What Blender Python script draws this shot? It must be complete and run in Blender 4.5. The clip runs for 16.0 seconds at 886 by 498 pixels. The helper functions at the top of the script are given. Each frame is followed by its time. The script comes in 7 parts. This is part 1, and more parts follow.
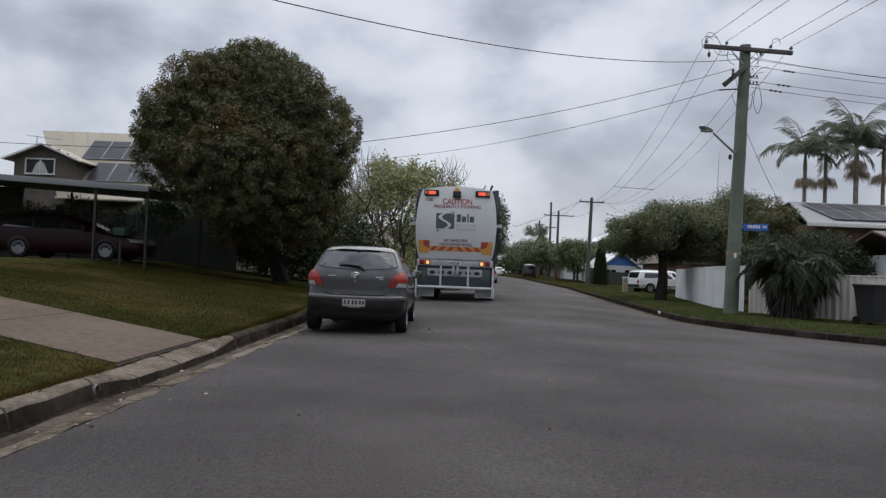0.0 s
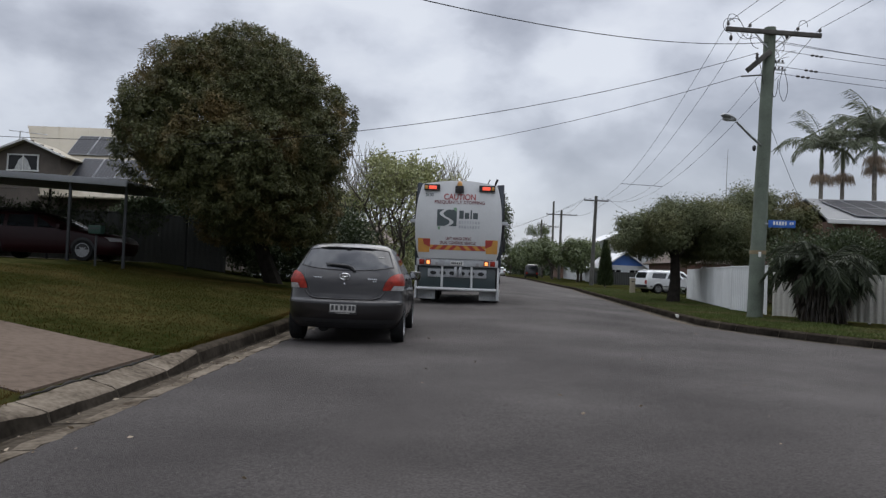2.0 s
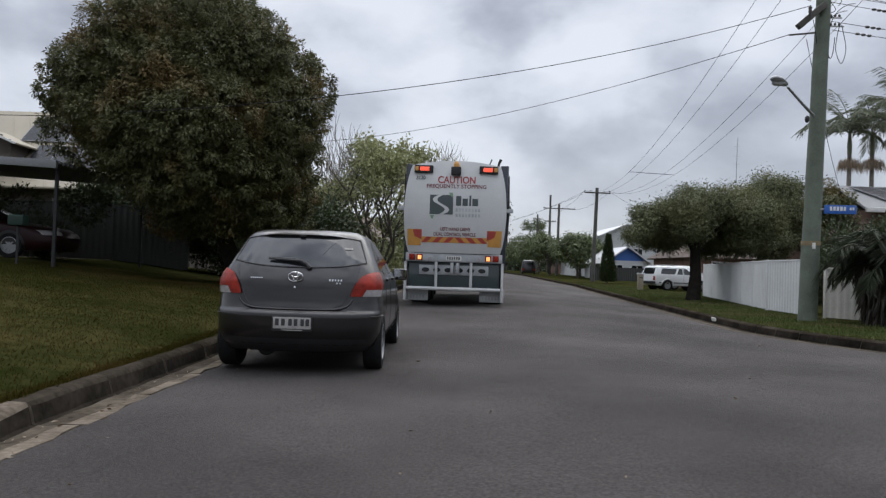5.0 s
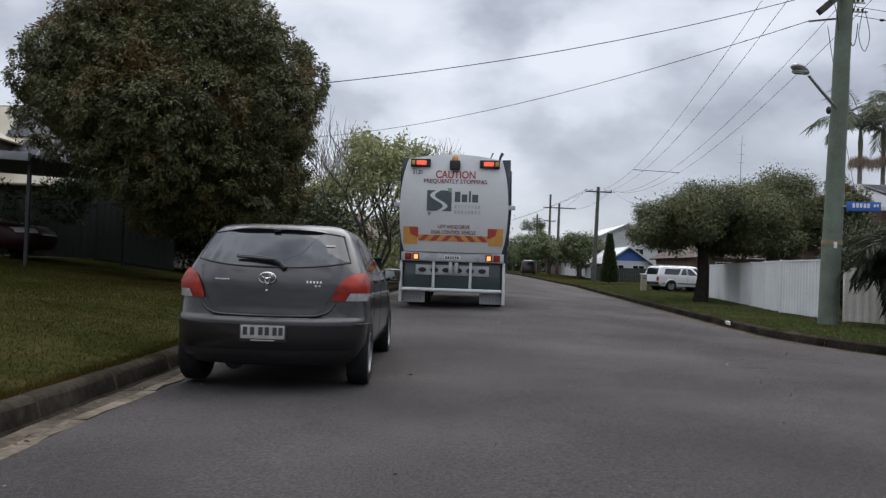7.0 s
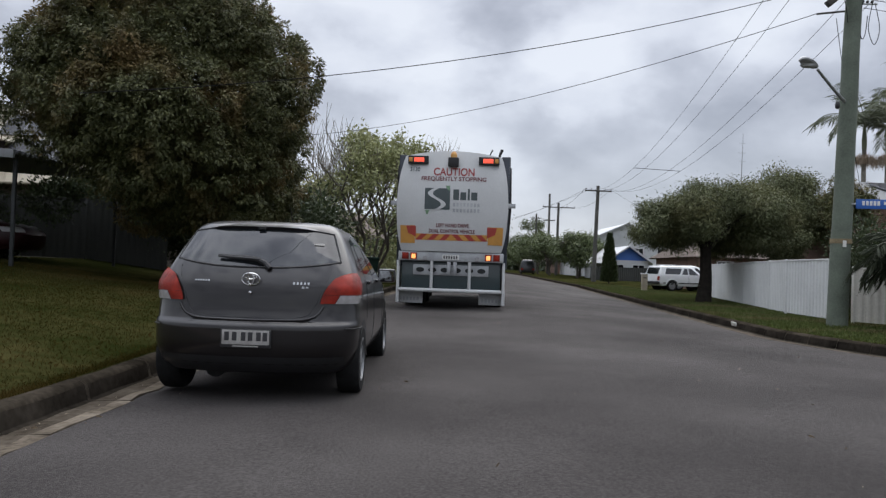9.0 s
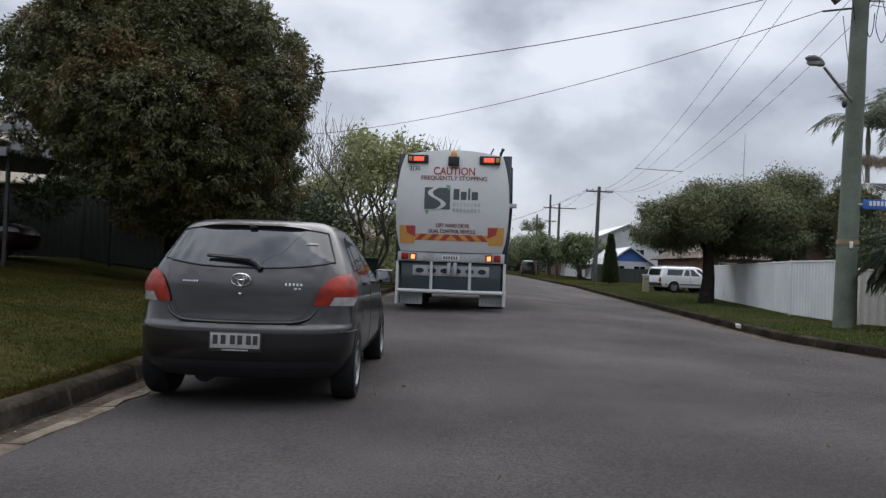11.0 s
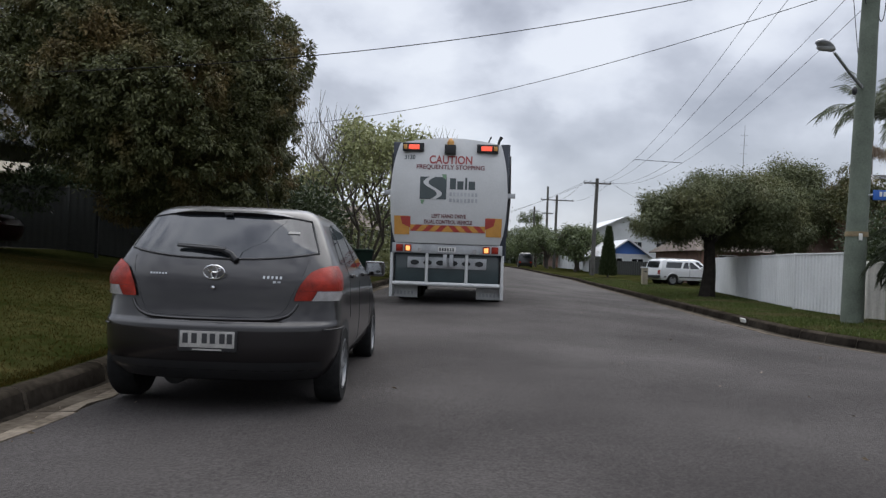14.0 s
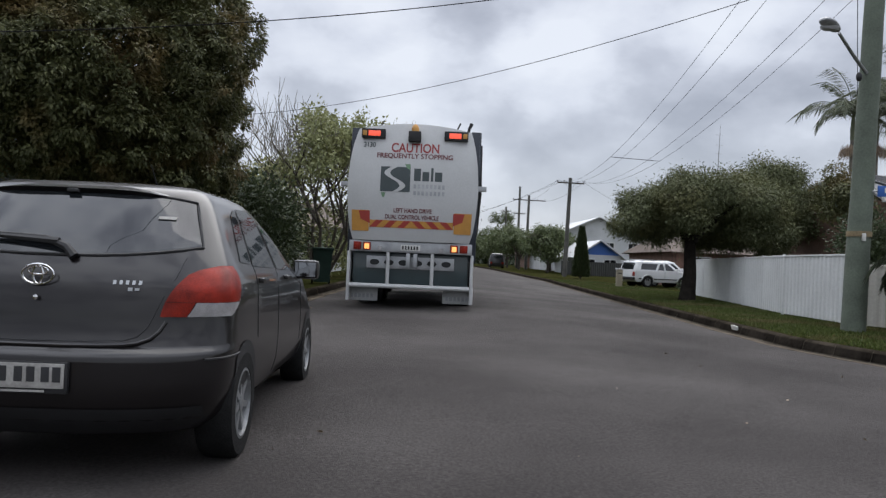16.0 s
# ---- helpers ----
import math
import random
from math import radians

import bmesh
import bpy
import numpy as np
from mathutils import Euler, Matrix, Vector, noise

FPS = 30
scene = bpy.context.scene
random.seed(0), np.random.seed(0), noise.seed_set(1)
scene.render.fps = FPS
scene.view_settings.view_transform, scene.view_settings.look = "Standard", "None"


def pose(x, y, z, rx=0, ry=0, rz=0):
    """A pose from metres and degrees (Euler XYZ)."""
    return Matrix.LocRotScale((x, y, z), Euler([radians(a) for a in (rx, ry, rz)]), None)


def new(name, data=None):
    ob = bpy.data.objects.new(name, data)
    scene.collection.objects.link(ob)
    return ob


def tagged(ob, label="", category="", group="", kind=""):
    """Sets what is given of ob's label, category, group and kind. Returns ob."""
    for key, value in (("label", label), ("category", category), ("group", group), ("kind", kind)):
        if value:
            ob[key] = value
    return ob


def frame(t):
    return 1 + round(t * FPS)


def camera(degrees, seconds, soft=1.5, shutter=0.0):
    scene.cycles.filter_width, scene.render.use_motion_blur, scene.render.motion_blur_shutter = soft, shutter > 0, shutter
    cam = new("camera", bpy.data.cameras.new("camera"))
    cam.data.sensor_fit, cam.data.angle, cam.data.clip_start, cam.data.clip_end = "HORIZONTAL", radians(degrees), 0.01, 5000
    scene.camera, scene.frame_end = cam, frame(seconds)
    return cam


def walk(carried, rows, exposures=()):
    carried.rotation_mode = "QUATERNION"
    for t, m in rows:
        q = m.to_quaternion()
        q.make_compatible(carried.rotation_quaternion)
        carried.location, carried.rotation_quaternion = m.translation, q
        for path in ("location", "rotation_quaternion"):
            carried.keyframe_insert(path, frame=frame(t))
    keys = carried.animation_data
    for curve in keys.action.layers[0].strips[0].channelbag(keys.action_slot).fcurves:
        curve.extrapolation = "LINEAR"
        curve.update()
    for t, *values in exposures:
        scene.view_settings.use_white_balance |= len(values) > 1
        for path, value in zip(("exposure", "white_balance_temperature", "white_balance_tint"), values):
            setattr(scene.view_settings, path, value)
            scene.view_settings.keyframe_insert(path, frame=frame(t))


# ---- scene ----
cam = camera(61.0, 16.0, soft=1.35)
ROWS = [
    (0.0, 0.000, 0.000, 1.137, 0.00, 1.62, -2.23),
    (0.5, 0.009, 0.232, 1.139, 0.03, 2.84, -2.26),
    (1.0, 0.002, 0.573, 1.139, -0.22, 2.21, -2.17),
    (1.5, -0.017, 1.045, 1.138, -0.15, 2.28, -2.13),
    (2.0, -0.019, 1.612, 1.144, 0.07, 1.63, -2.15),
    (2.5, -0.028, 2.283, 1.142, 0.12, 1.71, -1.98),
    (3.0, -0.040, 2.928, 1.146, -0.01, 1.37, -1.84),
    (3.5, -0.043, 3.523, 1.146, -0.13, 1.11, -1.74),
    (4.0, -0.042, 4.065, 1.143, -0.28, 1.29, -1.70),
    (6.5, -0.006, 5.873, 1.147, -0.49, 1.40, -1.96),
    (7.0, 0.002, 6.035, 1.146, -0.48, 1.37, -1.94),
    (7.5, 0.012, 6.165, 1.147, -0.52, 1.19, -1.94),
    (8.0, 0.017, 6.275, 1.149, -0.53, 1.36, -1.92),
    (8.5, 0.018, 6.397, 1.147, -0.59, 1.54, -1.86),
    (9.0, 0.021, 6.495, 1.149, -0.56, 1.35, -1.88),
    (11.5, 0.039, 6.806, 1.147, -0.49, 1.46, -2.02),
    (12.0, 0.038, 6.850, 1.145, -0.45, 1.81, -2.04),
    (12.5, 0.052, 6.890, 1.146, -0.42, 1.36, -1.99),
    (13.0, 0.053, 7.025, 1.143, -0.47, 0.86, -2.02),
    (13.5, 0.061, 7.131, 1.141, -0.62, 0.75, -2.04),
    (14.0, 0.063, 7.283, 1.144, -0.76, 0.82, -2.09),
    (14.5, 0.083, 7.460, 1.141, -0.93, 1.17, -2.05),
    (15.0, 0.106, 7.825, 1.138, -1.42, 1.38, -2.14),
    (15.5, 0.185, 8.276, 1.144, -2.11, 0.84, -2.21),
    (16.0, 0.251, 8.919, 1.141, -2.93, 0.92, -2.45),
]
walk(cam, [(t, pose(x, y, z, 90 + pitch, roll, yaw)) for t, x, y, z, yaw, pitch, roll in ROWS],
     exposures=[(0.0, 0.0), (4.0, 0.10), (8.0, 0.18), (16.0, 0.18)])

# ---- world, sun, exposure ----
SUN_ELEV, SUN_AZ = 58.0, 20.0
world = bpy.data.worlds.new("overcast_sky")
scene.world = world
world.use_nodes = True


def build_world():
    nt = world.node_tree
    nt.nodes.clear()
    N, L = nt.nodes.new, nt.links.new
    out, bg = N("ShaderNodeOutputWorld"), N("ShaderNodeBackground")
    sky = N("ShaderNodeTexSky")
    sky.sky_type, sky.sun_disc = "NISHITA", False
    sky.sun_elevation, sky.sun_rotation = radians(SUN_ELEV), radians(SUN_AZ)
    tc, sep = N("ShaderNodeTexCoord"), N("ShaderNodeSeparateXYZ")
    L(tc.outputs["Generated"], sep.inputs[0])
    off = N("ShaderNodeMapping")
    off.inputs["Location"].default_value, off.inputs["Scale"].default_value = CLOUD_SHIFT, (1.0, 1.0, 1.7)
    L(tc.outputs["Generated"], off.inputs["Vector"])

    def cloud(scale, detail, rough, dist):
        n = N("ShaderNodeTexNoise")
        n.inputs["Scale"].default_value, n.inputs["Detail"].default_value = scale, detail
        n.inputs["Roughness"].default_value, n.inputs["Distortion"].default_value = rough, dist
        L(off.outputs[0], n.inputs["Vector"])
        return n
    big, mid = cloud(3.0, 2.0, 0.45, 0.0), cloud(6.5, 6.0, 0.5, 0.05)
    mix = N("ShaderNodeMix"); mix.data_type = "FLOAT"; mix.inputs[0].default_value = 0.45
    L(big.outputs["Fac"], mix.inputs[2]); L(mid.outputs["Fac"], mix.inputs[3])
    deck = mix.outputs[0]
    # the larger cloud masses: darker bellies and thinner, brighter gaps, with ragged edges
    rag = cloud(9.0, 5.0, 0.55, 0.0)
    jit = N("ShaderNodeVectorMath"); jit.operation = "MULTIPLY_ADD"
    L(rag.outputs["Color"], jit.inputs[0]); jit.inputs[1].default_value = (0.20, 0.20, 0.20); jit.inputs[2].default_value = (-0.10, -0.10, -0.10)
    way = N("ShaderNodeVectorMath"); way.operation = "ADD"
    L(tc.outputs["Generated"], way.inputs[0]); L(jit.outputs[0], way.inputs[1])
    for centre, reach, amount in CLOUD_MASSES:
        far = N("ShaderNodeVectorMath"); far.operation = "DISTANCE"; far.inputs[1].default_value = centre
        L(way.outputs[0], far.inputs[0])
        fall = N("ShaderNodeMapRange"); fall.interpolation_type = "SMOOTHSTEP"
        fall.inputs["From Min"].default_value, fall.inputs["From Max"].default_value = reach * 0.3, reach
        fall.inputs["To Min"].default_value, fall.inputs["To Max"].default_value = amount, 0.0
        L(far.outputs["Value"], fall.inputs["Value"])
        add = N("ShaderNodeMath"); add.operation = "ADD"
        L(deck, add.inputs[0]); L(fall.outputs[0], add.inputs[1])
        deck = add.outputs[0]
    ramp = N("ShaderNodeValToRGB")
    els = ramp.color_ramp.elements
    els[0].position, els[0].color = 0.36, (0.29, 0.305, 0.355, 1)
    els[1].position, els[1].color = 0.575, (0.655, 0.68, 0.735, 1)
    e = els.new(0.445); e.color = (0.42, 0.44, 0.50, 1)
    e = els.new(0.505); e.color = (0.56, 0.585, 0.65, 1)
    L(deck, ramp.inputs[0])
    # thin brighter band of haze towards the horizon
    hz = N("ShaderNodeMapRange")
    hz.inputs["From Min"].default_value, hz.inputs["From Max"].default_value = 0.0, 0.22
    hz.inputs["To Min"].default_value, hz.inputs["To Max"].default_value = 0.65, 0.0
    L(sep.outputs["Z"], hz.inputs["Value"])
    hm = N("ShaderNodeMix"); hm.data_type = "RGBA"; hm.inputs[7].default_value = (0.44, 0.47, 0.54, 1)
    L(hz.outputs[0], hm.inputs[0]); L(ramp.outputs[0], hm.inputs[6])
    # a little clear sky light shows through the deck
    sc = N("ShaderNodeMix"); sc.data_type = "RGBA"; sc.blend_type = "ADD"; sc.inputs[0].default_value = 0.015
    L(hm.outputs[2], sc.inputs[6]); L(sky.outputs[0], sc.inputs[7])
    # an overcast deck is brighter overhead than near the horizon
    up = N("ShaderNodeMapRange")
    up.inputs["From Min"].default_value, up.inputs["From Max"].default_value = 0.34, 0.9
    up.inputs["To Min"].default_value, up.inputs["To Max"].default_value = 1.0, 2.9
    L(sep.outputs["Z"], up.inputs["Value"])
    zen = N("ShaderNodeMix"); zen.data_type = "RGBA"; zen.blend_type = "MULTIPLY"; zen.inputs[0].default_value = 1.0
    L(sc.outputs[2], zen.inputs[6]); L(up.outputs[0], zen.inputs[7])
    L(zen.outputs[2], bg.inputs["Color"])
    bg.inputs["Strength"].default_value = SKY
    L(bg.outputs[0], out.inputs["Surface"])


SKY, CLOUD_SHIFT = 1.0, (3.1, 0.4, 0.0)
CLOUD_MASSES = [((0.06, 0.97, 0.24), 0.14, -0.06), ((0.36, 0.92, 0.19), 0.20, -0.035), ((0.21, 0.94, 0.26), 0.12, 0.012), ((-0.44, 0.86, 0.27), 0.22, -0.04),
                ((-0.42, 0.89, 0.17), 0.13, 0.04), ((0.0, 0.98, 0.16), 0.12, 0.03), ((0.22, 0.97, 0.12), 0.13, -0.02)]
build_world()
sun = new("sun", bpy.data.lights.new("sun", "SUN"))
sun.data.energy, sun.data.angle, sun.data.color = 1.5, radians(70), (1.0, 0.96, 0.9)
sun.matrix_world = pose(0, 0, 60, 90 - SUN_ELEV, 0, 180 - SUN_AZ)

# ---- materials ----


def material(name, colour, rough=0.6, metal=0.0, var=0.12, scale=6.0, fine=60.0, bump=0.15, spec=0.5, coat=0.0,
             tint=None, per="", spread=0.32, emit=None, coords="Object"):
    """A surface with variation at two scales, wear-like mottling and a fine bump."""
    m = bpy.data.materials.new(name)
    m.use_nodes = True
    nt = m.node_tree
    N, L = nt.nodes.new, nt.links.new
    b = nt.nodes["Principled BSDF"]
    b.inputs["Roughness"].default_value, b.inputs["Metallic"].default_value = rough, metal
    b.inputs["Specular IOR Level"].default_value, b.inputs["Coat Weight"].default_value = spec, coat
    b.inputs["Coat Roughness"].default_value = 0.06
    tc = N("ShaderNodeTexCoord")
    n1, n2 = N("ShaderNodeTexNoise"), N("ShaderNodeTexNoise")
    for n, s in ((n1, scale), (n2, fine)):
        n.inputs["Scale"].default_value, n.inputs["Detail"].default_value = s, 4.0
        L(tc.outputs[coords], n.inputs["Vector"])
    mix = N("ShaderNodeMix"); mix.data_type = "FLOAT"; mix.inputs[0].default_value = 0.4
    L(n1.outputs["Fac"], mix.inputs[2]); L(n2.outputs["Fac"], mix.inputs[3])
    ramp = N("ShaderNodeValToRGB")
    c = Vector(colour)
    dark = tint if tint else c * (1 - 2.2 * var)
    lite = c * (1 + 2.2 * var)
    ramp.color_ramp.elements[0].position, ramp.color_ramp.elements[1].position = 0.33, 0.67
    ramp.color_ramp.elements[0].color = (*[max(0.0, v) for v in dark], 1)
    ramp.color_ramp.elements[1].color = (*[min(1.0, v) for v in lite], 1)
    L(mix.outputs[0], ramp.inputs[0])
    col = ramp.outputs[0]
    if per:
        if per == "island":
            g = N("ShaderNodeNewGeometry"); rnd = g.outputs["Random Per Island"]
        else:
            g = N("ShaderNodeObjectInfo"); rnd = g.outputs["Random"]
        mr = N("ShaderNodeMapRange")
        mr.inputs["To Min"].default_value, mr.inputs["To Max"].default_value = 1 - spread, 1 + spread
        L(rnd, mr.inputs["Value"])
        mul = N("ShaderNodeMix"); mul.data_type = "RGBA"; mul.blend_type = "MULTIPLY"; mul.inputs[0].default_value = 1.0
        L(col, mul.inputs[6]); L(mr.outputs[0], mul.inputs[7])
        col = mul.outputs[2]
    L(col, b.inputs["Base Color"])
    if bump:
        bp = N("ShaderNodeBump"); bp.inputs["Strength"].default_value = bump; bp.inputs["Distance"].default_value = 0.01
        L(n2.outputs["Fac"], bp.inputs["Height"]); L(bp.outputs[0], b.inputs["Normal"])
    if emit:
        b.inputs["Emission Color"].default_value, b.inputs["Emission Strength"].default_value = (*emit[0], 1), emit[1]
    return m


def leaf_material(name, a, b_, c_=None, mottle=0.9, spec=0.35, rough=0.5):
    """Foliage: leaf to leaf variation between colours a and b_, with patches of c_ across the crown, and light through the leaf."""
    m = bpy.data.materials.new(name)
    m.use_nodes = True
    nt = m.node_tree
    N, L = nt.nodes.new, nt.links.new
    p = nt.nodes["Principled BSDF"]
    p.inputs["Roughness"].default_value = rough
    p.inputs["Specular IOR Level"].default_value = spec
    g = N("ShaderNodeNewGeometry")
    r = N("ShaderNodeValToRGB")
    r.color_ramp.elements[0].color, r.color_ramp.elements[1].color = (*a, 1), (*b_, 1)
    L(g.outputs["Random Per Island"], r.inputs[0])
    col = r.outputs[0]
    if c_:
        tc, n = N("ShaderNodeTexCoord"), N("ShaderNodeTexNoise")
        n.inputs["Scale"].default_value, n.inputs["Detail"].default_value = mottle, 3.0
        L(tc.outputs["Object"], n.inputs["Vector"])
        mr = N("ShaderNodeMapRange"); mr.inputs["From Min"].default_value, mr.inputs["From Max"].default_value = 0.5, 0.68
        L(n.outputs["Fac"], mr.inputs["Value"])
        mx = N("ShaderNodeMix"); mx.data_type = "RGBA"; mx.inputs[7].default_value = (*c_, 1)
        L(mr.outputs[0], mx.inputs[0]); L(col, mx.inputs[6])
        col = mx.outputs[2]
    L(col, p.inputs["Base Color"])
    tr = N("ShaderNodeBsdfTranslucent")
    L(col, tr.inputs["Color"])
    ms = N("ShaderNodeMixShader"); ms.inputs[0].default_value = 0.22
    L(p.outputs[0], ms.inputs[1]); L(tr.outputs[0], ms.inputs[2])
    L(ms.outputs[0], nt.nodes["Material Output"].inputs["Surface"])
    return m


def ground_material(name, stops, scale, fine, rough=0.95, bump=0.4, spec=0.15):
    """Earth or paving: three colours spread by two noises in world metres."""
    m = bpy.data.materials.new(name)
    m.use_nodes = True
    nt = m.node_tree
    N, L = nt.nodes.new, nt.links.new
    p = nt.nodes["Principled BSDF"]
    p.inputs["Roughness"].default_value, p.inputs["Specular IOR Level"].default_value = rough, spec
    tc = N("ShaderNodeTexCoord")
    n1, n2, n3 = (N("ShaderNodeTexNoise") for _ in range(3))
    for n, s, d in ((n1, scale, 5), (n2, fine, 6), (n3, fine * 4, 2)):
        n.inputs["Scale"].default_value, n.inputs["Detail"].default_value = s, d
        L(tc.outputs["Object"], n.inputs["Vector"])
    mx = N("ShaderNodeMix"); mx.data_type = "FLOAT"; mx.inputs[0].default_value = 0.45
    L(n1.outputs["Fac"], mx.inputs[2]); L(n2.outputs["Fac"], mx.inputs[3])
    r = N("ShaderNodeValToRGB")
    r.color_ramp.elements[0].position, r.color_ramp.elements[0].color = 0.39, (*stops[0], 1)
    r.color_ramp.elements[1].position, r.color_ramp.elements[1].color = 0.61, (*stops[-1], 1)
    for k, s in enumerate(stops[1:-1]):
        e = r.color_ramp.elements.new(0.39 + 0.22 * (k + 1) / (len(stops) - 1)); e.color = (*s, 1)
    L(mx.outputs[0], r.inputs[0]); L(r.outputs[0], p.inputs["Base Color"])
    bp = N("ShaderNodeBump"); bp.inputs["Strength"].default_value = bump; bp.inputs["Distance"].default_value = 0.012
    L(n3.outputs["Fac"], bp.inputs["Height"]); L(bp.outputs[0], p.inputs["Normal"])
    return m


def glass_material(name, colour, rough=0.03):
    m = bpy.data.materials.new(name)
    m.use_nodes = True
    p = m.node_tree.nodes["Principled BSDF"]
    p.inputs["Base Color"].default_value = (*colour, 1)
    p.inputs["Roughness"].default_value, p.inputs["IOR"].default_value = rough, 1.52
    p.inputs["Specular IOR Level"].default_value = 0.6
    p.inputs["Coat Weight"].default_value = 0.15
    p.inputs["Coat Roughness"].default_value = 0.02
    return m


ASPHALT = ground_material("asphalt", [(0.032, 0.0285, 0.027), (0.053, 0.0475, 0.045), (0.083, 0.076, 0.072)], 0.35, 55.0, 0.85, 0.9)
GRASS = ground_material("lawn", [(0.012, 0.016, 0.004), (0.025, 0.026, 0.009), (0.043, 0.039, 0.015)], 0.5, 6.0, spec=0.0)
DRIVE = ground_material("driveway_concrete", [(0.062, 0.046, 0.035), (0.086, 0.065, 0.050), (0.108, 0.083, 0.065)], 0.4, 12.0, 0.9, 0.12, 0.05)
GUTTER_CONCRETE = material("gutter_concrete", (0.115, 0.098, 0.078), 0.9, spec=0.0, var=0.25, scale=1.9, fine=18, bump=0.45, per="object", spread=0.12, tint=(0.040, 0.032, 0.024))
# kerb face: dirt and the shade on its upright side, both in the colour
KERB_FACE = material("kerb_face_dirt_shade", (0.021, 0.018, 0.0145), 0.9, spec=0.0, var=0.3, scale=1.5, fine=14, bump=0.5, per="object", spread=0.12, tint=(0.008, 0.007, 0.006))
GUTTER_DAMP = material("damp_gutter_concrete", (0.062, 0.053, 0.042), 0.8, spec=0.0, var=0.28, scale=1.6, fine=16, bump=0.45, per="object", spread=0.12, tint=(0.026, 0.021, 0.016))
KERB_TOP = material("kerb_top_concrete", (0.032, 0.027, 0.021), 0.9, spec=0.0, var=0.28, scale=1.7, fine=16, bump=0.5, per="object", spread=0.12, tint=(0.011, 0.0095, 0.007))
GREY_PAINT = material("grey_car_paint", (0.0095, 0.0080, 0.0082), 0.34, 0.1, var=0.05, scale=2, fine=400, bump=0.01, spec=0.25, coat=0.65)
MAROON = material("maroon_car_paint", (0.014, 0.002, 0.003), 0.45, 0.0, var=0.06, scale=2, fine=300, bump=0.02, spec=0.2, coat=0.05)
WHITE_PAINT = material("white_car_paint", (0.62, 0.63, 0.63), 0.3, 0.0, var=0.03, scale=1.5, fine=120, bump=0.02, coat=0.5)
SILVER = material("silver_paint", (0.33, 0.34, 0.35), 0.35, 0.5, var=0.05, scale=2, fine=200, bump=0.03, coat=0.5)
BLACK_CAR = material("black_car_paint", (0.012, 0.012, 0.014), 0.3, 0.0, var=0.08, scale=2, fine=200, bump=0.02, coat=0.6)
BLACK = material("black_plastic", (0.012, 0.012, 0.013), 0.6, var=0.15, scale=8, fine=120, bump=0.1)
RUBBER = material("tyre_rubber", (0.012, 0.012, 0.012), 0.9, spec=0.15, var=0.2, scale=12, fine=90, bump=0.3)
ALLOY = material("wheel_alloy", (0.24, 0.245, 0.25), 0.45, 0.6, var=0.08, scale=10, fine=90, bump=0.05)
CHROME = material("chrome", (0.72, 0.72, 0.73), 0.12, 1.0, var=0.03, scale=6, fine=90, bump=0.02)
GLASS = glass_material("tinted_glass", (0.012, 0.014, 0.016))
HOUSE_GLASS = glass_material("house_window_glass", (0.008, 0.009, 0.010), 0.12)
HOUSE_GLASS.node_tree.nodes["Principled BSDF"].inputs["Coat Weight"].default_value = 0.0
HOUSE_GLASS.node_tree.nodes["Principled BSDF"].inputs["Specular IOR Level"].default_value = 0.25
RED_LENS = material("red_lens", (0.20, 0.014, 0.006), 0.35, var=0.3, scale=9, fine=220, bump=0.25, spec=0.2, coat=0.05)
CLEAR_LENS = material("clear_lens", (0.30, 0.29, 0.29), 0.12, var=0.1, scale=20, fine=160, bump=0.1, coat=0.8)
PLATE = material("plate_white", (0.62, 0.62, 0.58), 0.5, var=0.06, scale=12, fine=120, bump=0.05)
CAR_MIRROR = material("car_mirror", (0.30, 0.31, 0.33), 0.05, 1.0, var=0.03, scale=6, fine=90, bump=0.0)
EARTH = material("joint_earth", (0.014, 0.012, 0.009), 0.95, var=0.3, scale=9, fine=60, bump=0.4)
PIPE = material("drain_plastic", (0.30, 0.29, 0.27), 0.6, var=0.15, scale=12, fine=80, bump=0.1)
DRAIN = material("grey_drain_pipe", (0.13, 0.125, 0.115), 0.7, var=0.2, scale=14, fine=80, bump=0.1)
DARKMARK = material("dark_marking", (0.025, 0.025, 0.027), 0.5, var=0.1, scale=10, fine=90, bump=0.03)

# ---- small builders ----


def smooth(v):
    v = min(1.0, max(0.0, v))
    return v * v * (3 - 2 * v)


def mesh_of(name, bm, mats, flat=False):
    me = bpy.data.meshes.new(name)
    bmesh.ops.recalc_face_normals(bm, faces=bm.faces)
    bm.to_mesh(me)
    bm.free()
    for m in (mats if isinstance(mats, (list, tuple)) else [mats]):
        me.materials.append(m)
    if not flat:
        me.shade_smooth()
        me.set_sharp_from_angle(angle=radians(38))
    return me


def part(name, bm, mats, parent, label="", flat=False, at=None):
    ob = new(name, mesh_of(name, bm, mats, flat))
    ob.parent = parent
    if at is not None:
        ob.matrix_basis = at
    if label:
        tagged(ob, label)
    return ob


def thing(name, label, category, at, group="", kind=""):
    ob = new(name)
    ob.empty_display_size = 0.2
    ob.matrix_basis = at
    return tagged(ob, label, category, group, kind)


def fast_mesh(name, verts, faces, mat):
    """A mesh from arrays: verts (n, 3), faces (m, k)."""
    verts, faces = np.asarray(verts, np.float32), np.asarray(faces, np.int32)
    me = bpy.data.meshes.new(name)
    k = faces.shape[1]
    me.vertices.add(len(verts)); me.vertices.foreach_set("co", verts.ravel())
    me.loops.add(faces.size); me.loops.foreach_set("vertex_index", faces.ravel())
    me.polygons.add(len(faces)); me.polygons.foreach_set("loop_start", np.arange(0, faces.size, k, dtype=np.int32))
    me.update(calc_edges=True)
    me.materials.append(mat)
    return me


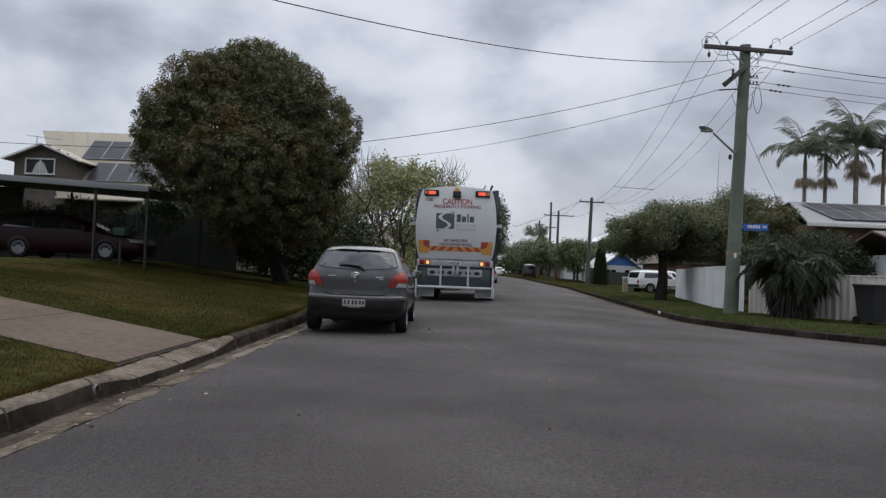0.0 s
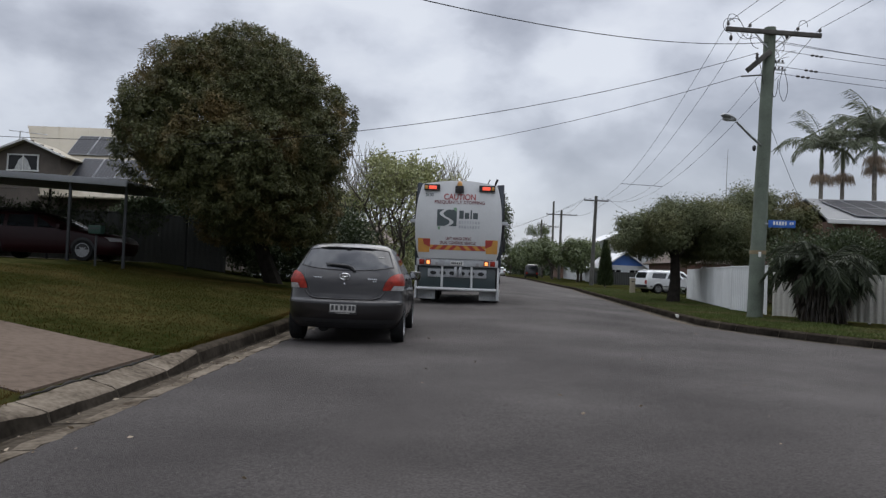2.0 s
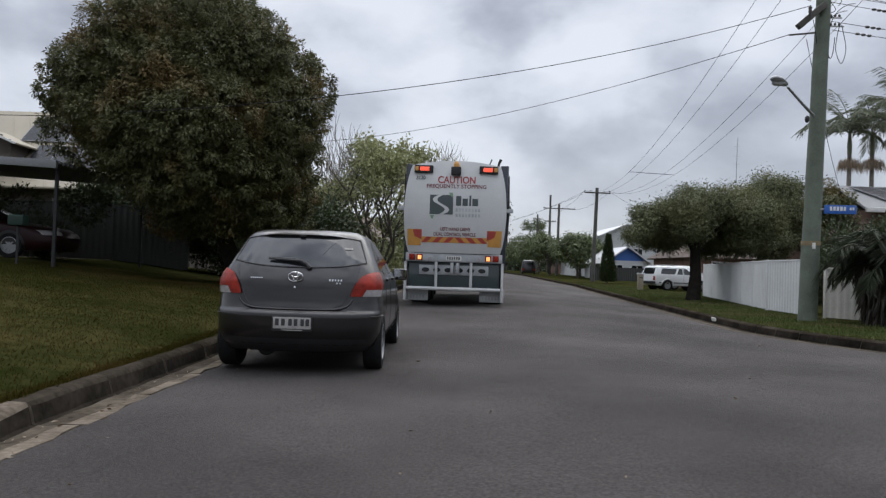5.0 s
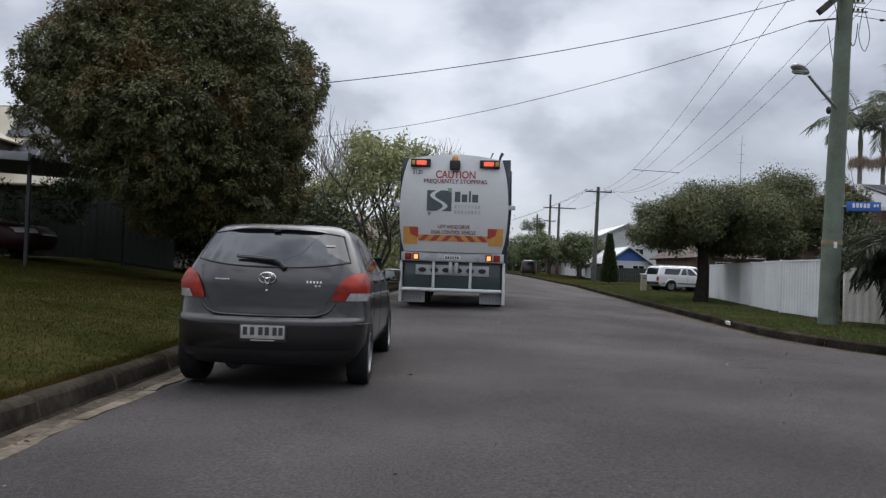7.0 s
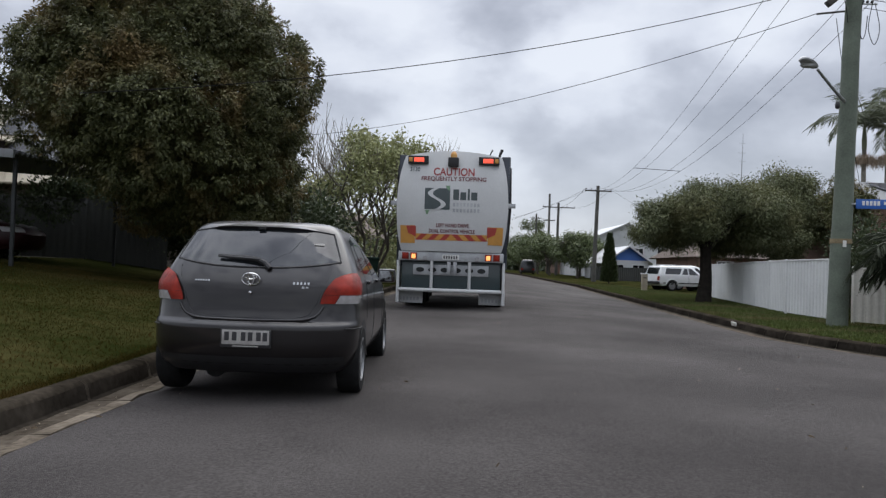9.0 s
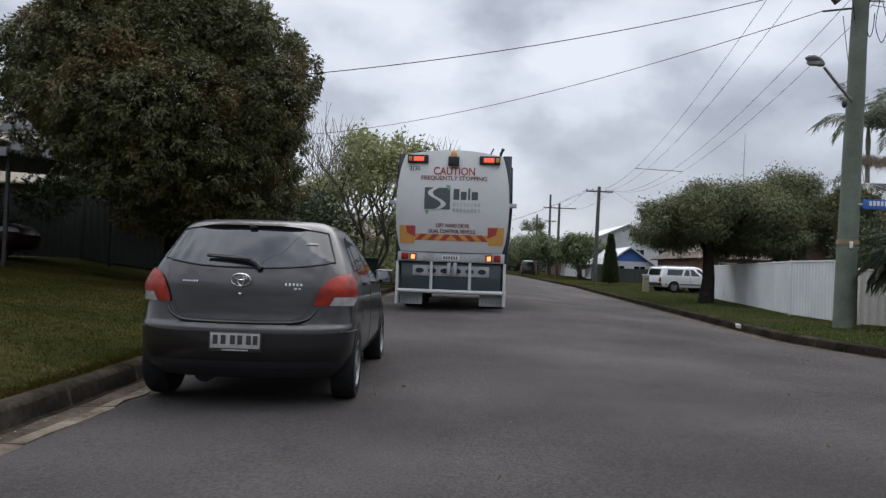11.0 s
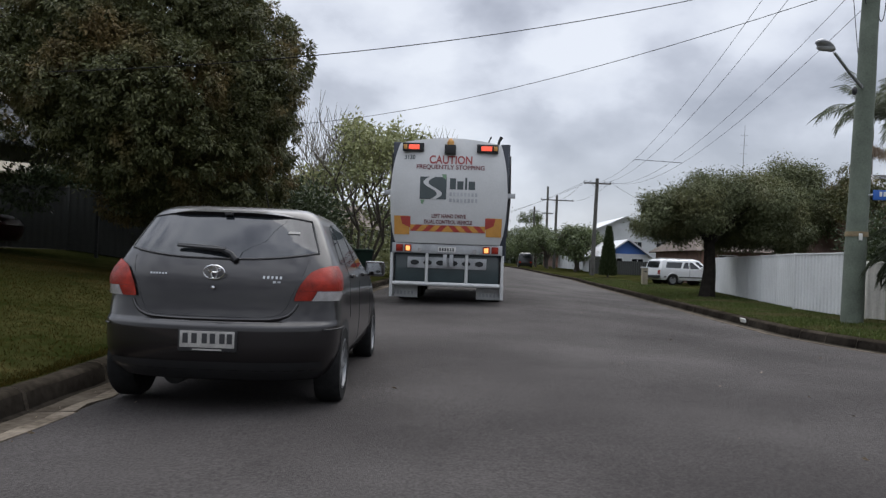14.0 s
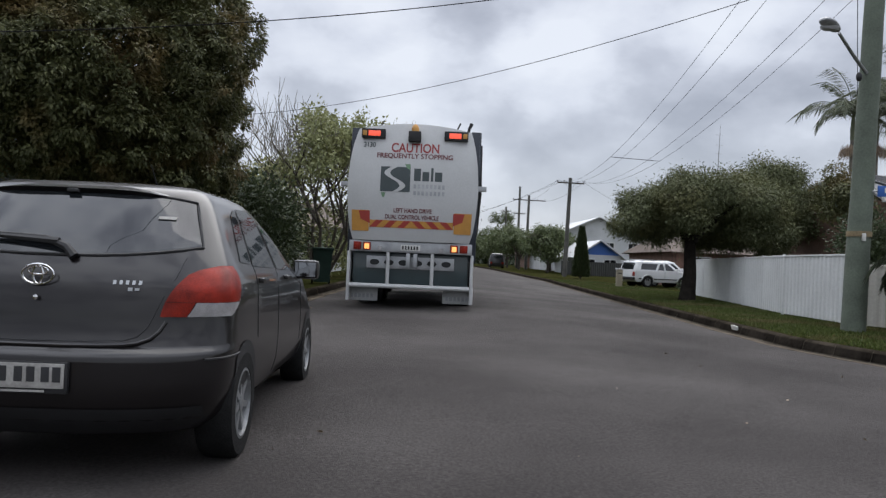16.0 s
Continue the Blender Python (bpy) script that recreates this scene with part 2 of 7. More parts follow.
def box(bm, x0, x1, y0, y1, z0, z1, bevel=0.0, m=None):
    vs = [bm.verts.new((x, y, z)) for x in (x0, x1) for y in (y0, y1) for z in (z0, z1)]
    fs = [bm.faces.new([vs[i] for i in q]) for q in ((0, 1, 3, 2), (4, 6, 7, 5), (0, 4, 5, 1), (2, 3, 7, 6), (0, 2, 6, 4), (1, 5, 7, 3))]
    if bevel:
        es = list({e for f in fs for e in f.edges})
        got = bmesh.ops.bevel(bm, geom=es, offset=bevel, segments=2, affect="EDGES", profile=0.6)
        vs = list({v for f in got["faces"] for v in f.verts} | {v for v in vs if v.is_valid})
    if m is not None:
        bmesh.ops.transform(bm, matrix=m, verts=vs)
    return bm


def tube(bm, pts, radii, seg=8, cap=True):
    """A round bar along pts."""
    pts = [Vector(p) for p in pts]
    if not isinstance(radii, (list, tuple)):
        radii = [radii] * len(pts)
    rings, up = [], None
    for i, p in enumerate(pts):
        d = (pts[min(i + 1, len(pts) - 1)] - pts[max(i - 1, 0)]).normalized()
        if up is None:
            up = d.orthogonal().normalized()
        up = (up - d * up.dot(d)).normalized()
        side = d.cross(up)
        rings.append([bm.verts.new(p + radii[i] * (math.cos(a) * up + math.sin(a) * side)) for a in [2 * math.pi * k / seg for k in range(seg)]])
    for a, b in zip(rings, rings[1:]):
        for k in range(seg):
            bm.faces.new((a[k], a[(k + 1) % seg], b[(k + 1) % seg], b[k]))
    if cap:
        bm.faces.new(rings[0][::-1]); bm.faces.new(rings[-1])
    return bm


def sheet(bm, fn, us, vs, thick=0.0):
    """A patch fn(u, v) over a grid; thick pushes a second skin back along fn's own normal."""
    g = [[bm.verts.new(fn(u, v)) for v in vs] for u in us]
    for i in range(len(us) - 1):
        for j in range(len(vs) - 1):
            bm.faces.new((g[i][j], g[i + 1][j], g[i + 1][j + 1], g[i][j + 1]))
    return bm


def lathe(bm, prof, seg=24, axis="Z", m=None):
    """prof: (radius, height) pairs turned round an axis."""
    rings = []
    for r, h in prof:
        ring = []
        for k in range(seg):
            a = 2 * math.pi * k / seg
            v = Vector((r * math.cos(a), r * math.sin(a), h))
            if axis == "X":
                v = Vector((h, v.x, v.y))
            ring.append(bm.verts.new(m @ v if m is not None else v))
        rings.append(ring)
    for a, b in zip(rings, rings[1:]):
        for k in range(seg):
            bm.faces.new((a[k], a[(k + 1) % seg], b[(k + 1) % seg], b[k]))
    bm.faces.new(rings[0][::-1]); bm.faces.new(rings[-1])
    return bm


def linspace(a, b, n):
    return [a + (b - a) * k / (n - 1) for k in range(n)]


def lettering(text, width, height):
    """The built-in font's outline of text as a thin bmesh, centred, width x height metres, in the XZ plane facing -Y."""
    cu = bpy.data.curves.new("lettering", "FONT")
    cu.body, cu.align_x, cu.extrude, cu.offset = text, "CENTER", 0.01, 0.022
    ob = new("lettering", cu)
    me = bpy.data.meshes.new_from_object(ob.evaluated_get(bpy.context.evaluated_depsgraph_get()))
    bpy.data.objects.remove(ob); bpy.data.curves.remove(cu)
    bm = bmesh.new(); bm.from_mesh(me); bpy.data.meshes.remove(me)
    xs, ys = [v.co.x for v in bm.verts], [v.co.y for v in bm.verts]
    cx, cy, sx, sy = (min(xs) + max(xs)) / 2, (min(ys) + max(ys)) / 2, width / (max(xs) - min(xs)), height / (max(ys) - min(ys))
    for v in bm.verts:
        v.co = Vector(((v.co.x - cx) * sx, -v.co.z * 0.3, (v.co.y - cy) * sy))
    return bm


# ---- the lie of the land ----


def soft(v, s=2.0):
    return s * math.log1p(math.exp(min(40.0, v / s)))


def x_left(y):
    """Left edge of the asphalt."""
    return -2.40 + 0.060 * soft(y - 15)


def x_right(y):
    return 6.2 + 0.095 * soft(y - 21.5, 1.0)


def rise(y):
    return 0.15 * smooth((y - 12) / 10) + 0.0052 * max(0.0, y - 25)


def road_z(x, y):
    u = min(1.0, max(0.0, (x - x_left(y)) / (x_right(y) - x_left(y))))
    k = 0.8 * smooth((y - 50) / 50)
    return rise(y) * (1 - smooth((u - 0.35) / 0.65) * (1 - k)) + 0.05 * 4 * u * (1 - u)


LAWN_SLOPE = 0.12


def verge_z(x, y):
    """Height of lawns beside the road (top of kerb and up)."""
    if x < x_left(y) + 2:
        s = LAWN_SLOPE * (1 - 0.85 * smooth((y - 31) / 9))
        d = max(0.0, x_left(y) - 0.5 - x)
        return 0.145 + rise(y) * (1 - smooth(d / 5)) + s * min(7.4, max(0.0, -2.9 - x))
    return road_z(x_right(y), y) + 0.145


CORNER = (15.2, 21.2, 9.0, 10.0)


def on_side_street(x, y):
    cx, cy, a, b = CORNER
    if x > x_right(y) - 0.3 and 2.5 < y < cy - b + 0.42 and (y < cy - b or x > cx):
        return True
    return x_right(y) - 0.3 < x < cx and cy - b <= y <= cy and ((x - cx) / (a - 0.45)) ** 2 + ((y - cy) / (b - 0.45)) ** 2 > 1


def ground_z(x, y):
    if x_left(y) - 0.45 < x < x_right(y) + 0.45 or on_side_street(x, y):
        return road_z(min(max(x, x_left(y)), x_right(y)), y) - 0.16
    return verge_z(x, y)


def corner_path():
    """Right-hand kerb: from far down the road, round the corner, into the side street."""
    pts = [(x_right(y), y) for y in [140 - 1.5 * k for k in range(80)] if y > 21.4]
    cx, cy, a, b = CORNER
    pts += [(cx - a * math.cos(t), cy - b * math.sin(t)) for t in linspace(0, math.pi / 2, 22)]
    pts += [(cx + 1.5 * k, cy - b) for k in range(1, 24)]
    return pts


def build_ground():
    xs = [-900, -500, -250, -120, -60, -40, -30] + linspace(-24, 24, 193) + [28, 34, 42, 60, 90, 160, 300, 600, 1200]
    ys = [-300, -80, -30, -12] + linspace(-6, 46, 131) + linspace(47, 140, 60) + [160, 200, 280, 420, 700, 1200, 2500]
    verts = [(x, y, ground_z(x, min(y, 150))) for y in ys for x in xs]
    n = len(xs)
    faces = [(j * n + i, j * n + i + 1, (j + 1) * n + i + 1, (j + 1) * n + i) for j in range(len(ys) - 1) for i in range(n - 1)]
    me = fast_mesh("ground", verts, faces, GRASS)
    me.shade_smooth()
    return tagged(new("ground", me), "mown grass verges rising to the lawns, green with dry brown patches", "ground", kind="structure")


def build_road():
    bm = bmesh.new()
    ys = linspace(-30, 60, 121) + linspace(61, 150, 60) + [180, 240, 340, 500]
    us = linspace(0, 1, 25)
    sheet(bm, lambda y, u: (x_left(y) + u * (x_right(y) - x_left(y)), y, road_z(x_left(y) + u * (x_right(y) - x_left(y)), y)), ys, us)
    cx, cy, a, b = CORNER
    ts = linspace(0.02, math.pi / 2, 20)
    sheet(bm, lambda t, u: (6.2 + u * (cx - a * math.cos(t) - 6.2), cy - b * math.sin(t), 0.0), ts, linspace(0, 1, 8))
    sheet(bm, lambda x, y: (x, y, 0.0), linspace(6.2, 70, 40), linspace(2.0, cy - b, 8))
    return tagged(new("road", mesh_of("road", bm, ASPHALT)), "worn dark grey asphalt street with fine loose grit", "road", kind="structure")


# kerb section: distance out from the asphalt's edge, height
KERB_SECTION = [(0.0, 0.004), (0.13, -0.003), (0.30, -0.012), (0.335, 0.0), (0.365, 0.115), (0.39, 0.14), (0.43, 0.152), (0.50, 0.152), (0.50, -0.12), (0.0, -0.12)]
LAYBACK = [(0.0, 0.004), (0.13, -0.003), (0.27, -0.012), (0.29, -0.004), (0.312, 0.055), (0.345, 0.074), (0.45, 0.102), (0.55, 0.132), (0.55, -0.12), (0.0, -0.12)]


def kerb_piece(p, q, z0, z1, nrm0, nrm1, sec0, sec1, gap=0.008, worn=0.0):
    """One cast length of kerb and gutter from p to q, its section set out along the outward normals."""
    bm = bmesh.new()
    d = Vector((q[0] - p[0], q[1] - p[1])).normalized() * gap
    rows = []
    cuts = 5 if worn > 0.0035 else 2
    for c in range(cuts + 1):
        k = c / cuts
        s = 1 if c == 0 else -1 if c == cuts else 0
        x, y, z = p[0] + (q[0] - p[0]) * k, p[1] + (q[1] - p[1]) * k, z0 + (z1 - z0) * k
        n = tuple(a + (b - a) * k for a, b in zip(nrm0, nrm1))
        sec = [(a[0] + (b[0] - a[0]) * k, a[1] + (b[1] - a[1]) * k) for a, b in zip(sec0, sec1)]
        ragged = random.uniform(-1, 1) * worn * 6
        rows.append([bm.verts.new((x + s * d.x + n[0] * (o + (ragged if i in (0, 9) else ragged * 0.5 if i == 1 else 0)) + random.uniform(-1, 1) * worn, y + s * d.y + n[1] * o, z + h + random.uniform(-1, 1) * worn)) for i, (o, h) in enumerate(sec)])
    m = len(sec0)
    for a, b in zip(rows, rows[1:]):
        for k in range(m):
            f = bm.faces.new((a[k], a[(k + 1) % m], b[(k + 1) % m], b[k]))
            # foot and face of the kerb take the colour with shade painted in
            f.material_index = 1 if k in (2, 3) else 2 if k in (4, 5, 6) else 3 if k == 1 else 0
    bm.faces.new(rows[0]); bm.faces.new(rows[-1][::-1])
    return bm


def build_kerbs():
    left = thing("kerb_left", "weathered grey concrete kerb and gutter with dark joints", "kerb", Matrix(), kind="structure")
    # cast lengths are short round the vehicle crossing
    joints = [-3.7, -2.4, -1.2, 0.1, 1.3, 2.5, 3.65, 4.85, 6.04, 6.82, 7.9, 9.02, 10.1]
    while joints[-1] < 110:
        joints.append(joints[-1] + (1.22 if joints[-1] < 40 else 3.0))
    for y, nxt in zip(joints, joints[1:]):
        step = nxt - y
        secs = []
        for yy in (y, y + step):
            k = smooth((yy - 6.3) / 0.6) * (1 - smooth((yy - 9.4) / 0.8))
            secs.append([tuple(a_ + (b_ - a_) * k for a_, b_ in zip(a, b)) for a, b in zip(KERB_SECTION, LAYBACK)])
        bm = kerb_piece((x_left(y), y), (x_left(y + step), y + step), road_z(x_left(y), y), road_z(x_left(y + step), y + step), (-1, 0), (-1, 0), *secs, gap=0.013 if y < 14 else 0.009, worn=0.006 if y < 30 else 0)
        part("kerb_stone", bm, [GUTTER_CONCRETE, KERB_FACE, GUTTER_CONCRETE if y < 9.5 else KERB_TOP, GUTTER_DAMP], left)
    bm = bmesh.new()
    lathe(bm, [(0.05, -0.03), (0.05, 0.007), (0.042, 0.007), (0.042, -0.025)], 18, "X", m=pose(-2.750, 6.09, 0.062, 0, 0, 0))
    part("drain_pipe", bm, DRAIN, left, "pale drain pipe end in the kerb")
    bm = bmesh.new()
    lathe(bm, [(0.034, -0.024), (0.040, -0.020)], 18, "X", m=pose(-2.750, 6.09, 0.062, 0, 0, 0))
    part("drain_mouth", bm, EARTH, left)
    # earth-filled joint between the crossing and the driveway
    bm = bmesh.new()
    tube(bm, [(-2.962 + 0.014 * math.sin(k * 2.3) + 0.006 * math.sin(k * 5.1), 6.92 + 0.092 * k, 0.140 + 0.003 * math.sin(k * 1.7)) for k in range(29)], [0.010 + 0.004 * math.sin(k * 1.9) for k in range(29)], 6)
    part("joint", bm, EARTH, left, "dark earth-filled crack")
    right = thing("kerb_right", "grey concrete kerb turning the corner into the side street", "kerb", Matrix(), kind="structure")
    pts = corner_path()
    nrm = []
    for i, p in enumerate(pts):
        a, b = Vector(pts[max(0, i - 1)]), Vector(pts[min(len(pts) - 1, i + 1)])
        t = (b - a).normalized()
        nrm.append((-t.y, t.x))
    for i in range(len(pts) - 1):
        z = [road_z(min(p[0], x_right(p[1])), p[1]) for p in (pts[i], pts[i + 1])]
        part("kerb_stone", kerb_piece(pts[i], pts[i + 1], z[0], z[1], nrm[i], nrm[i + 1], KERB_SECTION, KERB_SECTION, gap=0.004, worn=0.0015), [GUTTER_CONCRETE, KERB_FACE, KERB_TOP, GUTTER_DAMP], right)
    build_kerb_marker(right)


def build_kerb_marker(right):
    p = (x_right(23.3) + 0.372, 23.3)
    bm = bmesh.new(); box(bm, -0.012, 0.012, -0.17, 0.17, 0.03, 0.13, 0.006, pose(p[0], p[1], 0.0, 0, -14, -5))
    part("kerb_marker", bm, PLATE, right, "small pale marker set in the kerb")


def build_driveway():
    """Concrete crossing from the kerb up across the verge."""
    def edge(far, k):
        a, b = ((-2.975, 9.42), (-17.0, 13.75)) if far else ((-2.985, 6.98), (-17.0, 11.6))
        return Vector((a[0] + (b[0] - a[0]) * k, a[1] + (b[1] - a[1]) * k))
    drive = thing("driveway", "plain brown-grey concrete driveway crossing the grass verge", "driveway", Matrix(), kind="structure")
    cuts = [0.0, 0.135, 0.34, 0.56, 0.78, 1.0]
    for a, b in zip(cuts, cuts[1:]):
        bm = bmesh.new()
        def top(k, u, lift=0.012):
            p = edge(False, k).lerp(edge(True, k), u)
            return Vector((p.x, p.y, verge_z(p.x, p.y) + lift))
        ks, us = linspace(a + 0.0006, b - 0.0006, 7), linspace(0, 1, 6)
        sheet(bm, lambda k, u: top(k, u), ks, us)
        for ring in ([(k, 0) for k in ks] + [(ks[-1], u) for u in us[1:]] + [(k, 1) for k in ks[::-1][1:]] + [(ks[0], u) for u in us[::-1][1:]],):
            up = [bm.verts.new(top(*r)) for r in ring]
            dn = [bm.verts.new(top(*r, lift=-0.09)) for r in ring]
            for i in range(len(ring) - 1):
                bm.faces.new((up[i], up[i + 1], dn[i + 1], dn[i]))
        bmesh.ops.remove_doubles(bm, verts=bm.verts, dist=0.0005)
        part("slab", bm, DRIVE, drive)


build_ground()
build_road()
build_driveway()

# ---- trees ----
BARK = material("bark", (0.075, 0.062, 0.05), 0.9, var=0.22, scale=5, fine=40, bump=0.6)
PALE_BARK = material("pale_bark", (0.16, 0.145, 0.12), 0.9, var=0.2, scale=5, fine=40, bump=0.5)
MANGO = leaf_material("mango_leaf", (0.042, 0.049, 0.018), (0.116, 0.120, 0.050), (0.150, 0.108, 0.044), 0.8, spec=0.2)
DEEP_BARK = material("dark_bark", (0.022, 0.019, 0.016), 0.95, spec=0.1, var=0.22, scale=5, fine=40, bump=0.6)
DEEP_PALM = leaf_material("dark_palm_frond", (0.018, 0.024, 0.014), (0.050, 0.060, 0.034), spec=0.15)
DEAD_FROND = leaf_material("dead_palm_frond", (0.022, 0.018, 0.014), (0.070, 0.056, 0.042))
LIGHT_LEAF = leaf_material("spring_leaf", (0.150, 0.168, 0.072), (0.310, 0.320, 0.150), (0.260, 0.255, 0.110), 0.5)
DARK_LEAF = leaf_material("dark_leaf", (0.024, 0.036, 0.015), (0.060, 0.078, 0.034))
FERNY = leaf_material("feathery_leaf", (0.068, 0.080, 0.039), (0.130, 0.143, 0.070), (0.135, 0.134, 0.060), 0.6, spec=0.15)
PALM = leaf_material("palm_frond", (0.060, 0.076, 0.044), (0.150, 0.165, 0.100))
STREET_LEAF = leaf_material("street_tree_leaf", (0.046, 0.066, 0.024), (0.115, 0.140, 0.055))
SEED = leaf_material("palm_seed", (0.20, 0.145, 0.10), (0.36, 0.28, 0.20))


def leaf_mesh(name, pts, dirs, length, width, mat, rng, fold=0.25, vary=0.4, face=None):
    """One folded leaf blade at each point, hanging along its direction."""
    n = len(pts)
    d = dirs / np.linalg.norm(dirs, axis=1, keepdims=True)
    r = rng.normal(size=(n, 3))
    s = np.cross(d, r); s /= np.linalg.norm(s, axis=1, keepdims=True) + 1e-9
    u = np.cross(s, d)
    if face is not None:
        # blades lie like shingles on the crown, facing out and up
        f = face + rng.normal(size=(n, 3)) * 0.35
        f /= np.linalg.norm(f, axis=1, keepdims=True)
        d = d - f * (d * f).sum(1, keepdims=True) * 0.8
        d /= np.linalg.norm(d, axis=1, keepdims=True) + 1e-9
        s = np.cross(f, d); s /= np.linalg.norm(s, axis=1, keepdims=True) + 1e-9
        u = np.cross(s, d) * -1
    L = (length * (1 + vary * rng.uniform(-1, 1, n)))[:, None]
    W = L * width / length
    mid = pts + d * L * 0.45
    v = np.stack([pts, mid + s * W / 2 + u * W * fold, pts + d * L, mid - s * W / 2 + u * W * fold], 1).reshape(-1, 3)
    f = np.arange(n * 4).reshape(n, 4)
    # two triangles a leaf keep the fold
    tri = np.concatenate([f[:, [0, 1, 2]], f[:, [0, 2, 3]]], 1).reshape(-1, 3)
    return fast_mesh(name, v, tri, mat)


def lobes(rng, n, centre, radii, size, low=-0.75):
    """Centres and sizes of the bulges that make up a crown's outline."""
    out = []
    while len(out) < n:
        v = rng.normal(size=3); v /= np.linalg.norm(v)
        if v[2] < low:
            continue
        k = rng.uniform(0.55, 0.97)
        out.append((np.array(centre) + v * np.array(radii) * k, size * rng.uniform(0.7, 1.25)))
    return out


def crown_points(rng, lobe_list, per, shell=0.72, rag=0.17):
    pts, outs = [], []
    for c, r in lobe_list:
        n = int(per * (r * r))
        v = rng.normal(size=(n, 3)); v /= np.linalg.norm(v, axis=1, keepdims=True)
        rad = r * (shell + (1 - shell) * rng.uniform(0, 1, n) ** 0.5) * (1 + rag * rng.normal(size=n))
        pts.append(c + v * rad[:, None] * np.array([1, 1, 0.85])); outs.append(v)
    return np.concatenate(pts), np.concatenate(outs)


def limbs(bm, base, top, r0, rng, spread, count, levels=2, seg=8):
    """A bent trunk and forking limbs that thin towards their tips; gives the tips."""
    tips = []
    base, top = Vector(base), Vector(top)
    mid = base.lerp(top, 0.5) + Vector(rng.uniform(-0.06, 0.06, 3)) * (top - base).length
    tube(bm, [base, base.lerp(mid, 0.5), mid, top], [r0 * 1.25, r0, r0 * 0.85, r0 * 0.7], seg)
    todo = [(top, (top - base).normalized(), r0 * 0.6, spread, levels)]
    while todo:
        p, d, r, s, lv = todo.pop()
        for k in range(count):
            v = Vector(rng.normal(size=3)); v.z = abs(v.z) * 0.6 + 0.15
            e = (d * 0.55 + v.normalized()).normalized()
            q = p + e * s * rng.uniform(0.7, 1.2)
            m = p.lerp(q, 0.5) + Vector(rng.normal(size=3)) * s * 0.07
            tube(bm, [p, m, q], [r, r * 0.75, r * 0.5], max(4, seg - 3), cap=False)
            if lv > 1:
                todo.append((q, e, r * 0.5, s * 0.66, lv - 1))
            else:
                tips.append(q)
    return tips


def broad_tree(name, label, foot, trunk_top, r0, crown, radii, n_lobes, lobe, per, leaf, mat, seed, droop=0.5, bark=BARK, low=-0.75, spread=1.6, group="", masses=(), rag=0.17):
    """A leafy tree: trunk with limbs, and a crown of leafy bulges with an uneven outline."""
    rng = np.random.default_rng(seed)
    t = thing(name, label, "tree", pose(*foot), group)
    o = np.array(foot)
    bm = bmesh.new()
    limbs(bm, (0, 0, -0.2), Vector(trunk_top) - Vector(foot), r0, rng, spread, 4, 3)
    part("trunk", bm, bark, t)
    ls = lobes(rng, n_lobes, np.array(crown) - o, radii, lobe, low)
    for c2, r2, n2, s2 in masses:
        ls += lobes(rng, n2, np.array(c2) - o, r2, s2, low)
    pts, outs = crown_points(rng, ls, per, rag=rag)
    dirs = outs * (1 - droop) + rng.normal(size=outs.shape) * 0.45 + np.array([0, 0, -droop])
    ob = new("crown", leaf_mesh("crown", pts, dirs, leaf[0], leaf[1], mat, rng, face=outs + np.array([0, 0, 0.35])))
    ob.parent = t
    tagged(ob, kind="stuff")
    return t


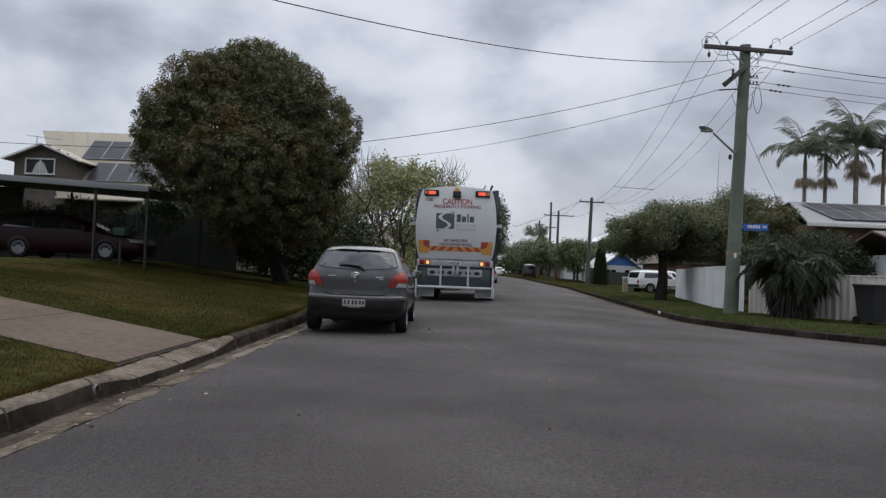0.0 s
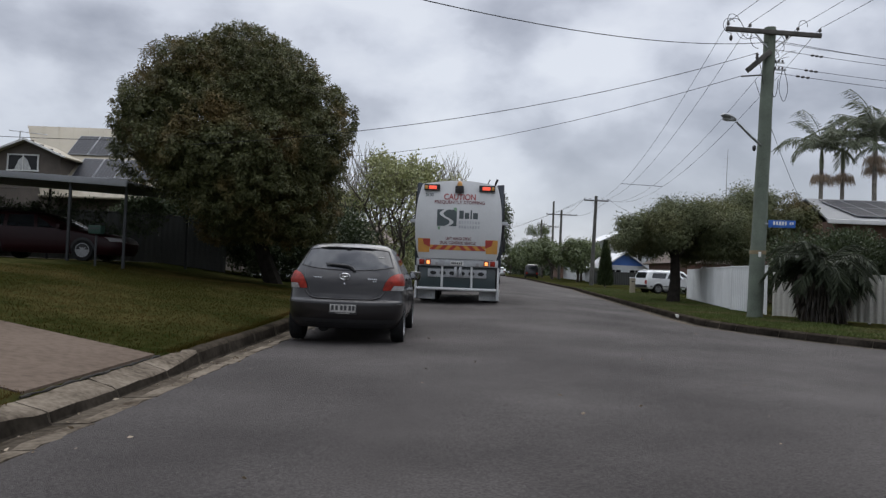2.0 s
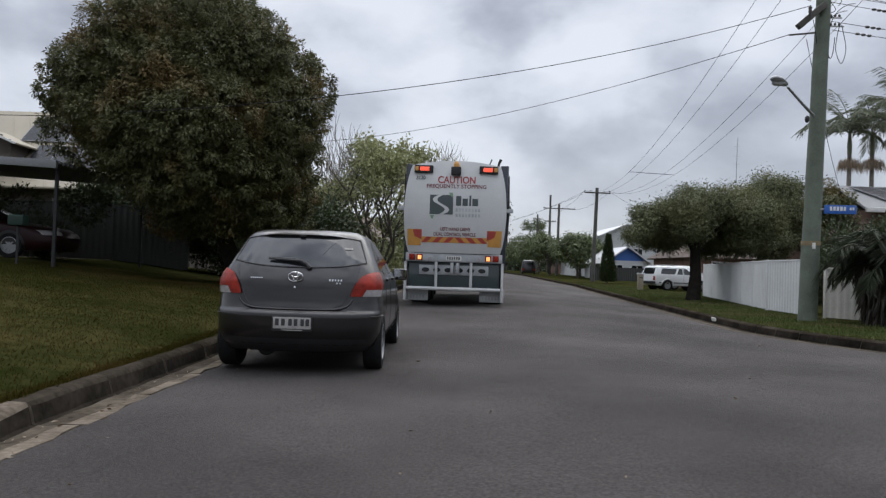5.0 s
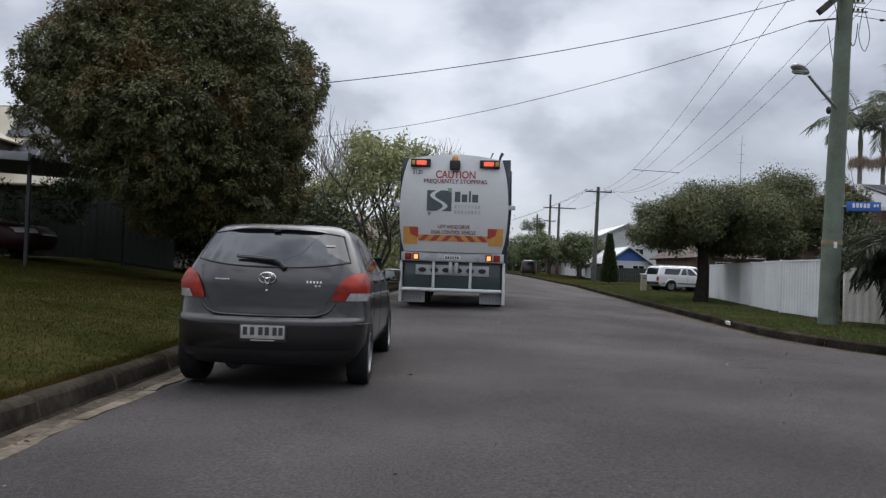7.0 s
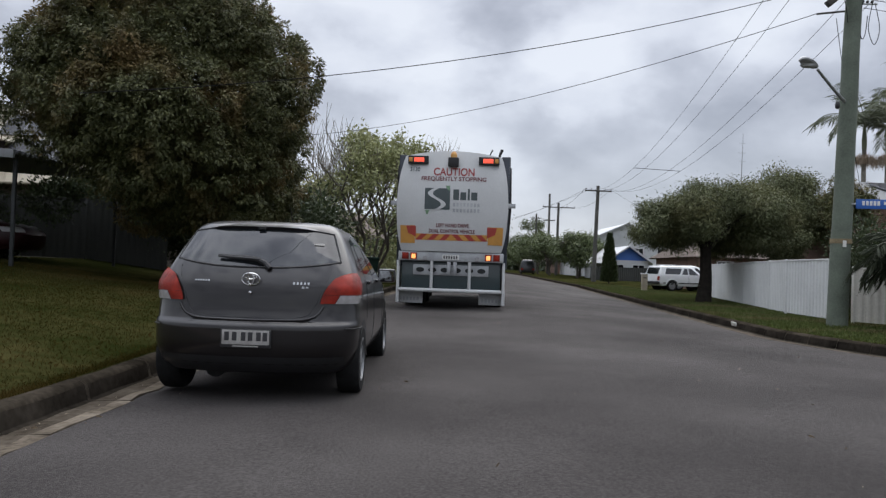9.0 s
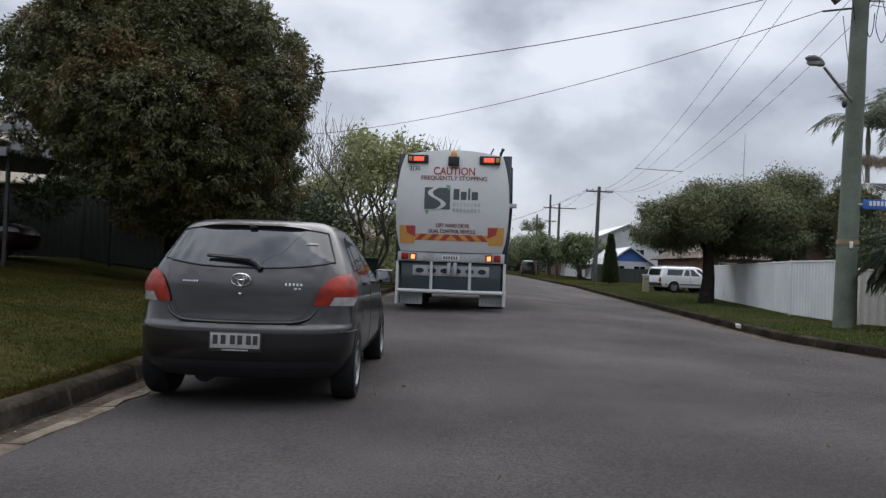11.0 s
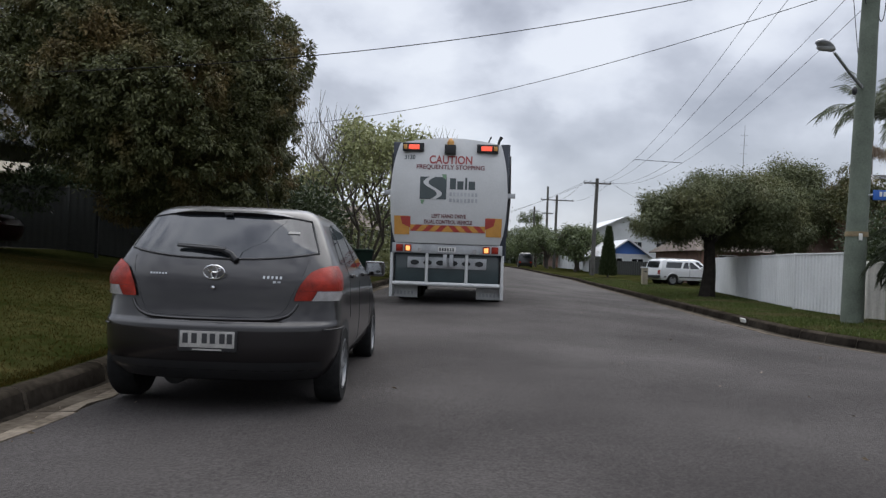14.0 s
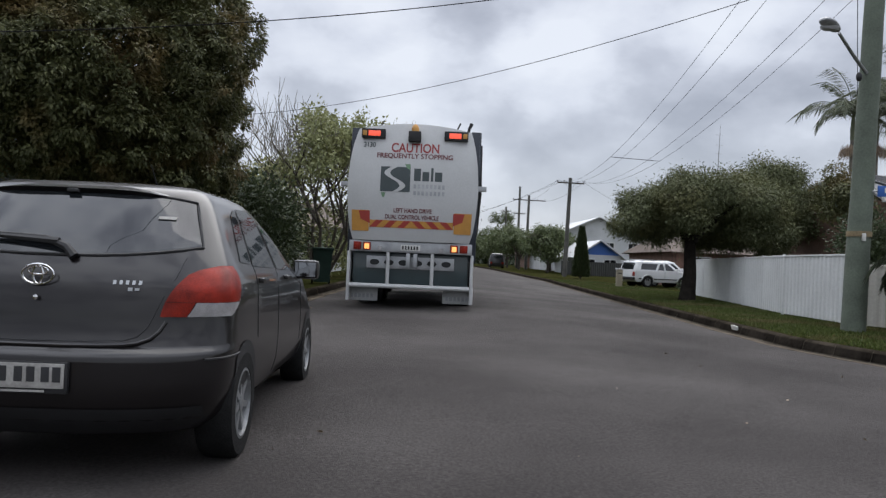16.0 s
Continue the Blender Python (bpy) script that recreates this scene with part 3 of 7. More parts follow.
def mango_tree(label, foot, trunk_top, r0, centre, radii, n_lobes, seed):
    """A dense dome of bulges, each covered with whorls of drooping leaves at the twig ends."""
    rng = np.random.default_rng(seed)
    t = thing("mango_tree", label, "tree", pose(*foot))
    bm = bmesh.new()
    limbs(bm, (0, 0, -0.2), Vector(trunk_top) - Vector(foot), r0, rng, 1.6, 4, 3)
    part("trunk", bm, DEEP_BARK, t)
    o, c = np.array(foot), np.array(centre)
    P, D, F = [], [], []
    for k in range(n_lobes):
        # bulges spread evenly over the dome
        z = 1 - 1.62 * (k + 0.5) / n_lobes
        a = k * 2.39996 + rng.uniform(-0.25, 0.25)
        v = np.array([math.cos(a) * math.sqrt(1 - z * z), math.sin(a) * math.sqrt(1 - z * z), z])
        q = c - o + v * np.array(radii) * np.array([0.76 if z < 0.12 and v[0] < 0 else 1.07 if v[0] < 0 else 1, 1, 1 if z > 0 else 0.95 if v[0] > 0.15 else 0.72]) * rng.uniform(0.72, 0.88)
        if z < -0.5 or (z < -0.12 and v[0] < -0.25):
            continue
        r = rng.uniform(0.78, 1.2)
        m = int(118 * r * r)
        u = rng.normal(size=(m, 3)); u /= np.linalg.norm(u, axis=1, keepdims=True)
        u = u[(u @ v) > -0.45]
        whorl = q + u * r * rng.uniform(0.86, 1.04, (len(u), 1)) * np.array([1, 1, 0.85])
        per = 54
        w = np.repeat(whorl, per, 0)
        un = np.repeat(u, per, 0)
        e = rng.normal(size=w.shape); e /= np.linalg.norm(e, axis=1, keepdims=True)
        d = e + un * 0.75 + np.array([0, 0, 0.1])
        P.append(w + e * rng.uniform(0.02, 0.15, (len(w), 1))); D.append(d + np.array([0, 0, -0.30])); F.append(un * 0.8 + e * 0.5 + np.array([0, 0, 0.5]))
    # foliage that hangs low on the street side
    for k in range(30):
        q = np.array([rng.uniform(-7.0, -4.0), rng.uniform(23.4, 27.2), rng.uniform(2.15, 2.9)]) - o
        r = rng.uniform(0.5, 0.8)
        u = rng.normal(size=(int(70 * r * r), 3)); u /= np.linalg.norm(u, axis=1, keepdims=True)
        w = np.repeat(q + u * r * np.array([1, 1, 0.8]), 50, 0)
        e = rng.normal(size=w.shape); e /= np.linalg.norm(e, axis=1, keepdims=True)
        P.append(w + e * rng.uniform(0.02, 0.15, (len(w), 1))); D.append(e + np.repeat(u, 50, 0) * 0.6 + np.array([0, 0, -0.25])); F.append(np.repeat(u, 50, 0) + e * 0.5 + np.array([0, 0, 0.5]))
    # shaded inner foliage
    ls = lobes(rng, 64, c - o, np.array(radii) * np.array([0.72, 0.76, 0.78]), 0.85, -0.8)
    pts, outs = crown_points(rng, ls, 900)
    P.append(pts); D.append(outs + rng.normal(size=outs.shape) * 0.4 + np.array([0, 0, -0.4])); F.append(outs + np.array([0, 0, 0.4]))
    ob = new("crown", leaf_mesh("crown", np.concatenate(P), np.concatenate(D), 0.088, 0.036, MANGO, rng, face=np.concatenate(F)))
    ob.parent = t
    tagged(ob, kind="stuff")


mango_tree("large dense dark green mango tree with brownish new leaves", (-5.6, 26.6, verge_z(-5.6, 26.6)), (-6.1, 25.6, 2.9), 0.26,
           (-6.60, 24.7, 4.40), (3.25, 3.3, 3.84), 88, 3)


def sparse_tree():
    """A thinly leaved spring tree: spreading limbs that fork to fine twigs, leaves in small clumps along them, dead twigs at one side of the top."""
    rng = np.random.default_rng(11)
    foot = Vector((-4.3, 38.0, verge_z(-4.3, 38.0)))
    t = thing("spring_tree", "thinly leaved spring tree with pale twigs showing through", "tree", pose(*foot))
    bm, twigs = bmesh.new(), bmesh.new()
    pts, outs = [], []

    def clump(q, size, n):
        v = rng.normal(size=(n, 3)) * size * np.array([1.0, 1.0, 0.75])
        pts.append(np.array(q) + v); outs.append(v)

    def grow(p, d, length, r, level):
        """One limb, bent a little upwards, that forks at its end and bears side twigs."""
        bend = Vector(rng.normal(size=3)) * 0.12
        m = p + d * length * 0.5 + bend * length * 0.5
        e = (d + bend + Vector((0, 0, 0.12))).normalized()
        q = m + e * length * 0.5
        tube(bm if level < 3 else twigs, [p, m, q], [r, r * 0.82, r * 0.62], 7 if level < 2 else 5 if level < 3 else 4, cap=False)
        dead = q.x < 0.7 and q.z > 4.6
        if level >= 2 and not dead:
            for k in range(3 if level > 2 else 1):
                if rng.uniform() < 0.36:
                    clump(p.lerp(q, rng.uniform(0.4, 1.0)), rng.uniform(0.12, 0.24), int(rng.uniform(8, 26)))
        if level == 4:
            if dead:
                tube(twigs, [q, q + Vector((rng.uniform(-0.3, 0.3), rng.uniform(-0.3, 0.3), rng.uniform(0.4, 0.9)))], [0.013, 0.006], 4, cap=False)
            if not dead and rng.uniform() < 0.6:
                clump(q, rng.uniform(0.14, 0.28), int(rng.uniform(12, 38)))
            return
        for k in range(3 if level < 3 else 2):
            side = Vector(rng.normal(size=3)); side.z = abs(side.z) * 0.5
            f = (e * 1.0 + side.normalized() * (0.95 if level < 2 else 0.8)).normalized()
            grow(q, f, length * rng.uniform(0.60, 0.82), max(0.017, r * 0.60), level + 1)
    for k in range(9):
        a = 2 * math.pi * k / 9 + rng.uniform(-0.2, 0.2)
        lean = (0.2, 0.5, 0.85)[k % 3]
        grow(Vector((1.2 + 0.3 * math.cos(a), 0.3 * math.sin(a), -0.15)), Vector((lean * math.cos(a), lean * math.sin(a), 1.0)).normalized(), rng.uniform(2.05, 2.5), 0.085, 0)
    # low leafy growth round the foot
    for k in range(70):
        clump((rng.uniform(-2.2, 4.4), rng.uniform(-1.0, 1.5), rng.uniform(0.5, 3.3)), rng.uniform(0.18, 0.34), int(rng.uniform(24, 70)))
    part("trunk", bm, BARK, t)
    tagged(part("twig", twigs, PALE_BARK, t), kind="stuff")
    pts, outs = np.concatenate(pts), np.concatenate(outs)
    ob = new("crown", leaf_mesh("crown", pts, outs * 1.2 + rng.normal(size=outs.shape) * 0.4 + [0, 0, -0.2], 0.165, 0.085, LIGHT_LEAF, rng))
    ob.parent = t
    tagged(ob, kind="stuff")


sparse_tree()


def bare_tree():
    rng = np.random.default_rng(5)
    foot = Vector((-0.4, 56.0, verge_z(-0.4, 56.0)))
    t = thing("bare_tree", "leafless tree with fine grey upright twigs", "tree", pose(*foot))
    bm = bmesh.new()
    tips = limbs(bm, (0, 0, -0.2), (0.0, 0, 4.2), 0.16, rng, 2.1, 5, 3, 6)
    for q in tips:
        e = Vector((rng.uniform(-0.5, 0.5), rng.uniform(-0.5, 0.5), 1.0))
        tube(bm, [q, q + e * 0.8], [0.02, 0.006], 4, cap=False)
    part("trunk", bm, PALE_BARK, t)


bare_tree()
broad_tree("dark_tree", "rounded dark green tree beside the parked cars", (2.0, 62.0, verge_z(2.0, 62.0)), (2.0, 62, 3.0), 0.22, (2.2, 62.0, 5.0), (2.7, 2.6, 3.2), 60, 0.95, 420, (0.26, 0.11), DARK_LEAF, 8, 0.4)
broad_tree("feathery_tree", "spreading grey-green feathery tree over the verge", (9.85, 34.0, verge_z(9.85, 34.0)), (9.9, 34, 2.1), 0.27, (10.35, 34.3, 3.25), (1.95, 2.1, 1.40), 46, 0.52, 5200, (0.115, 0.034), FERNY, 21, 0.3, bark=DEEP_BARK, low=-0.6, spread=1.2, rag=0.32,
           masses=[((7.65, 34.1, 2.85), (1.0, 1.0, 0.75), 18, 0.36), ((12.0, 34.7, 3.1), (1.35, 1.8, 1.25), 26, 0.5), ((9.0, 34.1, 3.5), (0.8, 1.0, 0.7), 10, 0.36), ((10.7, 35.2, 2.5), (2.6, 1.4, 0.5), 26, 0.42), ((12.6, 36.4, 2.5), (2.4, 1.0, 0.8), 34, 0.48)])
broad_tree("feathery_tree", "spreading grey-green feathery tree behind the white fence", (14.6, 38.5, verge_z(14.6, 38.5)), (14.6, 38.5, 2.4), 0.2, (15.0, 38.6, 4.0), (1.75, 1.8, 1.65), 44, 0.55, 4200, (0.13, 0.04), FERNY, 22, 0.3, low=-0.7, spread=1.2, rag=0.32, masses=[((13.4, 38.4, 3.3), (1.2, 1.5, 1.2), 18, 0.5), ((17.0, 38.9, 3.6), (1.0, 1.4, 1.4), 18, 0.5)])
for k, (x, y, h, w, s) in enumerate([(14.6, 84, 5.2, 2.4, 31), (13.6, 96, 5.4, 2.6, 32), (14.4, 112, 6.4, 3.0, 34), (17.6, 148, 11.2, 3.6, 35), (16.3, 91, 5.4, 2.5, 36), (13.4, 126, 6.4, 2.9, 37), (12.2, 140, 6.6, 2.9, 38)]):
    broad_tree("street_tree", "small dense green street tree on the verge", (x, y, verge_z(x, y)), (x, y, 1.7), 0.16, (x, y, h * 0.62), (w, w, h * 0.38), 34, 0.72, 420, (0.26, 0.12), STREET_LEAF, s, 0.4, group="street trees", rag=0.3)
for k, (x, y, h, w, s) in enumerate([(-3.5, 72, 6.0, 3.0, 41), (0.5, 92, 6.5, 3.2, 42), (-9.0, 50, 5.5, 2.6, 43), (3.0, 120, 7.0, 3.6, 44)]):
    broad_tree("garden_tree", "green garden tree behind the parked cars", (x, y, verge_z(x, y)), (x, y, 2.0), 0.18, (x, y, h * 0.6), (w, w, h * 0.38), 28, 0.95, 220, (0.30, 0.13), DARK_LEAF if k % 2 else STREET_LEAF, s, 0.4, group="garden trees")

broad_tree("garden_tree", "small brownish garden tree beside the corner house", (14.6, 33.0, verge_z(14.6, 33.0)), (14.6, 33.0, 2.3), 0.1, (14.6, 33.0, 3.75), (0.75, 0.8, 0.95), 22, 0.36, 2600, (0.12, 0.045), MANGO, 45, 0.3, spread=0.7, group="garden trees")


def cypress(x, y, h):
    rng = np.random.default_rng(51)
    t = thing("cypress", "narrow dark pointed conifer beside the blue house", "tree", pose(x, y, verge_z(x, y)))
    tr = bmesh.new(); tube(tr, [(0, 0, -0.1), (0, 0, h * 0.9)], [0.09, 0.02], 6)
    part("trunk", tr, BARK, t)
    n = 5000
    z = rng.uniform(0.05, 1, n) ** 1.2
    a, r = rng.uniform(0, 2 * math.pi, n), (1 - z) ** 0.8 * 0.62 * rng.uniform(0.6, 1.05, n) + 0.03
    pts = np.stack([r * np.cos(a), r * np.sin(a), z * h], 1)
    ob = new("crown", leaf_mesh("crown", pts, np.stack([np.cos(a), np.sin(a), np.full(n, 1.6)], 1), 0.28, 0.07, DARK_LEAF, rng))
    ob.parent = t
    tagged(ob, kind="stuff")


cypress(14.0, 67.0, 3.9)


def hedge(name, label, x0, x1, y0, y1, h, n, mat, seed, leaf=(0.14, 0.06)):
    rng = np.random.default_rng(seed)
    x, y = (x0 + x1) / 2, (y0 + y1) / 2
    z = verge_z(x, y)
    ls = [(np.array([rng.uniform(x0, x1) - x, rng.uniform(y0, y1) - y, rng.uniform(0.25, 0.8) * h]), rng.uniform(0.3, 0.55) * h * 0.6) for _ in range(n)]
    pts, outs = crown_points(rng, ls, 900 if leaf[0] > 0.1 else 2200)
    pts[:, 2] = np.abs(pts[:, 2])
    ob = new(name, leaf_mesh(name, pts, outs + rng.normal(size=outs.shape) * 0.5, leaf[0], leaf[1], mat, rng))
    ob.location = (x, y, z)
    return tagged(ob, label, "shrub", kind="stuff")


hedge("shrubs", "dark garden shrubs along the carport fence", -15, -9.2, 24.2, 25.4, 1.9, 22, DARK_LEAF, 61, (0.09, 0.045))
hedge("shrubs", "mixed green shrubs in front of the houses", -7.5, -1.0, 46, 50, 2.4, 26, STREET_LEAF, 62)
hedge("shrubs", "low shrubs under the spring tree", -3.0, 0.4, 40.5, 43.5, 1.6, 16, LIGHT_LEAF, 63)
hedge("shrubs", "small dark shrub on the verge before the parked four-wheel drive", 12.6, 13.3, 41.6, 42.2, 0.8, 4, DARK_LEAF, 65)
hedge("shrubs", "tall dark shrubs behind the cream fence", 10.9, 14.2, 25.6, 27.4, 2.7, 46, DARK_LEAF, 67, (0.10, 0.045))
hedge("shrubs", "tall dark shrubs behind the dark green fence", -12.2, -7.6, 29.4, 30.4, 2.8, 60, DARK_LEAF, 68, (0.10, 0.045))
hedge("shrubs", "dense dark shrubs beyond the mango tree", -8.2, -3.2, 30.2, 32.5, 2.9, 48, DARK_LEAF, 64)
hedge("shrubs", "low dark shrubs along the end of the fence", -7.6, -3.6, 29.2, 30.0, 1.7, 44, DARK_LEAF, 66)


def frond(rng, base, yaw, pitch, length, leaf, hang):
    """Points and directions of the leaflets along one arching palm frond, and its rib."""
    n = 74
    s = np.linspace(0, 1, n)
    el = pitch - hang * s ** 1.4
    step = length / n
    out = np.stack([np.cos(yaw) * np.cos(el), np.sin(yaw) * np.cos(el), np.sin(el)], 1)
    rib = np.array(base) + np.cumsum(out * step, 0)
    side = np.array([-math.sin(yaw), math.cos(yaw), 0.0])
    pts, dirs = [], []
    for sg in (-1, 1):
        pts.append(rib[8:]); dirs.append(out[8:] * 0.75 + sg * side * 0.8 + np.array([0, 0, -0.35]) + rng.normal(size=(n - 8, 3)) * 0.08)
    return rib, np.concatenate(pts), np.concatenate(dirs)


def palm(x, y, h, seed, fronds=13, skirt=True):
    rng = np.random.default_rng(seed)
    t = thing("palm", "tall slender palm with drooping fronds and brown seed strands", "palm tree", pose(x, y, verge_z(x, y)), "palms")
    bm = bmesh.new()
    tube(bm, [(0, 0, -0.1), (0.03, 0, h * 0.3), (0, 0.02, h * 0.7), (0, 0, h - 1.0)], [0.17, 0.12, 0.10, 0.09], 10)
    part("trunk", bm, PALE_BARK, t)
    bm = bmesh.new()
    tube(bm, [(0, 0, h - 1.0), (0, 0, h - 0.6), (0, 0, h)], [0.10, 0.11, 0.06], 10)
    part("crownshaft", bm, PALM, t, "smooth green shaft below the fronds")
    P, D, ribs = [], [], bmesh.new()
    for k in range(fronds):
        rib, p, d = frond(rng, (0, 0, h - 0.05), 2 * math.pi * k / fronds + rng.uniform(-0.25, 0.25), rng.uniform(0.35, 1.5), rng.uniform(2.1, 2.9), 0.5, rng.uniform(0.9, 1.9))
        P.append(p); D.append(d)
        tube(ribs, [tuple(v) for v in rib[::6]], 0.018, 4)
    part("rib", ribs, PALM, t)
    ob = new("frond", leaf_mesh("frond", np.concatenate(P), np.concatenate(D) + [0, 0, -0.35], 0.60, 0.028, PALM, rng, vary=0.35))
    ob.parent = t
    tagged(ob, kind="stuff")
    if skirt:
        n = 900
        a, r = rng.uniform(0, 2 * math.pi, n), rng.uniform(0.05, 0.62, n) * rng.uniform(0.75, 1.1)
        pts = np.stack([r * np.cos(a), r * np.sin(a), h - 1.25 - 0.5 * r ** 2 + rng.normal(size=n) * 0.08], 1)
        ob = new("seed_strand", leaf_mesh("seed_strand", pts, np.stack([0.3 * np.cos(a), 0.3 * np.sin(a), np.full(n, -1.0)], 1), 0.45, 0.012, SEED, rng))
        ob.parent = t
        tagged(ob, "hanging brown seed strands", kind="stuff")


for k, (x, y, h) in enumerate([(19.1, 40, 7.9), (20.4, 40.4, 8.0), (21.7, 39.8, 8.9), (22.3, 40.8, 8.6), (23.4, 40.2, 8.3)]):
    palm(x, y, h, 70 + k)


def low_palm():
    """A squat palm: arching fronds spread from a short stem wrapped in dead hanging fronds."""
    rng = np.random.default_rng(90)
    x, y = 9.95, 21.45
    t = thing("low_palm", "squat dark palm with arching fronds and a dead brown skirt", "palm tree", pose(x, y, verge_z(x, y)))
    bm = bmesh.new(); tube(bm, [(0, 0, -0.1), (0, 0, 0.7), (0, 0, 1.45)], [0.40, 0.34, 0.2], 12)
    part("trunk", bm, DEEP_BARK, t)
    P, D, ribs = [], [], bmesh.new()
    for k in range(72):
        reach = rng.uniform(1.05, 1.5)
        rib, p, d = frond(rng, (rng.uniform(-0.15, 0.15), rng.uniform(-0.15, 0.15), rng.uniform(1.1, 1.5)), 2.39996 * k + rng.uniform(-0.2, 0.2), rng.uniform(0.15, 1.25), reach, 0.4, rng.uniform(1.2, 1.9))
        P.append(p); D.append(d)
        tube(ribs, [tuple(v) for v in rib[::8]], 0.014, 4)
    part("rib", ribs, DEEP_PALM, t)
    ob = new("frond", leaf_mesh("frond", np.concatenate(P), np.concatenate(D) + [0, 0, -0.25], 0.36, 0.024, DEEP_PALM, rng, vary=0.3))
    ob.parent = t
    tagged(ob, kind="stuff")
    n = 2600
    a, z = rng.uniform(0, 2 * math.pi, n), rng.uniform(0.35, 1.35, n)
    r = 0.42 + 0.26 * (z / 1.35) * rng.uniform(0.3, 1.0, n)
    sk = new("dead_frond", leaf_mesh("dead_frond", np.stack([r * np.cos(a), r * np.sin(a), z], 1), np.stack([0.16 * np.cos(a), 0.16 * np.sin(a), np.full(n, -1.0)], 1) + rng.normal(size=(n, 3)) * 0.1, 0.42, 0.05, DEAD_FROND, rng, vary=0.3))
    sk.parent = t
    tagged(sk, "dead brown fronds hanging round the stem", kind="stuff")


low_palm()


def far_woods():
    rng = np.random.default_rng(99)
    ls = []
    for k in range(190):
        a = rng.uniform(-0.75, 0.75)
        d = rng.uniform(190, 260)
        x, y = d * math.sin(a), d * math.cos(a)
        ls.append((np.array([x, y, rng.uniform(1.0, 3.8)]), rng.uniform(2.2, 4.2)))
    pts, outs = crown_points(rng, ls, 40)
    ob = new("far_woods", leaf_mesh("far_woods", pts, outs + rng.normal(size=outs.shape) * 0.6, 1.1, 0.7, DARK_LEAF, rng))
    tagged(ob, "distant dark treetops along the horizon", "trees", kind="stuff")


far_woods()

# ---- cars ----


class Shell:
    """The skin of a car: at each height an outline round the car, from rows of (z, rear, front, half width, rear corner, front corner)."""

    def __init__(self, rows, nr=3.2, nf=2.8):
        self.rows, self.nr, self.nf = rows, nr, nf

    def at(self, z):
        r = self.rows
        z = min(max(z, r[0][0]), r[-1][0])
        for a, b in zip(r, r[1:]):
            if z <= b[0]:
                k = (z - a[0]) / (b[0] - a[0])
                return [u + (v - u) * k for u, v in zip(a, b)]
        return list(r[-1])

    def point(self, s, z, out=0.0, side=1):
        """s 0..1 rear quarter, 1..2 flank, 2..3 front quarter."""
        _, yr, yf, w, cr, cf = self.at(z)
        w, yr, yf = w + out, yr - out, yf + out
        if s <= 1:
            t = s * math.pi / 2
            x, y = w * math.sin(t) ** (2 / self.nr), yr + cr * (1 - math.cos(t) ** (2 / self.nr))
        elif s < 2:
            x, y = w, yr + cr + (s - 1) * (yf - cf - yr - cr)
        else:
            t = (3 - s) * math.pi / 2
            x, y = w * math.sin(t) ** (2 / self.nf), yf - cf * (1 - math.cos(t) ** (2 / self.nf))
        return Vector((side * x, y, z))

    def s_rear(self, x, z):
        w = self.at(z)[3]
        return math.asin(min(1.0, abs(x) / w) ** (self.nr / 2)) / (math.pi / 2)

    def s_flank(self, y, z):
        _, yr, yf, w, cr, cf = self.at(z)
        return 1 + min(1.0, max(0.0, (y - yr - cr) / (yf - cf - yr - cr)))

    def body(self):
        bm = bmesh.new()
        zs = []
        for a, b in zip(self.rows, self.rows[1:]):
            zs += linspace(a[0], b[0], 3)[:-1]
        zs.append(self.rows[-1][0])
        ss = linspace(0, 1, 11) + linspace(1, 2, 12)[1:] + linspace(2, 3, 11)[1:]
        rings = []
        for z in zs:
            rings.append([bm.verts.new(self.point(s, z)) for s in ss] + [bm.verts.new(self.point(s, z, side=-1)) for s in ss[1:-1][::-1]])
        n = len(rings[0])
        for a, b in zip(rings, rings[1:]):
            for k in range(n):
                bm.faces.new((a[k], a[(k + 1) % n], b[(k + 1) % n], b[k]))
        bm.faces.new(rings[0][::-1]); bm.faces.new(rings[-1])
        return bm

    def rear_patch(self, x0, x1, z0, z1, out=0.004, nx=15, nz=7, shape=None):
        """A panel on the rear from x0 to x1; shape(u, v) may bend the outline."""
        bm = bmesh.new()
        def fn(u, v):
            z, x = z0 + (z1 - z0) * v, x0 + (x1 - x0) * u
            if shape:
                x, z = shape(x, z, u, v)
            p = self.point(self.s_rear(x, z), z, out, 1 if x >= 0 else -1)
            return p
        return sheet(bm, fn, linspace(0, 1, nx), linspace(0, 1, nz))

    def flank_patch(self, corners, side, out=0.004, n=8):
        """A panel on the flank between four (y, z) corners: rear low, front low, front high, rear high."""
        bm = bmesh.new()
        a, b, c, d = (Vector(q) for q in corners)
        def fn(u, v):
            q = a.lerp(b, u).lerp(d.lerp(c, u), v)
            return self.point(self.s_flank(q.x, q.y), q.y, out, side)
        return sheet(bm, fn, linspace(0, 1, n), linspace(0, 1, n))

    def front_patch(self, x0, x1, z0, z1, out=0.004):
        bm = bmesh.new()
        def fn(u, v):
            z, x = z0 + (z1 - z0) * v, x0 + (x1 - x0) * u
            w = self.at(z)[3]
            s = 3 - math.asin(min(1.0, abs(x) / w) ** (self.nf / 2)) / (math.pi / 2)
            return self.point(s, z, out, 1 if x >= 0 else -1)
        return sheet(bm, fn, linspace(0, 1, 13), linspace(0, 1, 6))


WHEELS = {}


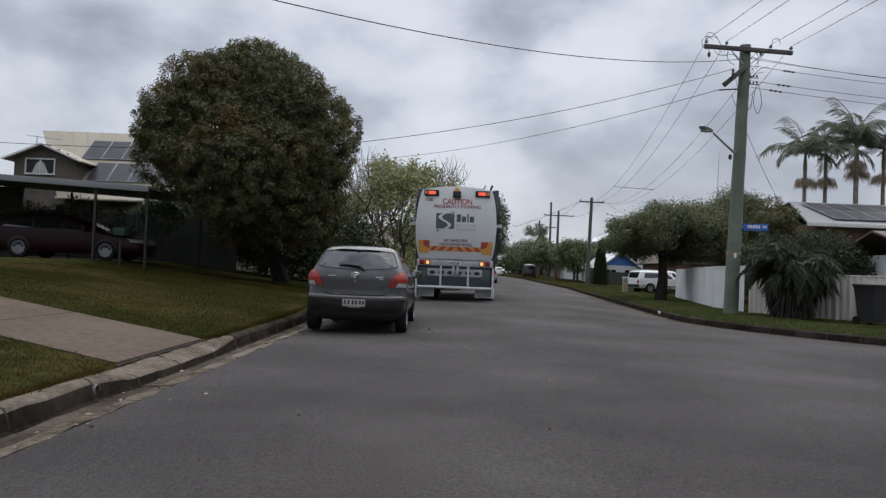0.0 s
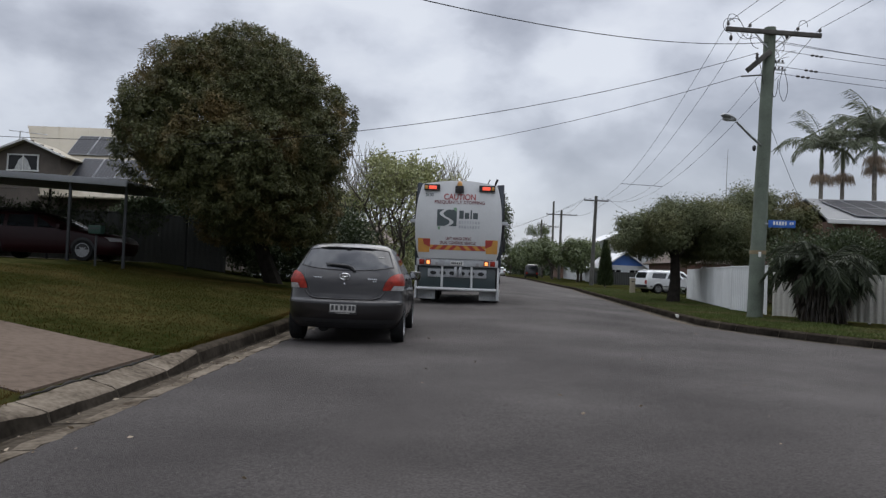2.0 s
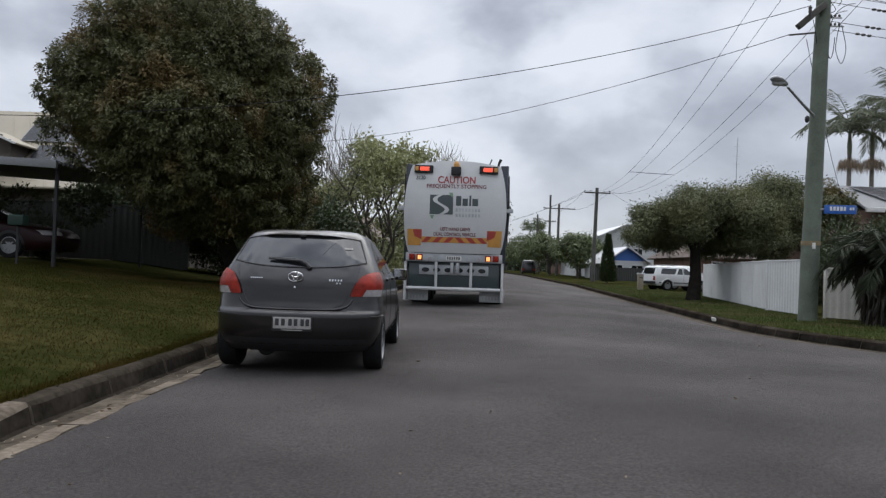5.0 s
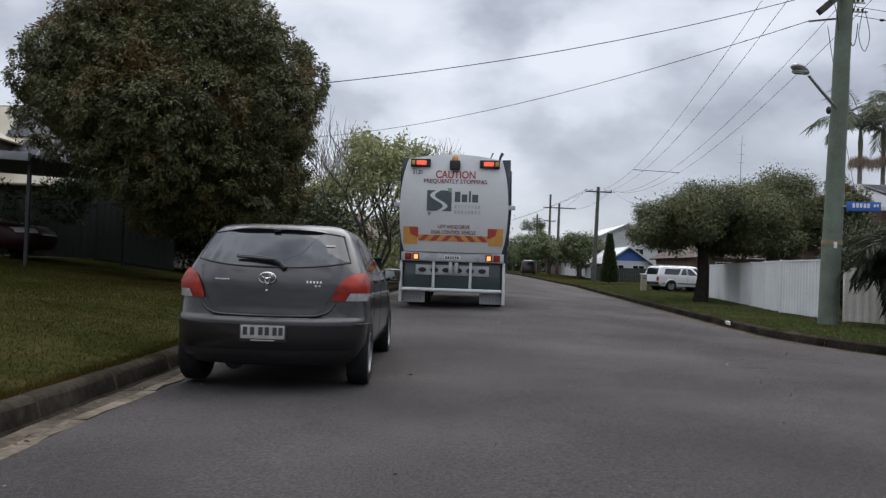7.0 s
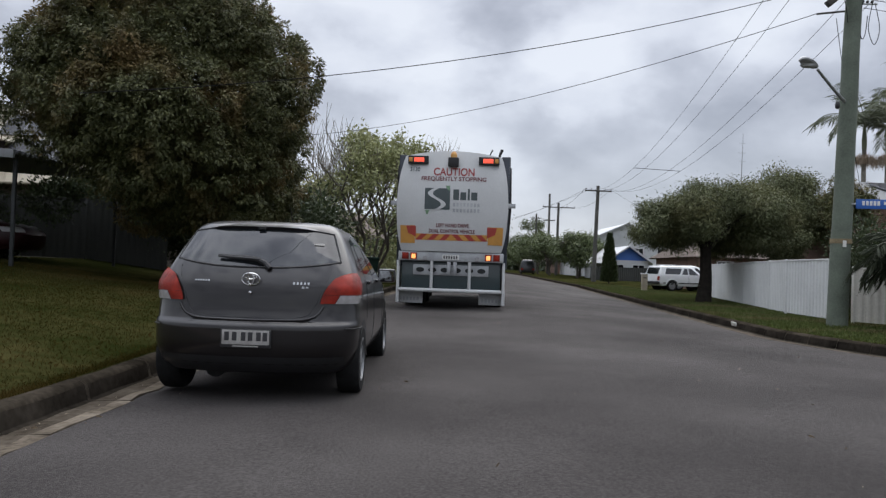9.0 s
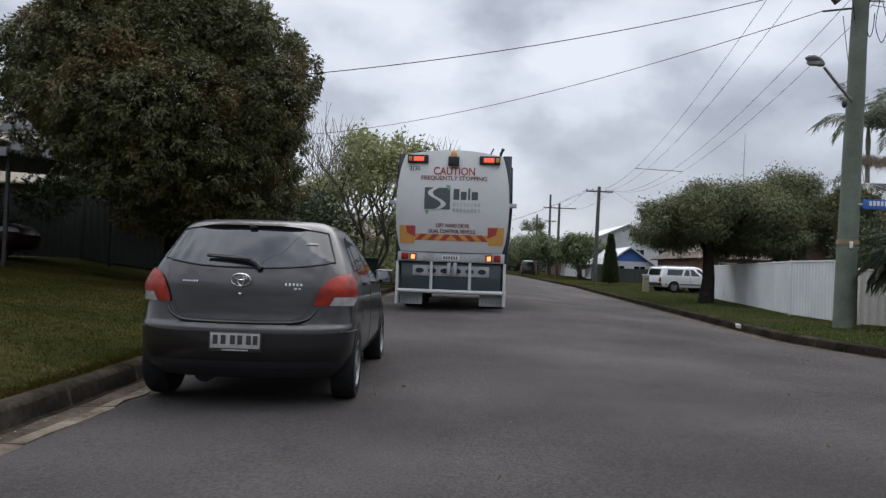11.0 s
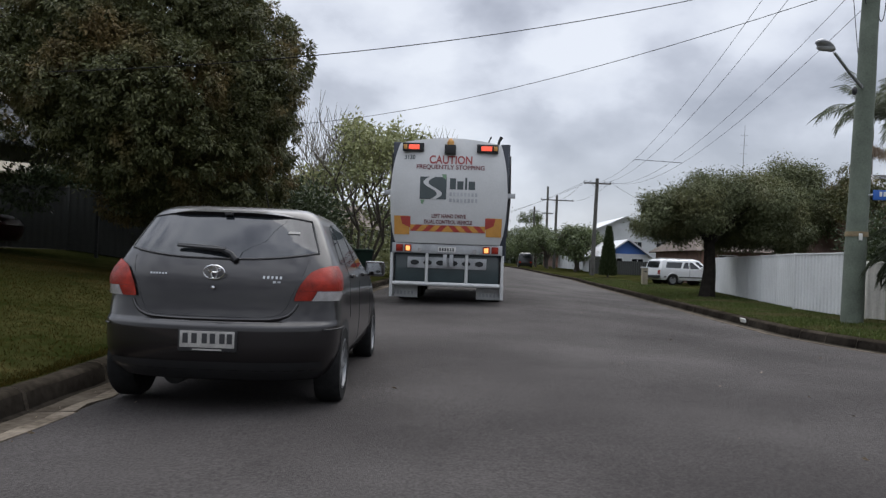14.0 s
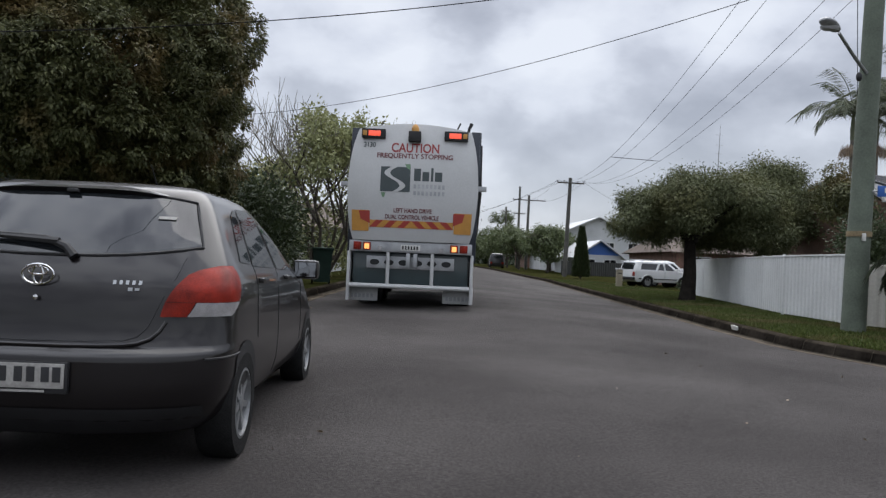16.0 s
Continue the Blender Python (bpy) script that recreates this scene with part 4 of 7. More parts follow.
def wheel(parent, r, w, at, rim=ALLOY, spokes=7):
    """A tyre with a spoked rim as its sub-part; the wheel turns about X, outside towards +X."""
    key = (round(r, 3), round(w, 3), rim.name, spokes)
    if key not in WHEELS:
        bm = bmesh.new()
        lathe(bm, [(r * 0.64, -w / 2), (r * 0.93, -w / 2), (r, -w * 0.36), (r, w * 0.36), (r * 0.93, w / 2), (r * 0.66, w / 2), (r * 0.62, w * 0.3), (r * 0.2, w * 0.28)], 28, "X")
        b2 = bmesh.new()
        lathe(b2, [(r * 0.67, w * 0.26), (r * 0.67, w * 0.48), (r * 0.6, w * 0.5), (r * 0.58, w * 0.3)], 28, "X")
        lathe(b2, [(r * 0.16, w * 0.26), (r * 0.16, w * 0.44), (r * 0.09, w * 0.46)], 14, "X")
        for k in range(spokes):
            a = 2 * math.pi * k / spokes
            box(b2, w * 0.3, w * 0.42, -r * 0.06, r * 0.06, r * 0.1, r * 0.63, m=Matrix.Rotation(a, 4, "X"))
        WHEELS[key] = (mesh_of("tyre", bm, RUBBER), mesh_of("rim", b2, rim))
    t, rm = WHEELS[key]
    a = new("wheel", t); a.parent, a.matrix_basis = parent, at
    b = new("rim", rm); b.parent = a
    return a


def car(name, label, at, rows, paint, wheels, r=0.3, glass=(), lamps=(), nr=3.2, group="", rim=ALLOY, spokes=7, tags=True, mirror=None):
    """A car: skin, sill, four wheels in dark arches, window panes and lamps as patches that lie on the skin."""
    t = thing(name, label, "car", at, group)
    sh = Shell(rows, nr)
    part("body", sh.body(), paint, t)
    for y in wheels:
        for sd in (1, -1):
            bm = bmesh.new()
            w = max(sh.at(r * k)[3] for k in (1.0, 1.4, 1.8)) - 0.02
            def arch(a, q, y=y, sd=sd):
                yy, zz = y + q * math.cos(a), r + q * math.sin(a)
                zz = max(zz, sh.rows[0][0])
                return sh.point(sh.s_flank(yy, zz), zz, 0.004, sd)
            sheet(bm, lambda a, q: arch(a, q), linspace(-0.5, math.pi + 0.5, 22), linspace(0.02, r * 1.17, 4))
            part("wheel_arch", bm, BLACK, t)
            wheel(t, r, 0.19, pose(sd * (w - 0.07), y, r, 0, 0, 0 if sd > 0 else 180), rim, spokes)
    for kind, *arg in glass:
        if kind == "rear":
            part("rear_window", sh.rear_patch(*arg), GLASS, t)
        elif kind == "front":
            part("windscreen", sh.front_patch(*arg), GLASS, t)
        else:
            for sd in (1, -1):
                part("side_window", sh.flank_patch(arg, sd), GLASS, t)
    for kind, mat, *arg in lamps:
        for sd in (1, -1):
            x0, x1, z0, z1 = arg
            bm = sh.rear_patch(sd * x0, sd * x1, z0, z1, 0.008, 6, 5) if kind == "rear" else sh.front_patch(sd * x0, sd * x1, z0, z1, 0.008)
            part("tail_lamp" if kind == "rear" else "headlamp", bm, mat, t)
    if mirror:
        for sd in (1, -1):
            bm = bmesh.new()
            box(bm, mirror[0], mirror[0] + 0.22, mirror[1] - 0.05, mirror[1] + 0.06, mirror[2] - 0.07, mirror[2] + 0.08, 0.03)
            for v in bm.verts:
                v.co.x *= sd
            part("mirror", bm, paint, t)
    return t, sh


def bars(parent, sh, spots, mat, out=0.006, name="lettering"):
    """Plain bars in place of badges: (x0, x1, z0, z1) on the rear."""
    for x0, x1, z0, z1 in spots:
        part(name, sh.rear_patch(x0, x1, z0, z1, out, 4, 3), mat, parent)


HATCH_ROWS = [(0.22, 0.14, 3.60, 0.74, 0.42, 0.55), (0.30, 0.05, 3.70, 0.805, 0.43, 0.55), (0.42, 0.0, 3.77, 0.84, 0.45, 0.6), (0.55, 0.0, 3.77, 0.8475, 0.45, 0.6),
              (0.600, 0.002, 3.74, 0.8475, 0.45, 0.6), (0.612, 0.010, 3.73, 0.8475, 0.44, 0.61), (0.640, 0.052, 3.72, 0.8475, 0.42, 0.62), (0.650, 0.060, 3.71, 0.8475, 0.42, 0.62), (0.92, 0.085, 3.38, 0.836, 0.42, 0.8),
              (0.99, 0.115, 3.0, 0.818, 0.42, 0.75), (1.05, 0.15, 2.80, 0.79, 0.40, 0.7), (1.17, 0.235, 2.56, 0.733, 0.36, 0.6), (1.29, 0.335, 2.28, 0.675, 0.32, 0.55),
              (1.375, 0.41, 2.05, 0.628, 0.28, 0.5), (1.42, 0.465, 1.9, 0.59, 0.26, 0.45), (1.455, 0.58, 1.75, 0.52, 0.22, 0.4), (1.475, 0.78, 1.55, 0.40, 0.2, 0.3), (1.485, 0.98, 1.38, 0.2, 0.1, 0.1)]


UNDERSIDE = material("dark_underside", (0.012, 0.012, 0.012), 0.8, var=0.2, scale=5, fine=50, bump=0.2)


def hatchback():
    x, y = -1.45, 12.44
    at = pose(x, y, road_z(x, y + 1.5) - 0.005, 0, 0, -0.6)
    t, sh = car("hatchback", "dark grey five-door hatchback parked by the kerb", at, HATCH_ROWS, GREY_PAINT, (0.66, 3.12), 0.293,
                glass=[("side", (0.98, 1.035), (1.62, 1.015), (1.60, 1.385), (1.18, 1.375)), ("side", (1.70, 1.01), (2.66, 0.985), (2.12, 1.365), (1.68, 1.388)),
                       ("side", (0.70, 1.06), (0.935, 1.045), (1.12, 1.37), (0.95, 1.32)), ("front", -0.6, 0.6, 1.05, 1.38)], nr=2.5)

    def rear_glass(px, z, u, v):
        return px * (1 - 0.13 * v), z + 0.06 * (abs(2 * u - 1) ** 2.5) * (1 - v) - 0.03 * v * (2 * u - 1) ** 4
    part("rear_window", sh.rear_patch(-0.665, 0.665, 1.075, 1.385, 0.005, 21, 9, rear_glass), GLASS, t)
    part("sticker", sh.rear_patch(0.44, 0.52, 1.264, 1.279, 0.012, 4, 3), PIPE, t, "small white sticker inside the rear window")
    # black rim round the pane and the spoiler lip over it
    rim = bmesh.new()
    pts = []
    for u, v in [(k / 16, 0) for k in range(17)] + [(1, k / 6) for k in range(1, 7)] + [(1 - k / 16, 1) for k in range(1, 17)] + [(0, 1 - k / 6) for k in range(1, 7)]:
        px, z = rear_glass(-0.675 + 1.35 * u, 1.067 + 0.326 * v, u, v)
        pts.append(sh.point(sh.s_rear(px, z), z, 0.002, 1 if px >= 0 else -1))
    tube(rim, pts, 0.008, 6, cap=False)
    part("window_seal", rim, BLACK, t)
    sp = bmesh.new()
    sheet(sp, lambda u, v: (Vector((-0.50 + 1.0 * u, 0.40 + 0.10 * (2 * u - 1) ** 4 + 0.20 * v, 1.408 + 0.045 * v - 0.03 * (2 * u - 1) ** 4))), linspace(0, 1, 17), linspace(0, 1, 4))
    sheet(sp, lambda u, v: (Vector((-0.50 + 1.0 * u, 0.40 + 0.10 * (2 * u - 1) ** 4 + 0.03 * v, 1.408 - 0.03 * v - 0.03 * (2 * u - 1) ** 4))), linspace(0, 1, 17), linspace(0, 1, 3))
    part("spoiler", sp, GREY_PAINT, t)
    br = bmesh.new(); box(br, -0.03, 0.03, 0.385, 0.405, 1.385, 1.402, 0.004)
    part("brake_lamp", br, BLACK, t)
    # tailgate: swept lower edge and shut lines
    for sd in (1, -1):
        bm = bmesh.new()
        edge = [(0.62, 1.07), (0.60, 0.98), (0.555, 0.88), (0.525, 0.80), (0.50, 0.74), (0.46, 0.695), (0.40, 0.676), (0.2, 0.669), (0.0, 0.667)]
        tube(bm, [sh.point(sh.s_rear(px, z), z, 0.0, sd) for px, z in edge], 0.0032, 5, cap=False)
        part("shut_line", bm, BLACK, t)
        lamp = bmesh.new()
        def lamp_shape(u, v, lo, hi, sd=sd):
            z = lo + (hi - lo) * v
            k = (z - 0.79) / 0.25
            xin = 0.545 + 0.03 * k + 0.11 * max(0.0, k) ** 2.0 + 0.07 * max(0.0, (k - 0.8) / 0.2) ** 2
            s0 = sh.s_rear(xin, z)
            s1 = 1.0 - 0.10 * abs(2 * k - 1.15) ** 2.5
            return sh.point(s0 + (s1 - s0) * u, z, 0.012 + 0.012 * math.sin(math.pi * u) * math.sin(math.pi * min(1, max(0, k))), sd)
        sheet(lamp, lambda u, v: lamp_shape(u, v, 0.86, 1.04), linspace(0, 1, 10), linspace(0, 1, 9))
        lm = part("tail_lamp", lamp, RED_LENS, t, "red tail lamp with a clear lower section")
        low = bmesh.new()
        sheet(low, lambda u, v: lamp_shape(0.28 + 0.72 * u if v > 0.5 else 0.28 + 0.72 * u, v, 0.79, 0.858), linspace(0, 1, 10), linspace(0, 1, 5))
        part("reversing_lens", low, CLEAR_LENS, lm)
        low = bmesh.new()
        sheet(low, lambda u, v: lamp_shape(0.27 * u, v, 0.79, 0.858), linspace(0, 1, 5), linspace(0, 1, 5))
        part("lens", low, RED_LENS, lm)
        # shaded bumper groove as a black bead, handles and sill on the flank
        for yy in (1.12, 1.98):
            h = bmesh.new()
            p = sh.point(sh.s_flank(yy, 0.95), 0.95, 0.0, sd)
            box(h, p.x - 0.012, p.x + sd * 0.03, yy - 0.09, yy + 0.09, 0.935, 0.965, 0.008)
            part("door_handle", h, GREY_PAINT, t)
        for yy, lo, hi in ((1.66, 0.32, 1.36), (0.98, 0.62, 1.04), (2.66, 0.32, 1.0)):
            d = bmesh.new()
            tube(d, [sh.point(sh.s_flank(yy, z), z, -0.001, sd) for z in linspace(lo, hi, 12)], 0.005, 4, cap=False)
            part("shut_line", d, BLACK, t)
        m = bmesh.new()
        box(m, 0.0, 0.20, -0.06, 0.06, -0.075, 0.075, 0.035, pose(sd * 0.80 if sd > 0 else -1.0, 2.52, 1.0))
        box(m, -0.06, 0.02, -0.02, 0.03, -0.05, 0.0, 0.008, pose(sd * 0.84, 2.52, 0.98))
        mr = part("mirror", m, GREY_PAINT, t)
        g = bmesh.new(); box(g, 0.02, 0.18, -0.068, -0.064, -0.055, 0.055, 0.0, pose(0.80 if sd > 0 else -1.0, 2.52, 1.0))
        part("mirror_glass", g, CAR_MIRROR, mr)
        # black bead stands for the shade in the bumper's body-coloured groove
        ct = bmesh.new()
        for z0 in (0.575,):
            tube(ct, [sh.point(s, z0 + 0.012, 0.004, sd) for s in linspace(0.66, 1.02, 12)], 0.006, 6, cap=False)
        part("bumper_groove_shade", ct, BLACK, t)
    # bumper ledge, number plate in its frame, badges
    led = bmesh.new()
    lip = [(0.575, 0.765), (0.55, 0.72), (0.515, 0.685), (0.46, 0.663), (0.40, 0.654), (0.3, 0.650), (0.15, 0.648)]
    path = [(-px, z) for px, z in lip] + [(0.0, 0.648)] + lip[::-1]
    tube(led, [sh.point(sh.s_rear(px, z), z, 0.003, 1 if px >= 0 else -1) for px, z in path], 0.010, 8)
    part("bumper_ledge", led, GREY_PAINT, t, "glossy lip along the foot of the tailgate")
    pf = bmesh.new(); box(pf, -0.20, 0.20, -0.022, 0.002, 0.435, 0.58, 0.006)
    pl = part("plate_frame", pf, BLACK, t)
    pp = bmesh.new(); box(pp, -0.186, 0.186, -0.027, -0.02, 0.460, 0.573, 0.003)
    part("number_plate", pp, PIPE, pl, "white number plate with plain dark bars")
    for x0 in (-0.165, -0.105, -0.035, 0.02, 0.085, 0.135):
        bb = bmesh.new(); box(bb, x0, x0 + 0.036, -0.030, -0.026, 0.490, 0.558)
        part("plate_mark", bb, DARKMARK, pl)
    bb = bmesh.new(); box(bb, -0.10, 0.10, -0.026, -0.021, 0.442, 0.452)
    part("dealer_strip", bb, PIPE, pl)
    # black patch paints the shade low on the body-coloured bumper
    low = sh.rear_patch(-0.74, 0.74, 0.23, 0.36, 0.006, 17, 4)
    part("lower_bumper_shade", low, BLACK, t)
    em = bmesh.new()
    for rx, rz in ((0.072, 0.047), (0.022, 0.044)):
        tube(em, [(rx * math.cos(a), 0.074, 0.972 + rz * math.sin(a)) for a in linspace(0, 2 * math.pi, 29)], 0.0050, 6, cap=False)
    tube(em, [(0.045 * math.cos(a), 0.074, 0.989 + 0.019 * math.sin(a)) for a in linspace(0, 2 * math.pi, 23)], 0.0048, 6, cap=False)
    part("emblem", em, CHROME, t, "plain chrome ring emblem")
    bars(t, sh, [(-0.46 + 0.022 * k, -0.446 + 0.022 * k, 0.947, 0.959) for k in range(6)], SILVER)
    bars(t, sh, [(0.33 + 0.028 * k, 0.344 + 0.028 * k, 0.938, 0.957) for k in range(5)] + [(0.40, 0.42, 0.908, 0.924), (0.43, 0.45, 0.910, 0.922)], SILVER)
    lk = bmesh.new(); lathe(lk, [(0.012, 0), (0.012, 0.006), (0.006, 0.008)], 14, m=pose(0.0, 0.066, 0.865, 90))
    part("lock", lk, CHROME, t)
    wp = bmesh.new()
    tube(wp, [(0.13, 0.145, 1.06), (0.09, 0.15, 1.105), (-0.02, 0.18, 1.145), (-0.30, 0.20, 1.16)], [0.024, 0.02, 0.014, 0.008], 8)
    tube(wp, [(0.05, 0.16, 1.13), (-0.30, 0.195, 1.15)], [0.018, 0.01], 6)
    part("rear_wiper", wp, BLACK, t)
    ex = bmesh.new(); tube(ex, [(-0.32, 0.30, 0.24), (-0.32, 0.75, 0.24)], [0.09, 0.09], 12)
    part("muffler", ex, UNDERSIDE, t)
    ae = bmesh.new(); tube(ae, [(0.0, 1.72, 1.45), (0.0, 1.5, 1.66)], [0.008, 0.003], 5)
    part("aerial", ae, BLACK, t)


hatchback()

WAGON_ROWS = [(0.2, 0.1, 4.75, 0.78, 0.3, 0.6), (0.34, 0.0, 4.85, 0.87, 0.3, 0.7), (0.55, 0.0, 4.88, 0.89, 0.3, 0.8), (0.68, 0.04, 4.80, 0.89, 0.3, 0.9), (0.78, 0.06, 4.6, 0.885, 0.3, 0.95),
              (0.88, 0.08, 4.0, 0.87, 0.3, 0.9), (0.95, 0.1, 3.55, 0.85, 0.3, 0.75), (1.10, 0.22, 3.2, 0.79, 0.28, 0.6), (1.25, 0.36, 2.85, 0.72, 0.26, 0.55), (1.36, 0.5, 2.55, 0.64, 0.24, 0.5), (1.42, 0.75, 2.2, 0.5, 0.2, 0.4), (1.44, 1.1, 1.9, 0.3, 0.2, 0.3)]

# ---- the other vehicles ----
AT = (0.36, 23.55)
TRUCK_WHITE = material("truck_white", (0.46, 0.465, 0.46), 0.45, var=0.05, scale=1.2, fine=40, bump=0.03, coat=0.15)
NAVY = material("hopper_navy", (0.020, 0.026, 0.038), 0.4, var=0.15, scale=3, fine=60, bump=0.06, coat=0.2)
TEAL = material("body_teal", (0.030, 0.048, 0.052), 0.3, var=0.1, scale=1.5, fine=60, bump=0.04, coat=0.4)
STEEL = material("galvanised_steel", (0.36, 0.37, 0.38), 0.45, 0.6, var=0.12, scale=5, fine=70, bump=0.08)
UNDER = material("underbody", (0.018, 0.020, 0.021), 0.8, var=0.25, scale=4, fine=50, bump=0.25)
RED_MARK = material("red_vinyl", (0.33, 0.045, 0.035), 0.5, var=0.06, scale=6, fine=60, bump=0.02)
AMBER_MARK = material("amber_vinyl", (0.50, 0.25, 0.055), 0.5, var=0.06, scale=6, fine=60, bump=0.02)
GREEN_MARK = material("green_vinyl", (0.14, 0.24, 0.14), 0.5, var=0.05, scale=6, fine=60, bump=0.02)
TEXT_GREY = material("grey_vinyl", (0.045, 0.06, 0.062), 0.5, var=0.05, scale=6, fine=60, bump=0.02)
RED_TEXT = material("red_lettering", (0.26, 0.030, 0.028), 0.5, var=0.06, scale=6, fine=60, bump=0.02)
DARK_TEXT = material("maroon_lettering", (0.13, 0.028, 0.030), 0.5, var=0.06, scale=6, fine=60, bump=0.02)
RED_LIT = material("red_lamp_lit", (0.6, 0.05, 0.03), 0.3, var=0.05, scale=20, fine=90, bump=0.05, emit=((1.0, 0.14, 0.08), 0.7))
AMBER_LIT = material("amber_lamp_lit", (0.8, 0.35, 0.08), 0.3, var=0.05, scale=20, fine=90, bump=0.05, emit=((1.0, 0.40, 0.13), 1.1))


def quad_on(fn, pts, n=4):
    """A flat marking laid on the surface fn(x, z) between four (x, z) corners."""
    bm = bmesh.new()
    a, b, c, d = (Vector(p) for p in pts)
    def f(u, v):
        q = a.lerp(b, u).lerp(d.lerp(c, u), v)
        return fn(q.x, q.y)
    return sheet(bm, f, linspace(0, 1, n), linspace(0, 1, n))


def rubbish_truck():
    x, y = AT
    t = thing("rubbish_truck", "white-backed rubbish truck with red and amber chevrons, standing in the street", "truck", pose(x, y, road_z(x, y + 2), 0, 0, -4.0))

    def half(z):
        prof = [(1.30, 1.13), (1.5, 1.19), (1.8, 1.235), (2.3, 1.265), (2.8, 1.235), (3.1, 1.19), (3.35, 1.13), (3.6, 1.04)]
        for (a, wa), (b, wb) in zip(prof, prof[1:]):
            if z <= b:
                return wa + (wb - wa) * max(0.0, (z - a) / (b - a))
        return prof[-1][1]

    def skin(px, z, out=0.0):
        return Vector((px, -0.24 * (1 - ((z - 2.3) / 1.35) ** 2) + 0.10 * (px / 1.26) ** 4 - out, z))
    bm = bmesh.new()
    def gate(u, v, back=0.0):
        z = 1.30 + (3.59 - 0.13 * u * u - 1.30) * v
        p = skin(u * half(z), z)
        return p + Vector((0, back, 0))
    us, vs = linspace(-1, 1, 25), linspace(0, 1, 21)
    sheet(bm, gate, us, vs)
    rim = [(u, 0) for u in us] + [(1, v) for v in vs[1:]] + [(u, 1) for u in us[::-1][1:]] + [(-1, v) for v in vs[::-1][1:]]
    f, b = [bm.verts.new(gate(*q)) for q in rim], [bm.verts.new(gate(*q, back=0.42)) for q in rim]
    for k in range(len(rim) - 1):
        bm.faces.new((f[k], f[k + 1], b[k + 1], b[k]))
    bmesh.ops.remove_doubles(bm, verts=bm.verts, dist=0.0005)
    gatep = part("tailgate", bm, TRUCK_WHITE, t, "bulging off-white tailgate")
    on = lambda px, z: skin(px, z, 0.006)

    def words(text, px, z, w, h, mat):
        bm = lettering(text, w, h)
        for v in bm.verts:
            q = skin(v.co.x + px, v.co.z + z)
            v.co = Vector((q.x, q.y - 0.004 + v.co.y, q.z))
        part("lettering", bm, mat, gatep)
    words("CAUTION", 0.02, 3.10, 0.92, 0.185, RED_TEXT)
    words("FREQUENTLY STOPPING", 0.02, 2.93, 1.46, 0.115, DARK_TEXT)
    words("3130", -0.865, 3.145, 0.23, 0.10, TEXT_GREY)
    words("LEFT HAND DRIVE", 0.02, 1.885, 0.73, 0.085, DARK_TEXT)
    words("DUAL CONTROL VEHICLE", 0.01, 1.76, 1.03, 0.085, DARK_TEXT)
    # firm's mark as plain shapes: a dark square with a pale bend, two small leaves, bars for the name
    part("logo", quad_on(on, [(-0.62, 2.24), (-0.05, 2.24), (-0.05, 2.72), (-0.62, 2.72)], 6), TEXT_GREY, gatep)
    bend = bmesh.new()
    pts = [(-0.345 - 0.15 * math.sin(2 * math.pi * k / 16), 2.725 - 0.49 * k / 16) for k in range(17)]
    rows = [[bend.verts.new(skin(px + s * 0.055, z, 0.012)) for s in (-1, 1)] for px, z in pts]
    for a, b2 in zip(rows, rows[1:]):
        bend.faces.new((a[0], a[1], b2[1], b2[0]))
    part("logo_bend", bend, TRUCK_WHITE, gatep)
    part("logo_leaf", quad_on(on, [(-0.13, 2.71), (-0.06, 2.66), (-0.055, 2.78), (-0.16, 2.78)]), GREEN_MARK, gatep)
    part("logo_leaf", quad_on(on, [(-0.57, 2.13), (-0.54, 2.13), (-0.51, 2.22), (-0.61, 2.22)]), GREEN_MARK, gatep)
    for x0, x1, z0, z1 in [(0.02, 0.15, 2.46, 2.70), (0.18, 0.31, 2.46, 2.64), (0.345, 0.39, 2.46, 2.72), (0.42, 0.56, 2.46, 2.64)]:
        part("name_bar", quad_on(on, [(x0, z0), (x1, z0), (x1, z1), (x0, z1)]), TEXT_GREY, gatep)
    for z in (2.355, 2.225):
        for k in range(8):
            part("name_bar", quad_on(on, [(0.02 + 0.078 * k, z - 0.04), (0.07 + 0.078 * k, z - 0.04), (0.07 + 0.078 * k, z + 0.04), (0.02 + 0.078 * k, z + 0.04)]), STEEL, gatep)
    # chevrons
    for sd in (1, -1):
        part("chevron_corner", quad_on(on, [(sd * 1.15, 1.47), (sd * 0.82, 1.47), (sd * 0.82, 1.87), (sd * 1.16, 1.87)], 6), AMBER_MARK, gatep)
        part("chevron_corner", quad_on(lambda a, b: skin(a, b, 0.010), [(sd * 0.98, 1.70), (sd * 0.80, 1.62), (sd * 0.80, 1.86), (sd * 1.02, 1.86)], 5), RED_MARK, gatep)
        for k in range(6):
            x0, x1 = 0.135 * k, 0.135 * (k + 1)
            dx = 0.14
            lim = lambda v: min(v, 0.81)
            part("chevron", quad_on(on, [(sd * lim(x0 + dx * 0.0), 1.69), (sd * lim(x1), 1.69), (sd * lim(x1 + dx), 1.55), (sd * lim(x0 + dx), 1.55)]), RED_MARK if k % 2 == 0 else AMBER_MARK, gatep)
        part("chevron", quad_on(on, [(0, 1.69), (0, 1.55), (sd * 0.14, 1.55), (sd * 0.01, 1.69)]), AMBER_MARK, gatep)
        # upper lamps
        bm = bmesh.new(); box(bm, sd * 0.80 - 0.23, sd * 0.80 + 0.23, -0.17, 0.16, 3.27, 3.45, 0.012)
        h = part("lamp_housing", bm, UNDER, t)
        bm = bmesh.new(); box(bm, sd * 0.78 - 0.115, sd * 0.78 + 0.115, -0.185, -0.165, 3.31, 3.41, 0.008)
        part("lens", bm, RED_LIT, h, "lit red warning lamp")
